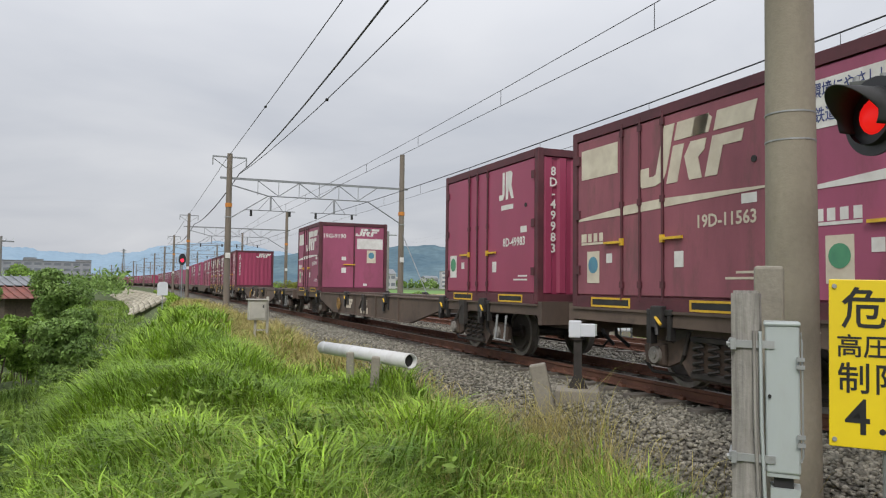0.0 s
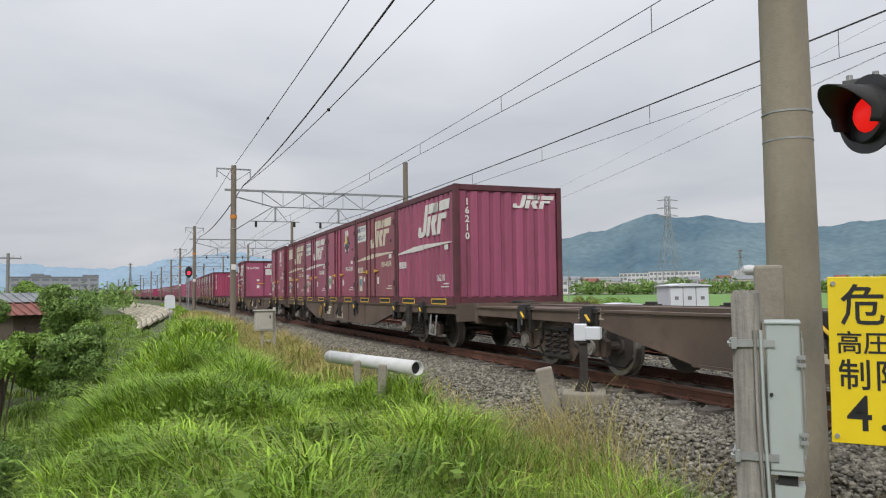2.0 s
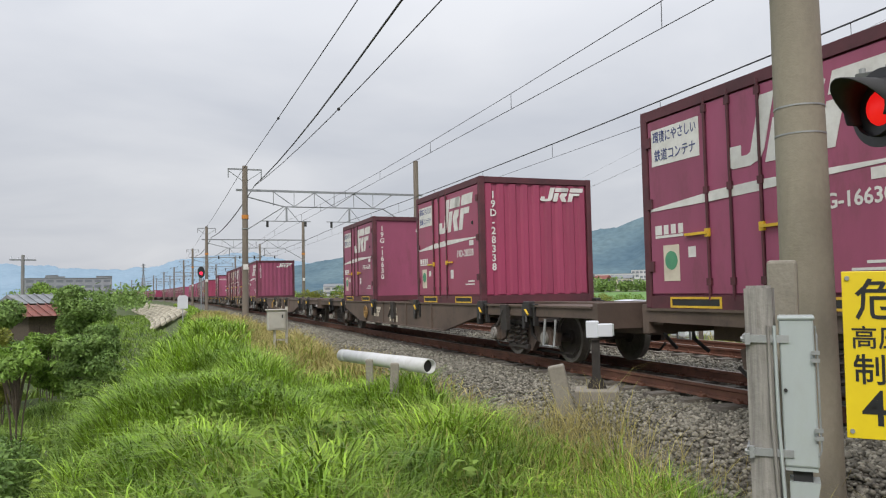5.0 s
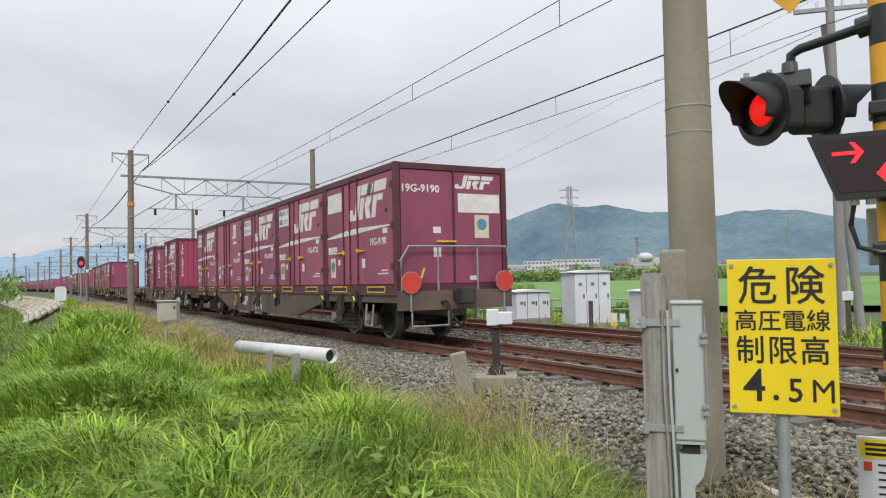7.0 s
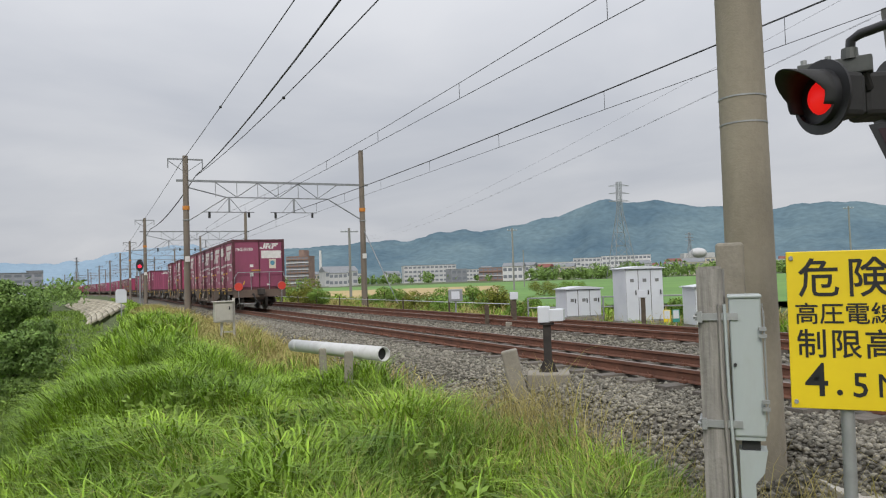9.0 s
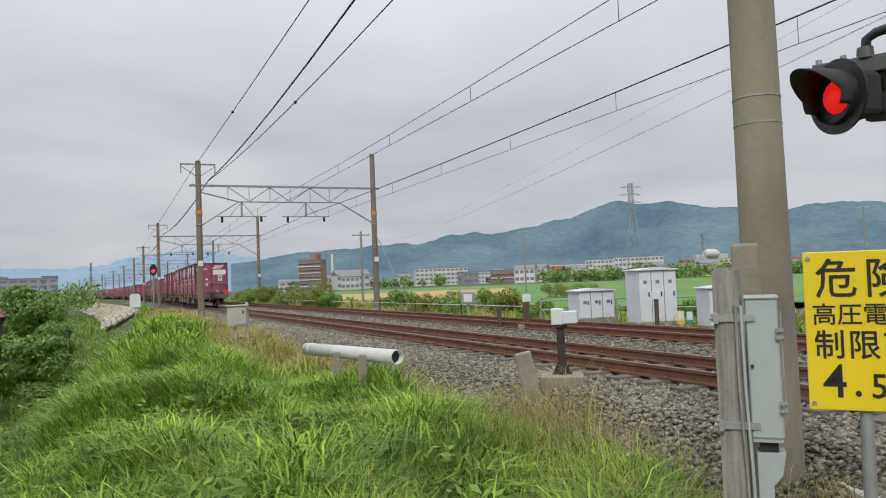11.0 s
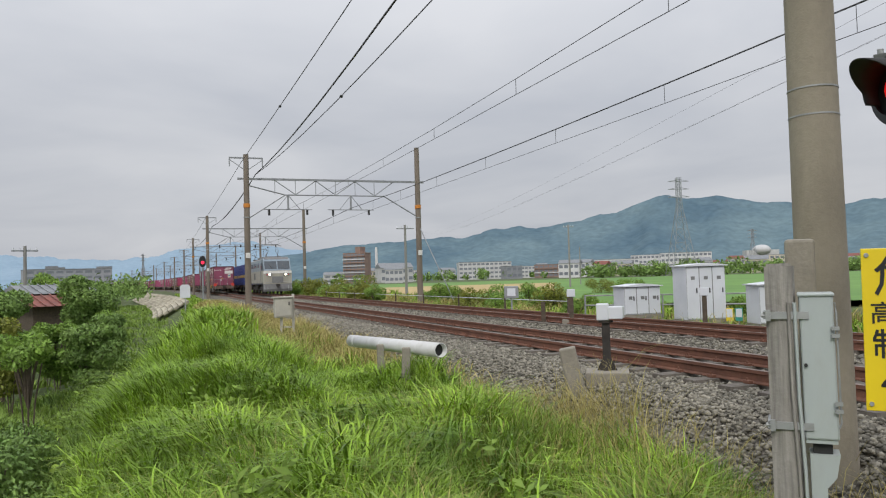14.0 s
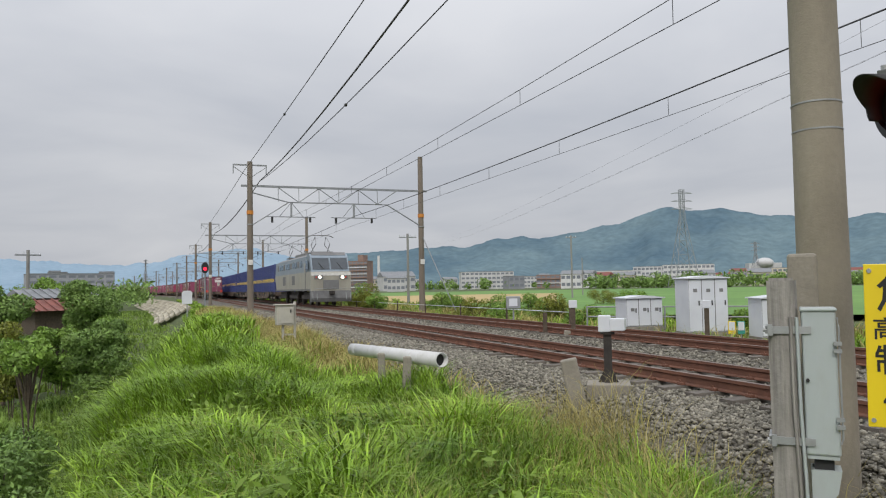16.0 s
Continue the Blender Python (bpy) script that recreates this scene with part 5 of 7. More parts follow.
def crossing_signal():
    s = thing("crossing_signal", pose(2.69, 3.40, 0, 0, 0, -35), "level-crossing signal on a black and yellow striped pole", "crossing signal")
    z, k = -0.883, 0
    while z < 3.5:
        part("pole_stripe", B().cyl((0, 0, z), (0, 0, z + 0.2), 0.075, 0.075, 24), SAFE_Y if k % 2 else BLACK_P, s, "yellow stripe" if k % 2 else "black stripe", smooth=True)
        z, k = z + 0.2, k + 1
    # arm along the pole's left, in its own space
    part("arm", B().tube([(0, 0, 2.45), (-0.30, 0.08, 2.41), (-0.40, 0.10, 2.395), (-0.445, 0.11, 2.37), (-0.455, 0.115, 2.28)], 0.026, 10), BLACK_P, s, "black bent pipe arm", smooth=True)
    part("arm_flange", B().cyl((-0.05, 0.01, 2.445), (-0.12, 0.03, 2.435), 0.055, 0.055, 14), BLACK_P, s)
    part("elbow_joint", B().cyl((-0.455, 0.118, 2.27), (-0.455, 0.118, 2.33), 0.045, 0.04, 14), DARK_GREEN, s)
    part("lamp_bracket", B().box(-0.71, -0.35, 0.09, 0.17, 2.19, 2.28, 0.006), DARK_GREEN, s, "dark grey-green twin-lamp bracket")
    for x in (-0.68, -0.56, -0.44):
        part("bracket_bolt", B().cyl((x, 0.13, 2.28), (x, 0.13, 2.31), 0.016, 0.016, 8), STEEL, s)
    crossing_lamp(s, -0.585, 0.03, 2.07, -42, True)
    crossing_lamp(s, -0.30, 0.36, 2.09, 118, False)
    part("lamp_neck", B().cyl((-0.40, 0.13, 2.2), (-0.38, 0.2, 2.12), 0.03, 0.03, 10).cyl((-0.60, 0.12, 2.2), (-0.585, 0.1, 2.16), 0.03, 0.03, 10), DARK, s)
    part("arrow_case", B().prism([(-0.37, 1.855), (0.37, 1.855), (0.25, 1.53), (-0.25, 1.53)], "y", -0.2, -0.08), BLACK_P, s, "black direction-indicator case")
    part("arrow_face", B().prism([(-0.33, 1.83), (0.33, 1.83), (0.235, 1.56), (-0.235, 1.56)], "y", -0.204, -0.2), mat("dark_red_face", (0.03, 0.012, 0.014), None, 5, 0.15), s, "dark glossy face")
    red = glow("lit_arrow", (1.0, 0.02, 0.035), 0.85)
    for x, zz, d in ((-0.19, 1.755, 1), (0.0, 1.645, -1)):
        part("arrow", B().box(x - 0.07, x + 0.055, -0.209, -0.205, zz - 0.009, zz + 0.009).prism([(x + d * 0.07, zz), (x + d * 0.03, zz + 0.052), (x + d * 0.008, zz + 0.052), (x + d * 0.042, zz), (x + d * 0.008, zz - 0.052), (x + d * 0.03, zz - 0.052)], "y", -0.2092, -0.2052), red, s, "glowing red arrow")
    part("case_foot", B().cyl((-0.17, -0.14, 1.535), (-0.17, -0.14, 1.50), 0.022, 0.022, 10).cyl((-0.1, -0.14, 1.535), (-0.1, -0.14, 1.50), 0.022, 0.022, 10), WHITEBOX, s)
    part("loose_cable", B().tube([(-0.17, -0.14, 1.52), (-0.19, -0.13, 1.4), (-0.16, -0.13, 1.29), (-0.06, -0.1, 1.26), (0.0, -0.09, 1.28)], 0.013, 8), BLACK_P, s, "black hanging cable", smooth=True)
    part("pole_clamp", B().box(-0.1, 0.1, -0.1, 0.1, 1.25, 1.31, 0.01).box(-0.1, 0.1, -0.1, 0.1, 0.62, 0.66, 0.01).box(-0.09, 0.09, -0.12, 0.09, 1.95, 2.02, 0.01), BLACK_P, s)
    part("terminal_case", B().box(-0.12, -0.02, 0.1, 0.25, 1.2, 1.5, 0.01), GREYBOX, s, "grey terminal case")
    part("diamond_plate", B().prism([(-0.44, 2.60), (-0.22, 2.84), (-0.44, 3.08), (-0.66, 2.84)], "y", 0.1, 0.106), SAFE_Y, s, "yellow diamond plate")
    part("plate_stay", B().tube([(0, 0, 2.84), (-0.5, 0.12, 2.84)], 0.02), BLACK_P, s)


def notice_board():
    s = thing("notice_board", facing(2.985, 3.775, 0.0, 6), "low white notice board with a yellow band and small writing", "notice board")
    part("board", B().box(-0.24, 0.24, -0.01, 0.01, -0.14, 0.24, 0.006), WHITEBOX, s)
    part("yellow_band", B().box(-0.225, 0.225, -0.014, -0.01, 0.12, 0.225), SIGN_Y, s, "yellow band")
    for i, (w, z) in enumerate(((0.34, 0.2), (0.38, 0.172), (0.3, 0.145))):
        part("writing_line", B().box(-0.2, -0.2 + w, -0.017, -0.014, z - 0.009, z + 0.006), BLACK_P, s)
    for i in range(5):
        part("writing_line", B().box(-0.14, 0.2 - 0.03 * (i % 3), -0.014, -0.0105, 0.08 - i * 0.04, 0.09 - i * 0.04), BLACK_P, s)
    part("stamp", B().box(-0.21, -0.17, -0.014, -0.0105, 0.05, 0.1), DISC, s, "red stamp")
    part("leg", B().box(-0.03, 0.03, 0.01, 0.05, -0.7, 0.2), STEEL, s)


def drain_pipe():
    p = thing("drain_pipe", Matrix.Identity(4), "white plastic pipe lying on concrete stakes above the grass", "pipe")
    a, b2 = Vector((-0.5, 9.95, 0.175)), Vector((-2.15, 12.45, 0.13))
    d = (b2 - a).normalized()
    part("tube", B().cyl(a, b2, 0.10, 0.10, 28, False), PIPE_W, p, smooth=True).modifiers.new("wall", "SOLIDIFY").thickness = 0.012
    for t in (0.75, 1.75, 2.75):
        part("joint_ring", B().cyl(a + d * t, a + d * (t + 0.05), 0.104, 0.104, 28), PIPE_W, p, smooth=True)
    # added dark disc that imitates the shade inside the tube
    part("pipe_inside", B().cyl(a + d * 0.1, a + d * 0.12, 0.088, 0.088, 20), DARK, p, "dark inside of the pipe")


def switch_box_on_block():
    t = thing("junction_post", facing(1.62, 9.27), "white junction box on a dark post in a concrete block", "junction box")
    part("concrete_block", B().box(-0.265, 0.265, -0.26, 0.24, -0.75, -0.06, 0.015), CONC, t)
    part("post", B().box(-0.05, 0.05, -0.05, 0.05, -0.07, 0.56).prism([(-0.13, -0.07), (0.13, -0.07), (0.05, 0.1), (-0.05, 0.1)], "y", -0.012, 0.012), BOGIE, t, "dark rusty post")
    part("post_flange", B().cyl((0, 0, 0.54), (0, 0, 0.565), 0.09, 0.09, 16), BOGIE, t)
    part("box", B().box(-0.11, 0.045, -0.1, 0.1, 0.57, 0.775, 0.012), WHITEBOX, t, "white box")
    part("side_box", B().box(0.03, 0.21, -0.12, 0.06, 0.585, 0.74, 0.01), WHITEBOX, t, "smaller white box")
    part("box_edge", B().box(0.2, 0.23, -0.1, 0.05, 0.6, 0.735), GREYBOX, t)


def relay_box():
    t = thing("relay_box", facing(-4.94, 18.55, 0, 8), "beige steel relay box on two legs in the grass", "relay box")
    part("box", B().box(-0.24, 0.2, -0.14, 0.14, 0.27, 0.78, 0.015), BEIGEBOX, t)
    part("box_door", B().box(-0.2, 0.17, -0.155, -0.14, 0.31, 0.72, 0.008), BEIGEBOX, t)
    part("roof_plate", B().box(-0.28, 0.23, -0.18, 0.17, 0.77, 0.8, 0.008), BEIGEBOX, t)
    part("lock", B().box(0.1, 0.13, -0.17, -0.155, 0.58, 0.66), DARK, t)
    for x in (-0.06, 0.24):
        part("leg", B().box(x - 0.03, x + 0.03, -0.03, 0.03, -0.8, 0.86 if x > 0 else 0.3), BEIGEBOX, t)
    part("crossbar", B().box(-0.06, 0.24, -0.02, 0.02, 0.0, 0.04), BEIGEBOX, t)


def cabinet(x, y, turn, w, d, z0, z1, doors, label):
    t = thing("equipment_cabinet", pose(x, y, 0, 0, 0, turn), label, "equipment cabinet", "white cabinets beyond the tracks")
    part("body", B().box(-w / 2, w / 2, 0, d, z0, z1, 0.01), WHITEBOX, t)
    part("roof", B().prism([(-w / 2 - 0.06, z1), (w / 2 + 0.06, z1), (w / 2 + 0.06, z1 + 0.025), (0.08 * w, z1 + 0.085), (-0.08 * w, z1 + 0.085), (-w / 2 - 0.06, z1 + 0.025)], "y", -0.09, d + 0.06), WHITEBOX, t)
    part("door_seam", B().box(-w / 2 + 0.01, w / 2 - 0.01, -0.012, -0.002, z0 + 0.02, z1 - 0.015), GREY_L, t, "dark gaps between the doors")
    part("plinth", B().box(-w / 2 - 0.03, w / 2 + 0.03, -0.03, d + 0.03, z0 - 0.5, z0), CONC, t)
    for i in range(doors):
        x0, x1 = -w / 2 + w * i / doors + 0.012, -w / 2 + w * (i + 1) / doors - 0.012
        door = part("door", B().box(x0, x1, -0.018, 0, z0 + 0.03, z1 - 0.03, 0.005), WHITEBOX, t)
        part("handle", B().box(x1 - 0.1, x1 - 0.07, -0.04, -0.018, (z0 + z1) / 2, (z0 + z1) / 2 + 0.14), DARK, door)
        part("label_plate", B().box((x0 + x1) / 2 - 0.06, (x0 + x1) / 2 + 0.06, -0.022, -0.018, z1 - 0.4, z1 - 0.3), GREY_L, door)


def lineside_post(x, y, h, cap, label):
    base = ground_at(x, y)
    t = thing("lineside_marker", facing(x, y), label, "track marker")
    part("post", B().box(-0.06, 0.06, -0.06, 0.06, base - 0.2, h), BARK, t)
    if cap:
        part("cap", B().box(-0.11, 0.11, -0.1, 0.1, h, h + 0.2, 0.01), WHITEBOX, t, "white cap box")
        part("foot", B().box(-0.25, 0.25, -0.2, 0.2, base - 0.1, base + 0.2, 0.02), CONC, t)


def line_signal():
    p = on_line(74.9, -3.25)
    base = ground_at(p.x, p.y)
    t = thing("railway_signal", pose(p.x, p.y, 0, 0, 0, HEADING - 3), "railway colour-light signal showing red on a thin post", "railway signal")
    part("post", B().cyl((0, 0, base), (0, 0, 2.9), 0.08, 0.08, 10), BEAM, t)
    part("head", B().prism([(0.34 * math.cos(a * math.pi / 10), 3.42 + 0.56 * math.sin(a * math.pi / 10)) for a in range(20)], "y", -0.1, 0.1), BLACK_P, t, "black oval head")
    part("lamp", B().cyl((0, -0.11, 3.32), (0, -0.13, 3.32), 0.16, 0.16, 16), glow("signal_red", (1.0, 0.02, 0.06), 1.6), t, "lit red lamp")
    part("ladder", B().tube([(-0.2, 0.12, base), (-0.2, 0.12, 2.9)], 0.02).tube([(0.2, 0.12, base), (0.2, 0.12, 2.9)], 0.02), BEAM, t)
    q = on_line(60, -5.3)
    w = thing("marker_board", pose(q.x, q.y, 0, 0, 0, HEADING - 5), "white rounded marker board at the bank's edge", "marker board")
    part("board", B().prism([(-0.38, 0.2), (0.38, 0.2), (0.38, 1.05), (0.25, 1.22), (-0.25, 1.22), (-0.38, 1.05)], "y", -0.03, 0.03), WHITEBOX, w)
    part("post", B().box(-0.04, 0.04, 0.03, 0.09, -1.5, 1.0), STEEL, w)


control_box()
stake2 = concrete_stake(1.97, 4.47, 1.33, 0.165, 0.5, "grey concrete stake against the thick mast")
concrete_stake(1.14, 8.95, 0.27, 0.2, -12.0, "leaning grey concrete stake in the ballast edge")
concrete_stake(-1.0, 10.15, 0.21, 0.12, 2.0, "concrete stake that carries a pipe")
concrete_stake(-1.45, 10.87, 0.2, 0.11, -1.5, "concrete stake that carries a pipe")
height_sign()
crossing_signal()
notice_board()
drain_pipe()
switch_box_on_block()
relay_box()
cabinet(6.78, 22.0, 10, 1.22, 0.9, -0.3, 1.28, 3, "tall white steel equipment cabinet with three narrow doors")
cabinet(5.2, 23.3, 14, 1.22, 0.8, -0.18, 0.70, 3, "low white steel equipment cabinet with three narrow doors")
cabinet(8.35, 20.3, 5, 1.4, 0.8, -0.35, 0.70, 2, "low white steel equipment cabinet beside the track")
lineside_post(2.53, 19.8, 0.55, True, "brown lineside post with a white cap box")
lineside_post(5.9, 19.3, 0.5, True, "dark lineside post with a pale cap on a concrete foot")
lineside_post(1.85, 20.6, 0.4, False, "thin rusty lineside post")
lineside_post(10.78, 15.67, 0.5, True, "dark lineside post with a white box")
line_signal()


def tube_fence():
    """A grey pipe fence behind the cabinets."""
    t = thing("pipe_fence", Matrix.Identity(4), "grey galvanised pipe fence behind white cabinets", "fence")
    a, b = Vector((3.6, 24.6)), Vector((10.5, 21.6))
    for z in (0.1, 0.42):
        part("rail", B().tube([(a.x, a.y, z), (b.x, b.y, z)], 0.024, 8), STEEL, t)
    for i in range(7):
        p = a + (b - a) * (i / 6)
        part("post", B().cyl((p.x, p.y, ground_at(p.x, p.y) - 0.2), (p.x, p.y, 0.44), 0.028, 0.028, 8), STEEL, t)


tube_fence()
for x, y, m1, lb in ((7.25, 21.45, SIGN_Y, "small yellow notice plate on a stake"), (7.5, 21.4, mat("teal_paint", (0.05, 0.33, 0.27), None, 5, 0.5), "small teal stake marker")):
    sp = thing("stake_notice", facing(x, y), lb, "small sign")
    part("plate", B().box(-0.10, 0.10, -0.02, 0.02, -0.33, 0.04, 0.01), m1, sp)
    part("plate_face", B().box(-0.08, 0.08, -0.026, -0.02, -0.22, 0.02), WHITEBOX, sp)
    part("stake", B().box(-0.02, 0.02, 0.0, 0.04, -0.9, 0.0), STEEL, sp)

# pointing board beyond the second track
pb = thing("point_indicator", facing(1.27, 26.95), "small grey square board on a post by the far track", "track sign")
part("board", B().box(-0.26, 0.26, -0.05, 0.05, 0.33, 0.78, 0.02), BEAM, pb)
part("board_face", B().box(-0.15, 0.15, -0.058, -0.05, 0.42, 0.7), WHITEBOX, pb)
part("post", B().box(-0.03, 0.03, 0.0, 0.06, -0.9, 0.4), BEAM, pb)

# low rope fence beyond the second track
rope = []
for k in range(9):
    p = on_line(22 + 5.0 * k, SPACING + 2.35)
    zb = ground_at(p.x, p.y)
    solid("fence_stake", B().box(-0.035, 0.035, -0.035, 0.035, zb - 0.2, zb + 0.75), BARK, "thin rusty stake of a rope fence", "fence post", "stakes of the rope fence", m=pose(p.x, p.y, 0))
    rope.append((p.x, p.y, zb + 0.62))
solid("fence_rope", B().tube(rope, 0.012, 5), WHITEBOX, "pale rope strung between stakes", "rope")

# paved edge of the crossing
slab = [(2.84, 5.35), (3.73, 6.09), (4.15, 5.62), (4.07, 4.78), (2.68, 3.97)]
solid("crossing_slab", B().prism(slab, "z", -0.75, -0.34), PAVE, "pale concrete slab at the level crossing", "paving", kind="structure")


# ---- distance: fields, hills, town, pylons
def far(deg, dist):
    """A place by its bearing to the left of straight ahead and its distance."""
    return -math.sin(radians(deg)) * dist, math.cos(radians(deg)) * dist


def field(name, d0, d1, a0, a1, z, material, label):
    v = [(*far(a, d), z) for d in (d0, d1) for a in np.linspace(a0, a1, 25)]
    f = [(i, i + 1, i + 26, i + 25) for i in range(24)]
    me = arrays(name, v, f, material)
    return tagged(new(name, me), label, "field", kind="structure")


field("field_green", 52, 320, 14, -60, -0.98, FIELD, "flat green rice field")
field("field_ripe", 95, 190, 16, -6, -0.94, STRAW, "strip of ripe straw-coloured crop")


def hill(name, dist, points, material, label, base=-3.0, depth=0.35, seed=1, rise=1.0):
    """A wooded ridge: the crest follows (bearing, height) and the flanks fall to the plain in front and behind."""
    deg = np.array([p[0] for p in points])
    top = np.array([p[1] for p in points]) * rise
    order = np.argsort(deg)
    a = np.linspace(deg.min(), deg.max(), 260)
    h = np.interp(a, deg[order], top[order])
    rng = np.random.default_rng(seed)
    k = np.ones(5) / 5
    h = np.convolve(np.pad(h, 2, mode="edge"), k, "valid")
    v = []
    rows = 26
    for j in range(rows):
        t = j / (rows - 1)
        d = dist * (1 - depth * (1 - t))
        rough = rng.normal(0, 1, len(a))
        rough = np.convolve(np.pad(rough, 2, mode="edge"), k, "valid")
        spur = 0.75 + 0.25 * np.sin(a * 1.9 + 3 * t) * np.sin(a * 0.7 + 1)
        for i in range(len(a)):
            prof = t ** (1.4 + 0.7 * spur[i])
            z = base + (h[i] - base) * prof * (1 if j == rows - 1 else 0.995) + rough[i] * dist * 0.0013 * (0.4 + t)
            v.append((*far(a[i], d), z))
    for i in range(len(a)):
        v.append((*far(a[i], dist * 1.2), base))
    m = len(a)
    idx = np.arange((rows) * m).reshape(rows, m)[:, :-1].ravel()
    f = np.stack([idx, idx + 1, idx + m + 1, idx + m], 1)
    me = arrays(name, v, f, material, True)
    me.flip_normals()
    return tagged(new(name, me), label, "hill", kind="structure")


# no haze in the air: the ridges' base colour holds it
hill("hills", 1500, [(15.3, 56), (13.3, 58), (10.4, 73), (7.8, 75), (6.1, 78), (4.4, 81), (2.2, 83), (0.9, 79), (-0.3, 92), (-1.1, 99), (-2.7, 99), (-4.9, 96), (-7.1, 106), (-8.4, 109), (-10.2, 119), (-11.5, 124), (-12.8, 141), (-14.1, 151), (-15.1, 147), (-16.2, 141), (-18.2, 143), (-19.8, 131), (-21.0, 125), (-22.6, 124), (-24.5, 113), (-26.3, 112), (-27.8, 120), (-28.8, 118), (-30.9, 118), (-32.2, 109), (-33.2, 103), (-34.8, 96), (-37.2, 77), (-40.0, 76), (-42.6, 54), (-47.3, 12)], HILL_HAZED, "wooded green hills behind the town", seed=4)
hill("far_hills", 3200, [(42.7, 106), (35.2, 122), (29.2, 105), (27.2, 95), (25.8, 103), (24.1, 110), (22.3, 131), (20.4, 147), (18.9, 153), (17.3, 156), (15.7, 139), (13.3, 122), (11.2, 96), (7.9, 47)], HILL_FAR_HAZED, "pale blue distant hills", seed=9, rise=1.12)


def building(deg, dist, w, h, d, wall, storeys, bays, label, roof="flat", turn=0.0, base=-1.2, name="building"):
    """A block with storeys of windows, each a pane in a recess, and a roof edge."""
    x, y = far(deg, dist)
    t = thing(name, pose(x, y, base, 0, 0, deg + turn), label, "building", "buildings of the town")
    part("wall", B().box(-w / 2, w / 2, 0, d, -2, h), wall, t)
    if roof == "flat":
        part("roof", B().box(-w / 2 - 0.2, w / 2 + 0.2, -0.2, d + 0.2, h, h + 0.35), ROOF_G, t)
    elif roof == "tower":
        part("roof", B().box(-w / 2 - 0.2, w / 2 + 0.2, -0.2, d + 0.2, h, h + 0.5), wall, t)
        part("roof_house", B().box(0.05 * w, 0.28 * w, 1, d - 1, h + 0.5, h + 5.5), wall, t)
    else:
        part("roof", B().prism([(-0.5, h), (d + 0.5, h), (d / 2, h + 0.28 * d)], "x", -w / 2 - 0.4, w / 2 + 0.4), ROOF_G if roof == "gable" else ROOF_R, t)
    sh = h / storeys
    pane = B().box(-0.36, 0.36, -0.06, 0.02, 0, 1).mesh("window", GLASS_FAR)
    for i in range(storeys):
        for j in range(bays):
            o = new("window", pane)
            o.parent = t
            o.matrix_basis = pose(-w / 2 + w * (j + 0.5) / bays, 0, sh * (i + 0.32)) @ Matrix.Diagonal((w / bays, 1, sh * 0.45, 1))
        if wall is FACADE_B:
            part("balcony", B().box(-w / 2, w / 2, -0.9, 0, sh * i + 0.02, sh * i + 0.9), FACADE_W if i % 2 else FACADE_B, t)
    return t


rb = random.Random(11)
building(9.49, 620, 20, 24.9, 12, FACADE_B, 9, 6, "brown apartment tower with balconies", "tower", -25)
building(-0.70, 640, 46, 14.8, 20, FACADE_W, 4, 12, "white four-storey block in the town", turn=8)
building(-3.34, 700, 30, 10.8, 18, FACADE_W, 3, 9, "pale low block in the town")
building(-6.11, 600, 34, 10.5, 16, FACADE_B, 3, 9, "brown-grey low block in the town")
building(-10.24, 820, 60, 16.7, 20, FACADE_W, 3, 14, "long pale block at the foot of the hill")
building(-13.23, 860, 44, 21.1, 22, FACADE_W, 4, 10, "pale institutional block at the foot of the hill")
building(-15.75, 860, 54, 22.4, 20, FACADE_W, 4, 12, "pale institutional block at the foot of the hill", turn=6)
building(-20.21, 900, 52, 16.8, 20, FACADE_W, 3, 12, "pale low block under the hill")
building(-22.06, 760, 26, 14.7, 16, CREAM_P, 3, 6, "cream block with a flat roof")
building(6.16, 560, 26, 10.9, 14, FACADE_W, 2, 6, "white hall with a pitched roof", "gable", 20)
building(-28.64, 800, 60, 6.4, 18, FACADE_W, 3, 12, "pale low block under the hill")
building(-32.37, 780, 50, 2.4, 18, FACADE_G, 3, 10, "grey low block under the hill")
for i in range(46):
    px = rb.uniform(470, 1560)
    dist = rb.uniform(480, 880)
    w, h = rb.uniform(8, 18), rb.uniform(4.5, 8.5)
    deg = math.degrees(math.atan((784 - px) / 1300)) - 1.87
    building(deg, dist, w, h + dist * 0.004, 9, rb.choice((FACADE_W, FACADE_G, FACADE_W, CREAM_P)), 2, rb.choice((3, 4)), "small house of the town with a pitched roof", rb.choice(("gable", "gable", "red", "flat")), rb.uniform(-40, 40), name="house")
for i in range(16):
    px = rb.uniform(-60, 110)
    dist = rb.uniform(500, 900)
    building(math.degrees(math.atan((784 - px) / 1300)) - 1.87, dist, rb.uniform(8, 16), rb.choice((6, 8, 10, 16, 24)), 9, rb.choice((FACADE_W, FACADE_G)), 3, 4, "small pale building of the far town", "flat", rb.uniform(-30, 30))

# dome on the hill's foot and the slim chimney
x, y = far(-20.89, 1000)
solid("dome", B().ball((x, y, 24.0), 11, 20, 10, 0.6).box(x - 20, x + 20, y - 4, y + 10, -1, 24.0), FACADE_W, "white domed building under the hill", "building", smooth=True)
x, y = far(7.75, 640)
solid("chimney", B().cyl((x, y, -1), (x, y, 29.3), 1.5, 1.0, 12), FACADE_W, "slim white industrial chimney", "chimney", smooth=True)


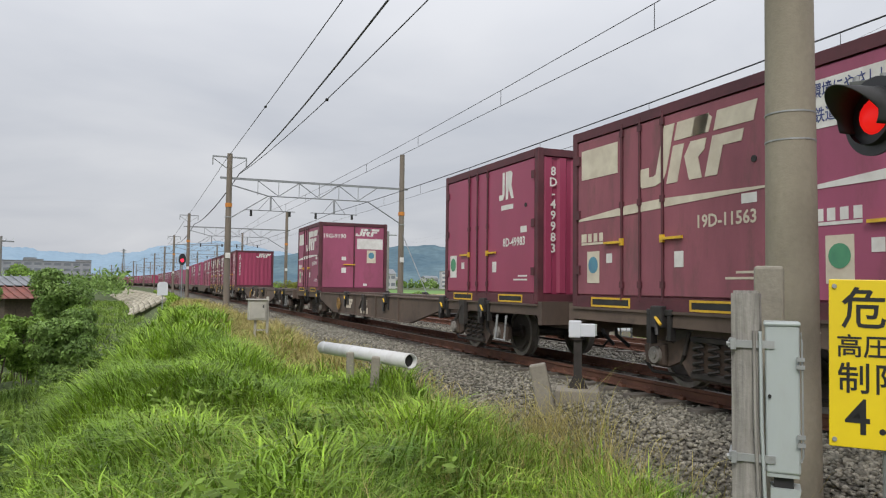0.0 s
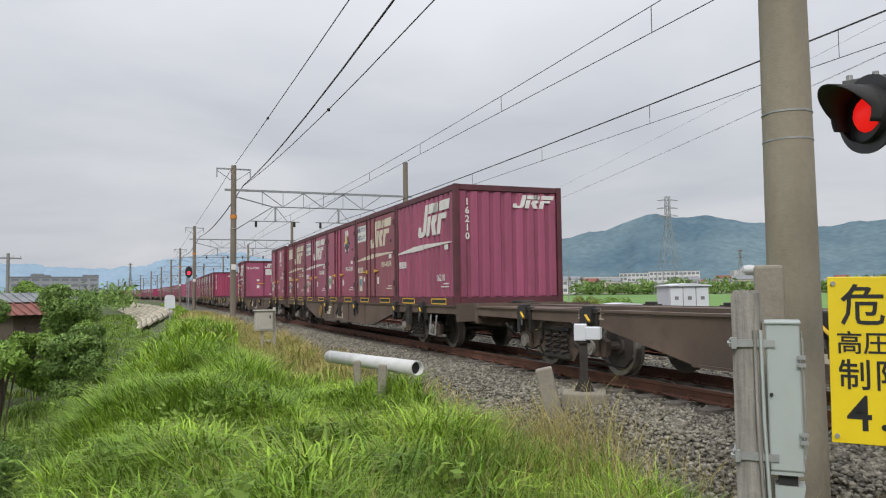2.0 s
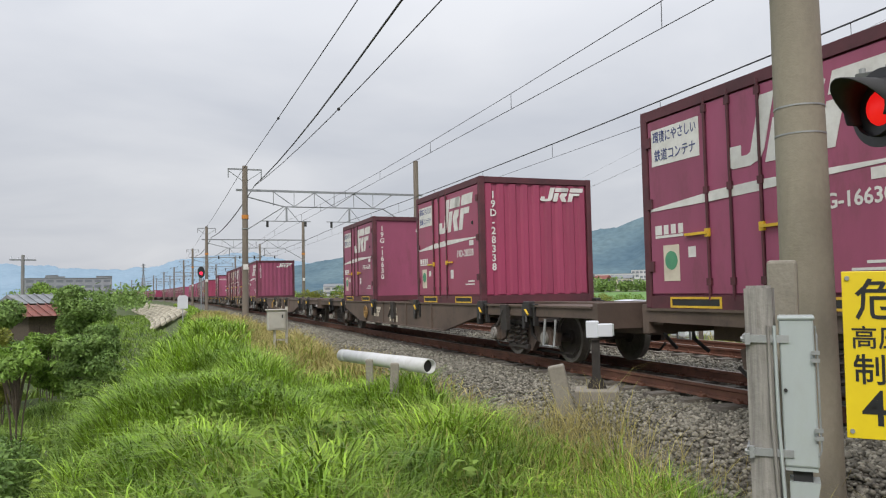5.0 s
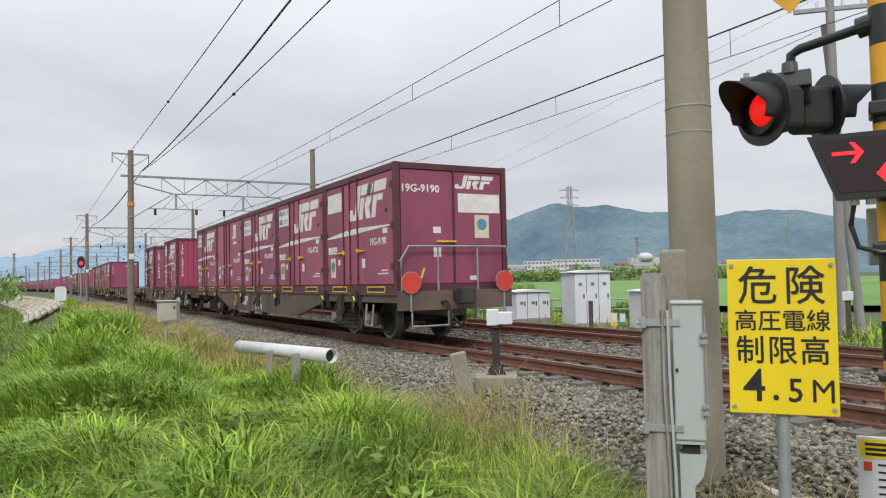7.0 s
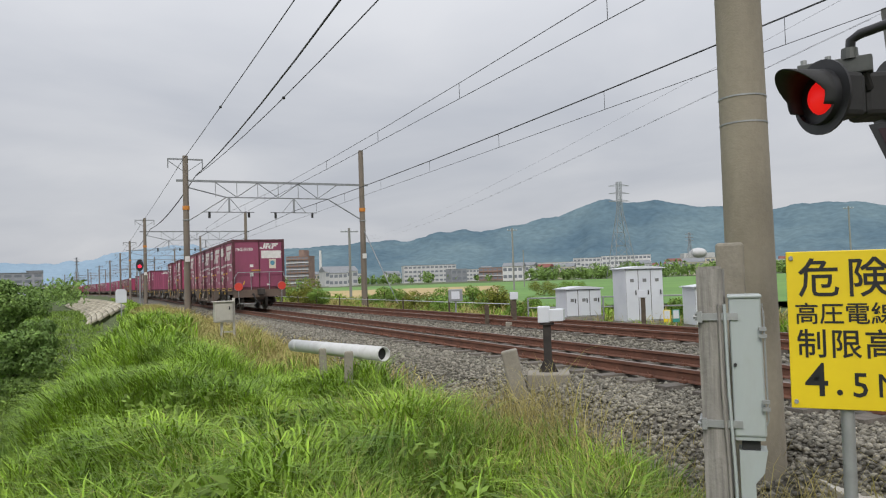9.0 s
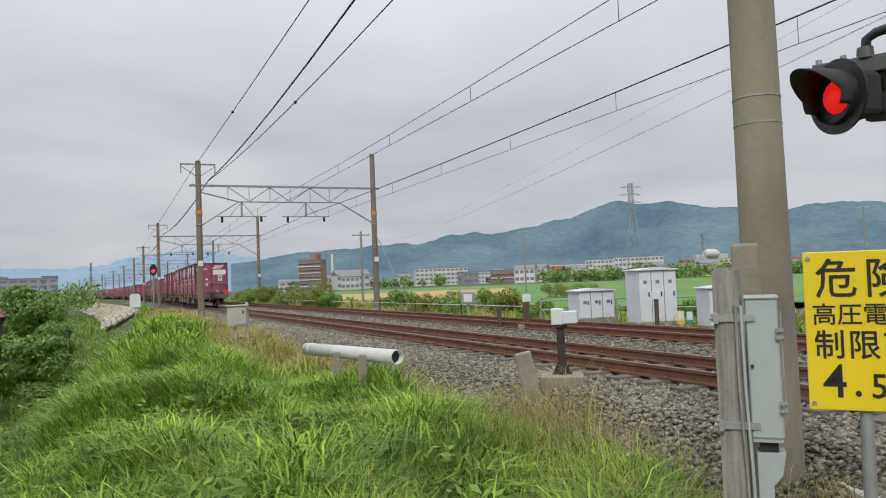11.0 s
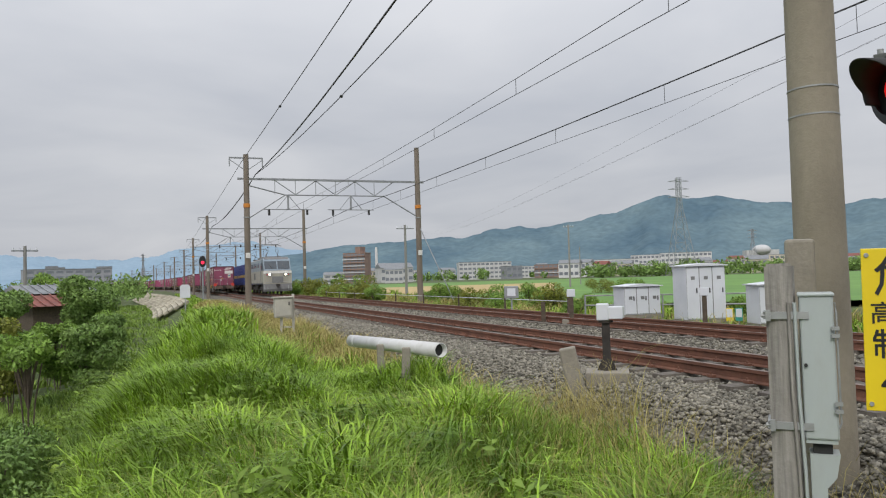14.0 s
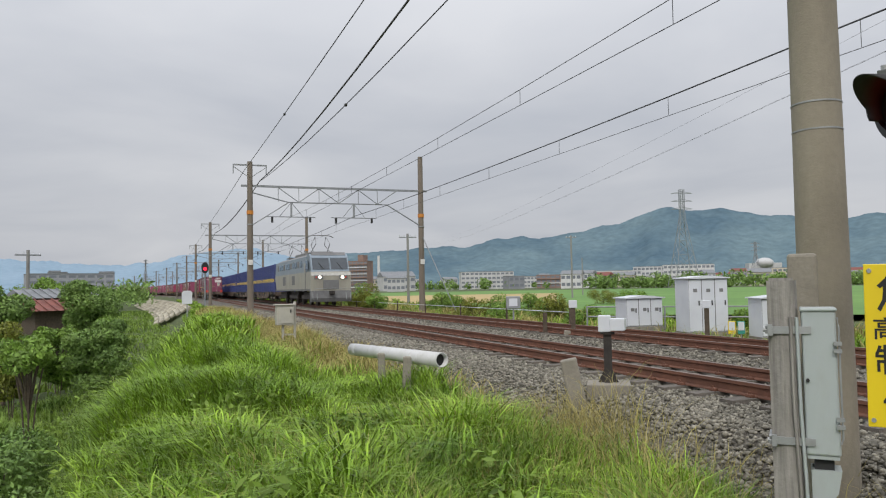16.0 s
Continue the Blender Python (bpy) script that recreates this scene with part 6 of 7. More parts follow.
def pylon(deg, dist, h, w, r):
    x, y = far(deg, dist)
    t = thing("pylon", pose(x, y, -1.2, 0, 0, deg + 20), "grey lattice power pylon with six arms", "pylon")
    levels = [0, 0.18, 0.34, 0.48, 0.6, 0.7, 0.78, 0.86, 0.93, 1.0]

    def half(f):
        return w * (1 - f / 0.72) * 0.5 + 0.9 if f < 0.72 else 0.9
    for sx, sy in ((-1, -1), (1, -1), (1, 1), (-1, 1)):
        part("leg", B().tube([(sx * half(f), sy * half(f), f * h) for f in levels], r, 5), BEAM, t)
    for a, b in zip(levels, levels[1:]):
        ha, hb = half(a), half(b)
        br = B()
        for s in (-1, 1):
            br.tube([(-ha, s * ha, a * h), (hb, s * hb, b * h)], r * 0.55, 4).tube([(ha, s * ha, a * h), (-hb, s * hb, b * h)], r * 0.55, 4)
            br.tube([(s * ha, -ha, a * h), (s * hb, hb, b * h)], r * 0.55, 4).tube([(-hb, s * hb, b * h), (hb, s * hb, b * h)], r * 0.55, 4)
        part("bracing", br, BEAM, t)
    for f in (0.80, 0.88, 0.96):
        part("arm", B().tube([(-4.6, 0, f * h), (0, 0, f * h + 0.9), (4.6, 0, f * h)], r * 0.8, 5).tube([(-4.6, 0, f * h), (4.6, 0, f * h)], r * 0.8, 5), BEAM, t)
    return t


pylon(-15.41, 330, 42.3, 9.0, 0.14)
pylon(-20.33, 780, 41.0, 9.0, 0.2)
pylon(24.80, 1500, 63.9, 9.0, 0.35)


def utility_pole(deg, dist, h, arms, label, r=0.15, lean=0.0):
    x, y = far(deg, dist)
    base = min(ground_at(x, y), -0.3)
    t = thing("utility_pole", pose(x, y, 0, 0, lean, deg + 15), label, "utility pole", "utility poles of the place")
    part("shaft", B().cyl((0, 0, base - 0.3), (0, 0, h), r, r * 0.75, 12), POLE_GREY, t, smooth=True)
    for i in range(arms):
        z = h - 0.35 - 0.65 * i
        part("crossarm", B().box(-0.85, 0.85, -0.05, 0.05, z - 0.05, z + 0.05), BEAM, t)
        for u in (-0.75, -0.3, 0.3, 0.75):
            part("insulator", B().cyl((u, 0, z + 0.05), (u, 0, z + 0.22), 0.05, 0.04, 8), WHITEBOX, t)
    return t


utility_pole(5.47, 70, 6.3, 1, "slim concrete utility pole beyond the tracks", 0.14)
utility_pole(-7.20, 120, 9.1, 1, "slim concrete utility pole in the field", 0.16)
utility_pole(-7.99, 150, 6.5, 0, "floodlight pole by a field", 0.12)
utility_pole(-30.81, 150, 11.8, 1, "concrete utility pole in the field", 0.17)
utility_pole(32.26, 60, 4.3, 1, "concrete utility pole by the sheds", 0.14)
utility_pole(-34.17, 21, 9.5, 3, "concrete power pole with insulators beyond the tracks", 0.13)
utility_pole(-35.15, 21.5, 7.6, 0, "leaning stay pole beside a power pole", 0.12, -4.0)
p0, p1 = on_line(MAST_S[1], MAST_R), on_line(MAST_S[1] - 3.0, MAST_R + 1.2)
solid("mast_stay", B().tube([(p0.x, p0.y, 4.5), (p1.x, p1.y, -0.6)], 0.03, 6), BEAM, "steel stay of a mast", "stay wire")
for dz, o in ((8.3, 0.0), (7.7, 0.6), (7.2, -0.5)):
    a, b2 = far(-34.17, 21), far(4.42, 330)
    pts = []
    for i in range(25):
        t = i / 24
        pts.append((a[0] + (b2[0] - a[0]) * t + o, a[1] + (b2[1] - a[1]) * t, dz + 14 * t - 10 * t * (1 - t)))
    solid("power_line", B().tube(pts, 0.0045, 4), WIRE, "thin power line over the fields", "wire", "power lines over the fields")


# ---- sheds, trees and bushes on the low land
def shed(px, dist, w, d, h, rise, roof, label):
    x, y = far(px, dist)
    t = thing("shed", pose(x, y, -3.7, 0, 0, px + 18), label, "shed", "sheds beside the bank")
    part("wall", B().box(-w / 2, w / 2, 0, d, -0.5, h), BARK, t)
    part("roof", B().prism([(-0.6, h - 0.1), (d + 0.6, h - 0.1), (d / 2, h + rise)], "x", -w / 2 - 0.5, w / 2 + 0.5), roof, t, "sheet-metal roof")
    for i in range(8):
        u = -w / 2 + w * i / 7
        part("roof_batten", B().prism([(-0.62, h - 0.08), (d / 2, h + rise + 0.04), (d / 2, h + rise + 0.08), (-0.62, h - 0.04)], "x", u - 0.03, u + 0.03), roof, t)
    part("shed_door", B().box(-1, 0.6, -0.05, 0, -0.4, h - 0.6), BARK, t)
    part("shed_window", B().box(1.2, 2.4, -0.04, 0, 0.9, 1.8), GLASS_D, t)


shed(29.9, 43, 3.0, 3.4, 4.1, 0.45, ROOF_R, "old shed with a rusty red sheet roof")
shed(30.2, 48, 3.2, 3.4, 4.72, 0.42, ROOF_G, "old shed with a grey sheet roof")
building(29.54, 420, 40, 14, 14, FACADE_G, 5, 9, "grey apartment block behind the trees", turn=10, base=-3)


def leaves(rng, centres, radii, count, size):
    """Small bent leaf clumps scattered in lobes; two triangles each."""
    k = rng.integers(0, len(centres), count)
    d = rng.normal(0, 1, (count, 3))
    d /= np.linalg.norm(d, axis=1)[:, None]
    r = radii[k][:, None] * (0.55 + 0.5 * rng.random((count, 1)) ** 0.5)
    c = centres[k] + d * r * np.array([1, 1, 0.85])
    u = rng.normal(0, 1, (count, 3))
    u /= np.linalg.norm(u, axis=1)[:, None]
    w = np.cross(u, d)
    w /= np.linalg.norm(w, axis=1)[:, None] + 1e-6
    s = size * (0.6 + 0.8 * rng.random((count, 1)))
    v = np.stack([c - u * s, c + w * s * 0.42 + d * s * 0.15, c + u * s, c - w * s * 0.42 + d * s * 0.15], 1).reshape(-1, 3)
    i = np.arange(count)[:, None] * 4
    return v, i + np.array([[0, 1, 2, 3]])


def tree(name, deg, dist, top, base, spread, count, size, material, seed, label, lobes=9, stems=1):
    x, y = far(deg, dist)
    rng = np.random.default_rng(seed)
    t = thing(name, pose(x, y, base), label, "bush" if name == "bush" else "tree", "trees and bushes beside the bank")
    h = top - base
    cs, rs = [], []
    for i in range(lobes):
        f = rng.uniform(0.3, 0.72) if stems == 1 else rng.uniform(0.12, 0.7) if stems < 5 else rng.uniform(0.62, 0.8)
        ang = rng.uniform(0, 2 * math.pi)
        rad = spread * rng.uniform(0.1, 0.62) * (1.15 - abs(f - 0.55))
        cs.append((math.cos(ang) * rad, math.sin(ang) * rad, f * h))
        rs.append(spread * rng.uniform(0.28, 0.46))
    cs, rs = np.array(cs), np.minimum(np.array(rs), h * 0.33)
    for i in range(stems):
        a = 2 * math.pi * i / max(1, stems)
        bx, by = (0.25 * spread * math.cos(a), 0.25 * spread * math.sin(a)) if stems > 1 else (0, 0)
        trunk = part("trunk", B().tube([(bx * 0.2, by * 0.2, -0.4), (bx * 0.7, by * 0.7, h * 0.3), (bx * 1.4, by * 1.4, h * 0.62)], 0.035 * h ** 0.8 * (0.2 if stems > 1 else 0.8), 7), BARK, t)
    for c in cs[:6]:
        part("limb", B().tube([(0, 0, h * 0.25), tuple(c * np.array([0.5, 0.5, 0.75])), tuple(c)], 0.012 * h, 5), BARK, t)
    v, f = leaves(rng, cs, rs, count, size)
    crown = new("crown", arrays("crown", v, f, material))
    crown.parent = t
    tagged(crown, kind="stuff")
    return t


tree("tree", 28.6, 34, 2.65, -1.9, 1.45, 12000, 0.075, LEAF_DK, 1, "dense dark green bushy tree", 12)
tree("tree", 30.68, 75, 3.5, -1.9, 2.6, 6000, 0.15, LEAF, 2, "slim pale green tree", 9)
tree("tree", 33.7, 26, 2.5, -1.9, 1.2, 9000, 0.07, LEAF_DK, 3, "dark green tree at the foot of the bank", 10)
tree("bush", 32.2, 17, 0.55, -1.8, 0.8, 2200, 0.055, LEAF, 4, "loose green shrub on thin bare stems", 7, 6)
tree("bush", 28.6, 24, 0.85, -1.8, 1.0, 9000, 0.06, LEAF_DK, 5, "broad green shrub below the bank", 13, 3)
tree("bush", 27.0, 28, 0.80, -1.8, 0.85, 7000, 0.065, LEAF_DK, 6, "green shrub below the bank", 10, 3)
tree("bush", 33.2, 23, 1.0, -1.8, 0.75, 5000, 0.055, LEAF_Y, 7, "yellow-green shrub below the bank", 9, 3)
tree("bush", 30.4, 26, 0.72, -1.8, 0.95, 8000, 0.06, LEAF, 8, "broad green shrub below the bank", 12, 3)
tree("bush", 31.0, 29, 0.62, -1.8, 1.25, 9000, 0.065, LEAF_DK, 15, "broad green shrub below the bank", 13, 3)
tree("bush", 27.9, 33, 0.75, -1.8, 1.1, 7000, 0.07, LEAF, 9, "green shrub below the bank", 10, 3)
tree("bush", 33.8, 10.5, -0.30, -1.9, 1.0, 9000, 0.036, LEAF_DK, 13, "dark green shrub low on the slope", 12, 3)
tree("bush", 31.8, 8.6, -0.72, -1.8, 0.8, 7000, 0.03, LEAF_DK, 14, "dark green shrub low on the slope", 12, 3)
for k, (px, dist, ty, sp) in enumerate(((545, 52, 492, 1.0), (560, 48, 500, 0.9), (682, 44, 487, 1.1), (735, 40, 505, 1.4), (770, 38, 500, 1.3), (835, 40, 497, 1.4), (880, 36, 494, 1.4), (860, 37, 508, 1.3), (915, 30, 516, 1.0), (700, 46, 508, 1.4), (655, 52, 507, 1.5), (1010, 60, 494, 1.5), (960, 80, 492, 2.0), (1190, 26, 520, 0.8))):
    deg = math.degrees(math.atan((784 - px) / 1300)) - 1.87
    top = 1.19 + (492.5 + 0.0293 * (784 - px) - ty) / 1300 * dist
    tree("bush", deg, dist, top, -1.0, sp, 3500, 0.06, LEAF if k % 3 else LEAF_Y, 30 + k, "leafy green shrub beyond the far track", 7, 3)
for k in range(9):
    p = on_line(58 + 4.6 * k, SPACING + 4.0 + 0.5 * math.sin(k))
    deg, dist = math.degrees(math.atan2(-p.x, p.y)), math.hypot(p.x, p.y)
    tree("bush", deg, dist, 1.6 + 0.5 * math.sin(k * 2.1), -0.9, 1.9, 3500, 0.08, LEAF if k % 2 else LEAF_Y, 60 + k, "tall reedy shrub beside the far track", 8, 3)


def tree_line(seed, d0, d1, px0, px1, n, h0, h1, size, material, label):
    """A far hedge of trees: one mesh of leaf clumps."""
    rng = np.random.default_rng(seed)
    cs, rs = [], []
    for i in range(n):
        px = rng.uniform(px0, px1)
        dist = rng.uniform(d0, d1)
        x, y = far(math.degrees(math.atan((784 - px) / 1300)) - 1.87, dist)
        h = rng.uniform(h0, h1)
        cs.append((x, y, -1.2 + h * 0.5))
        rs.append(h * 0.55)
    v, f = leaves(rng, np.array(cs), np.array(rs), n * 60, size)
    return tagged(new("far_trees", arrays("far_trees", v, f, material)), label, "trees", kind="stuff")


tree_line(1, 380, 480, 930, 1560, 150, 4, 9, 1.1, LEAF_DK, "dark green line of far trees behind the field")
tree_line(2, 560, 800, 470, 1560, 150, 4, 10, 1.3, LEAF_DK, "far trees between the houses")
tree_line(3, 120, 400, -120, 130, 150, 2.5, 5.5, 0.38, LEAF_DK, "far trees and scrub on the low land")


# ---- grass on the bank
def blades(name, s_rng, o_rng, count, h0, h1, width, material, label, seed, clump=0.0, lean=0.55, droop=0.5, cut=None):
    """Bent grass blades with roots on the ground: four corners wide at the root, a point at the tip."""
    rng = np.random.default_rng(seed)
    s, o = rng.uniform(*s_rng, count), rng.uniform(*o_rng, count)
    if clump:
        nc = max(12, int(count / 230))
        cs, co = rng.uniform(*s_rng, nc), rng.uniform(*o_rng, nc)
        k = rng.integers(0, nc, count)
        near = rng.random(count) < clump
        s = np.where(near, cs[k] + rng.normal(0, 0.16, count), s)
        o = np.where(near, co[k] + rng.normal(0, 0.16, count), o)
    keep = np.ones(count, bool) if cut is None else cut(s, o, rng.random(count))
    s, o = s[keep], o[keep]
    n = len(s)
    x, y = ASIDE.x * (FOOT + o) + AHEAD.x * s, ASIDE.y * (FOOT + o) + AHEAD.y * s
    z = land(s, o) - 0.02
    patch = 0.5 + 0.5 * np.sin(s * 1.3 + 2 * np.sin(o * 1.1)) * np.sin(o * 1.7 + 1.5 * np.sin(s * 0.7))
    h = (h0 + (h1 - h0) * rng.random(n) ** 1.3) * (0.45 + 0.95 * patch)
    ang = rng.uniform(0, 2 * math.pi, n)
    ln = lean * (0.3 + rng.random(n)) * h
    dx, dy = np.cos(ang), np.sin(ang)
    wa = ang + math.pi / 2 + rng.normal(0, 0.4, n)
    wx, wy = np.cos(wa) * width, np.sin(wa) * width
    wd = (0.6 + 0.8 * rng.random(n))
    rows = []
    for t, wt in ((0, 0.7), (0.35, 1.0), (0.7, 0.7)):
        off = ln * t ** 1.7
        zz = z + h * (t - droop * 0.35 * t ** 3)
        for sg in (-1, 1):
            rows.append(np.stack([x + dx * off + sg * wx * wt * wd, y + dy * off + sg * wy * wt * wd, zz], -1))
    rows.append(np.stack([x + dx * ln * 1.25, y + dy * ln * 1.25, z + h * (1 - droop * 0.45)], -1))
    v = np.stack(rows, 1).reshape(-1, 3)
    i = np.arange(n)[:, None, None] * 7
    f = (i + np.array([[[0, 1, 3], [0, 3, 2], [2, 3, 5], [2, 5, 4], [4, 5, 6]]])).reshape(-1, 3)
    me = arrays(name, v, f, material)
    return tagged(new(name, me), label, "grass", kind="stuff")


def keep_near(s, o, r):
    return np.hypot(s, o + 6.9) > 1.9


def keep_edge(s, o, r):
    """Thins out towards the ballast."""
    return (np.hypot(s, o + 6.9) > 1.7) & (r < ease(-o, 2.3, 3.8) + 0.06)


def keep_bank(s, o, r):
    """The bank's top: none on the lower slope, fewer towards the ballast."""
    return (np.hypot(s, o + 6.9) > 1.7) & (r < ease(-o, 2.3, 3.7) + 0.06) & (o > crest(s) - 1.3) & ~((s > 12.5) & (o > -4.9 + 0.4 * np.sin(s)) & (r * 7 % 1 < 0.72))


def keep_slope(s, o, r):
    return (np.hypot(s, o + 6.9) > 2.0) & (o < crest(s) - 0.5)


blades("grass", (1.0, 9.0), (-9.0, -3.0), 84000, 0.22, 0.62, 0.0048, GRASS, "fresh green long grass on the bank", 1, 0.65, cut=keep_bank)
blades("grass", (9.0, 22.0), (-9.0, -3.1), 80000, 0.26, 0.74, 0.0085, GRASS, "fresh green long grass on the bank", 2, 0.5, cut=keep_bank)
blades("grass", (22.0, 48.0), (-8.6, -2.9), 50000, 0.25, 0.65, 0.018, GRASS, "fresh green long grass on the bank", 3, 0.4, cut=keep_bank)
blades("grass", (48.0, 72.0), (-7.0, -2.8), 20000, 0.25, 0.6, 0.03, GRASS, "green grass along the line", 4, 0.3, cut=keep_bank)
blades("grass", (72.0, 150.0), (-4.6, -2.9), 12000, 0.15, 0.4, 0.04, GRASS, "green grass along the line", 14, 0.3)
blades("grass", (1.0, 26.0), (-14.0, -7.0), 60000, 0.18, 0.5, 0.010, GRASS_D, "deep green grass on the slope", 5, 0.5, cut=keep_slope)
blades("grass", (26.0, 140.0), (-30.0, -6.5), 70000, 0.2, 0.6, 0.03, GRASS_D, "deep green grass on the low land", 6, 0.4, cut=lambda s, o, r: (o < crest(s) - 0.5) & ((s < 74) | (o < crest(s) - 3.4)))
blades("grass", (1.0, 12.0), (-8.6, -3.2), 36000, 0.2, 0.6, 0.005, GRASS_D, "deep green grass among fresh grass", 16, 0.85, cut=keep_bank)
blades("grass", (12.0, 40.0), (-8.0, -4.2), 24000, 0.25, 0.65, 0.013, GRASS_D, "deep green grass among fresh grass", 17, 0.85, cut=keep_bank)
blades("tall_grass", (3.0, 16.0), (-8.4, -4.0), 20000, 0.5, 0.92, 0.0095, GRASS, "tall broad-bladed grass clumps", 7, 0.9, 0.7, 0.9, cut=keep_bank)
blades("tall_grass", (16.0, 40.0), (-7.6, -4.2), 22000, 0.6, 1.1, 0.018, GRASS, "tall reed-like grass on the crest", 15, 0.8, 0.5, 0.7, cut=lambda s, o, r: np.abs(o - crest(s) - 0.5) < 1.2)
blades("dry_grass", (0.8, 9.0), (-7.4, -2.3), 20000, 0.25, 0.72, 0.0028, GRASS_Y, "dry straw-coloured grass at the ballast edge", 8, 0.55, 0.7, 0.5, cut=lambda s, o, r: (np.hypot(s, o + 6.9) > 1.7) & (r < 0.3 + ease(-o, 2.2, 3.0) * (1 - ease(-o, 3.8, 6.0))))
blades("dry_grass", (9.0, 26.0), (-5.2, -2.5), 26000, 0.25, 0.6, 0.007, GRASS_Y, "dry straw-coloured grass at the ballast edge", 9, 0.5, 0.7, cut=lambda s, o, r: r < 0.15 + ease(s, 12, 17))
blades("dry_grass", (26.0, 62.0), (-4.6, -2.6), 26000, 0.25, 0.6, 0.015, GRASS_Y, "dry straw-coloured grass along the line", 10, 0.4, 0.7)
blades("dry_grass", (13.0, 30.0), (-4.9, -3.0), 15000, 0.45, 0.85, 0.008, GRASS_Y, "tall ochre grass along the line", 18, 0.5, 0.6)
blades("dry_grass", (30.0, 60.0), (-4.6, -2.9), 14000, 0.4, 0.8, 0.016, GRASS_Y, "tall ochre grass along the line", 19, 0.5, 0.6)
blades("grass", (8.0, 60.0), (SPACING + 2.9, SPACING + 13.0), 40000, 0.2, 0.6, 0.015, GRASS, "green weeds beyond the far track", 11, 0.5)
blades("dry_grass", (10.0, 90.0), (SPACING + 2.7, SPACING + 9.0), 20000, 0.25, 0.8, 0.014, GRASS_Y, "dry grass beyond the far track", 12, 0.6)
blades("grass", (60.0, 130.0), (SPACING + 2.9, SPACING + 16.0), 26000, 0.3, 0.9, 0.04, GRASS, "green weeds beyond the far track", 13, 0.4)


def weeds(seed, count, s_rng, o_rng, size, label):
    """Broad-leaved weeds: small rosettes of leaves among the grass."""
    rng = np.random.default_rng(seed)
    s, o = rng.uniform(*s_rng, count), rng.uniform(*o_rng, count)
    cs = np.stack([ASIDE.x * (FOOT + o) + AHEAD.x * s, ASIDE.y * (FOOT + o) + AHEAD.y * s, land(s, o) + rng.uniform(0.18, 0.42, count)], -1)
    v, f = leaves(rng, cs, np.full(count, 0.17), count * 34, size)
    return tagged(new("weeds", arrays("weeds", v, f, GRASS_D)), label, "weeds", kind="stuff")


weeds(21, 70, (2.5, 12.0), (-9.5, -4.2), 0.05, "broad-leaved green weeds in the grass")
weeds(22, 110, (12.0, 30.0), (-9.5, -4.0), 0.07, "broad-leaved green weeds in the grass")


# ---- ballast stones that lie loose on the bed
def stones(seed, count, s_rng, o_rng, r0, r1, label):
    rng = np.random.default_rng(seed)
    s, o = rng.uniform(*s_rng, count), rng.uniform(*o_rng, count)
    g = GAUGE / 2 + 0.034
    ok = np.ones(count, bool)
    for c in (0, SPACING):
        for sg in (-1, 1):
            ok &= np.abs(o - c - sg * g) > 0.09
    s, o = s[ok], o[ok]
    n = len(s)
    c = np.stack([ASIDE.x * (FOOT + o) + AHEAD.x * s, ASIDE.y * (FOOT + o) + AHEAD.y * s, land(s, o) + 0.04 + rng.uniform(-0.01, 0.02, n)], -1)
    base = np.array([(1, 0, 0), (-1, 0, 0), (0, 1, 0), (0, -1, 0), (0, 0, 1), (0, 0, -1), (.6, .6, .6), (-.6, -.6, .6), (.6, -.6, .55), (-.6, .6, .55)], float)
    tri = np.array([(6, 0, 2), (6, 2, 4), (6, 4, 0), (8, 3, 0), (8, 4, 3), (8, 0, 4), (9, 2, 1), (9, 4, 2), (9, 1, 4), (7, 1, 3), (7, 4, 1), (7, 3, 4), (0, 5, 2), (2, 5, 1), (1, 5, 3), (3, 5, 0)])
    a = rng.uniform(0, 2 * math.pi, n)
    sc = rng.uniform(r0, r1, (n, 1, 1)) * rng.uniform(0.6, 1.25, (n, 1, 3))
    p = base[None] * (1 + rng.uniform(-0.28, 0.28, (n, 10, 1))) * sc
    q = np.stack([p[..., 0] * np.cos(a)[:, None] - p[..., 1] * np.sin(a)[:, None], p[..., 0] * np.sin(a)[:, None] + p[..., 1] * np.cos(a)[:, None], p[..., 2] * 0.8 + p[..., 0] * 0.2], -1)
    v = (q + c[:, None]).reshape(-1, 3)
    f = (np.arange(n)[:, None, None] * 10 + tri[None]).reshape(-1, 3)
    return tagged(new("ballast_stones", arrays("ballast_stones", v, f, STONE)), label, "ballast", kind="stuff")


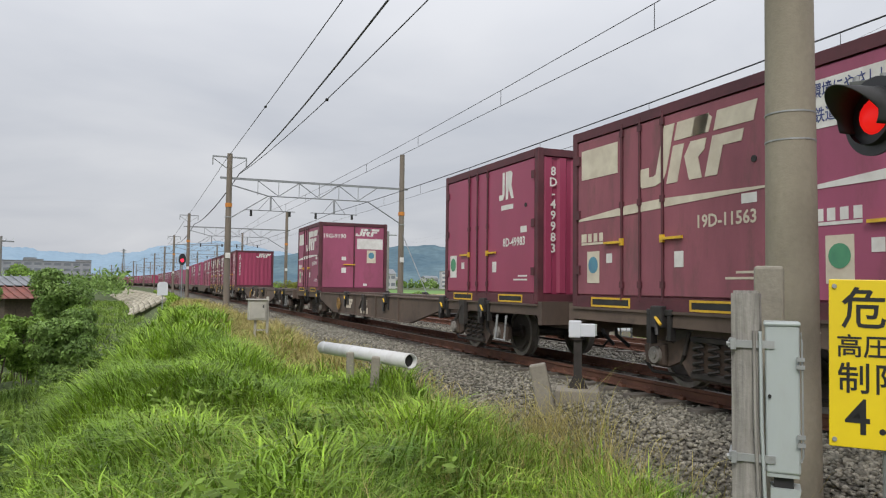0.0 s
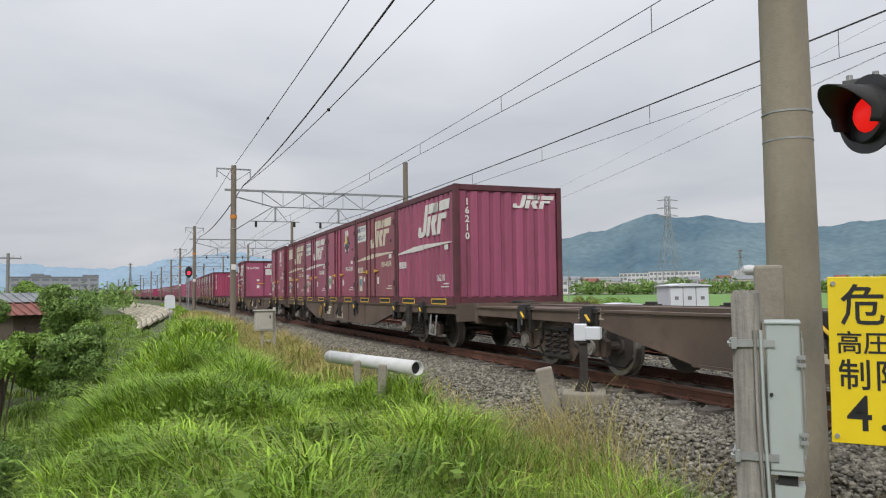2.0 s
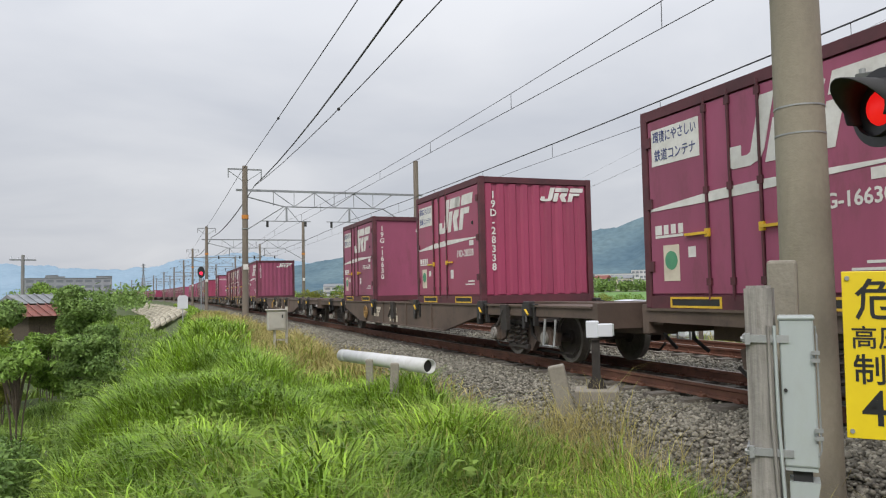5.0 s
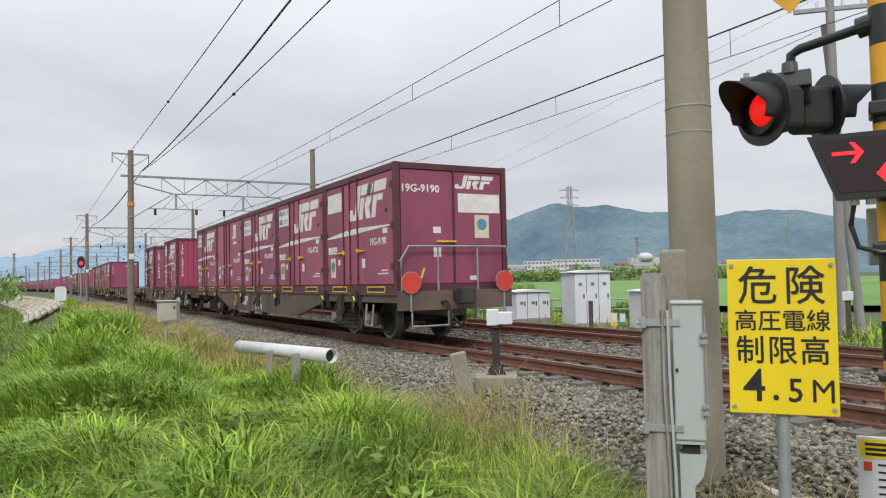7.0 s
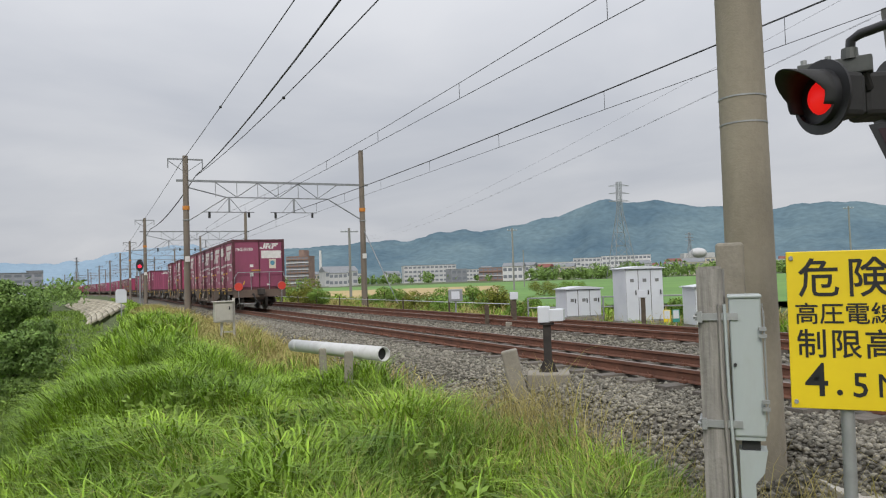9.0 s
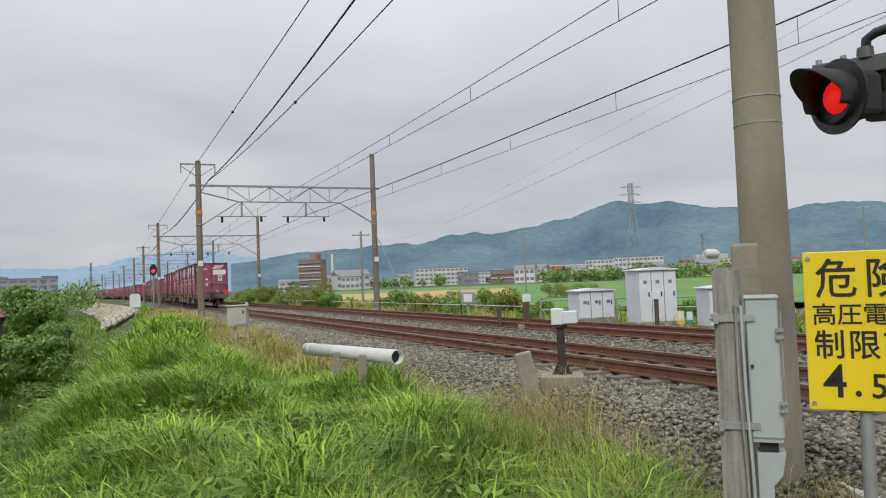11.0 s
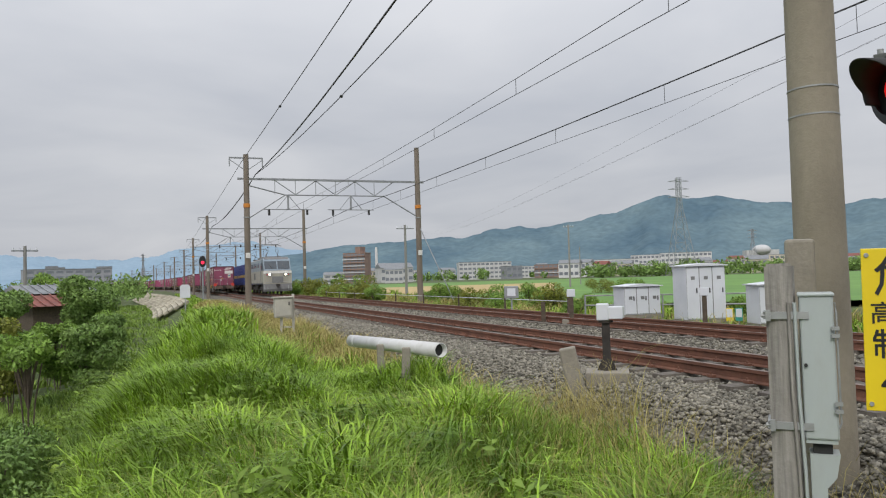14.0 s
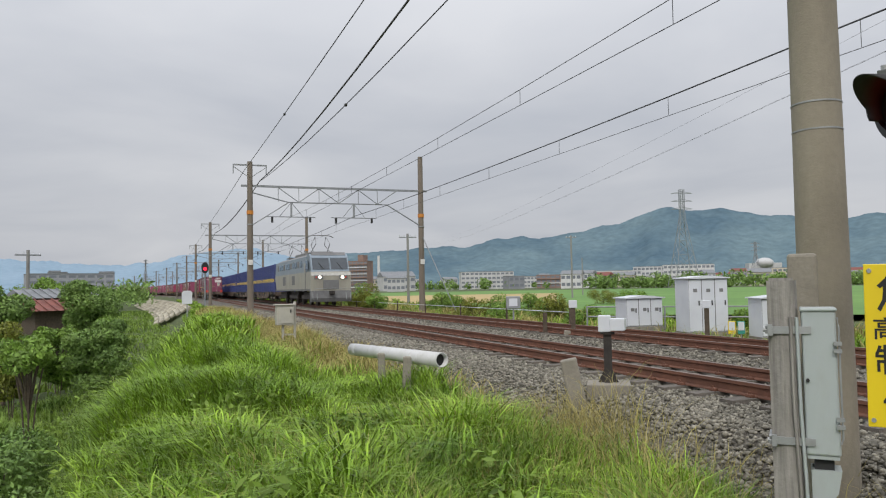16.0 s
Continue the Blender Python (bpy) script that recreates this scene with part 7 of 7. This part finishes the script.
stones(1, 24000, (-1.0, 12.0), (-3.3, -0.5), 0.018, 0.036, "loose grey crushed stones beside the rail")
stones(2, 20000, (12.0, 30.0), (-3.2, -0.5), 0.022, 0.042, "loose grey crushed stones beside the rail")
stones(3, 24000, (-1.0, 26.0), (-0.5, SPACING + 2.6), 0.022, 0.042, "loose grey crushed stones between the rails")
stones(4, 16000, (26.0, 60.0), (-3.1, SPACING + 2.6), 0.035, 0.06, "loose grey crushed stones on the bed")


# ---- sleepers with their rail clips, and the stone facing of the far bank
def sleepers():
    me = B().prism([(-0.12, -0.30), (0.12, -0.30), (0.10, -0.155), (-0.10, -0.155)], "y", -1.0, 1.0).mesh("sleeper", SLEEPER)
    clip = B()
    for y in (-GAUGE / 2 - 0.034, GAUGE / 2 + 0.034):
        for d in (-0.085, 0.085):
            clip.box(-0.05, 0.05, y + d - 0.03, y + d + 0.03, -0.155, -0.115, 0.008).cyl((0, y + d * 1.15, -0.13), (0, y + d * 1.15, -0.085), 0.014, 0.012, 8)
    cm = clip.mesh("rail_clips", RUST)
    for track in (0.0, SPACING):
        t = thing("track", Matrix.Identity(4), "row of concrete sleepers set in ballast", "railway track", "tracks of the line", "structure")
        for k in range(130):
            m = along(-6 + 0.6 * k, track)
            o = new("sleeper", me)
            o.parent, o.matrix_basis = t, m
            if k < 75:
                c = new("rail_clips", cm)
                c.parent, c.matrix_basis = o, Matrix.Identity(4)


def bank_facing():
    t = thing("stone_revetment", Matrix.Identity(4), "pale stone-block facing on the curved bank", "retaining wall", "", "structure")
    me = B().box(-0.5, 0.5, -0.12, 0.12, -0.5, 0.5, 0.05).mesh("stone", WALLSTONE)
    rnd = random.Random(2)
    rows, cols = 7, 42
    for j in range(rows):
        for i in range(cols):
            f = (j + 0.5) / rows
            s = 80 + 1.9 * (i + 0.5 * (j % 2)) * (1 + 0.012 * i)
            o = float(crest(np.array(s))) - 0.3 - 3.6 * f
            p = on_line(s, o)
            q = along(s, o)
            ob = new("stone", me)
            ob.parent = t
            ob.matrix_basis = pose(p.x, p.y, -0.5 - 1.7 * f) @ q.to_3x3().to_4x4() @ pose(0, 0, 0, 58, 0, 0) @ Matrix.Diagonal((1.72 * (1 + 0.012 * i) + rnd.uniform(-0.15, 0.05), 1 + rnd.uniform(-0.2, 0.6), 0.50, 1))


sleepers()
bank_facing()


motions()
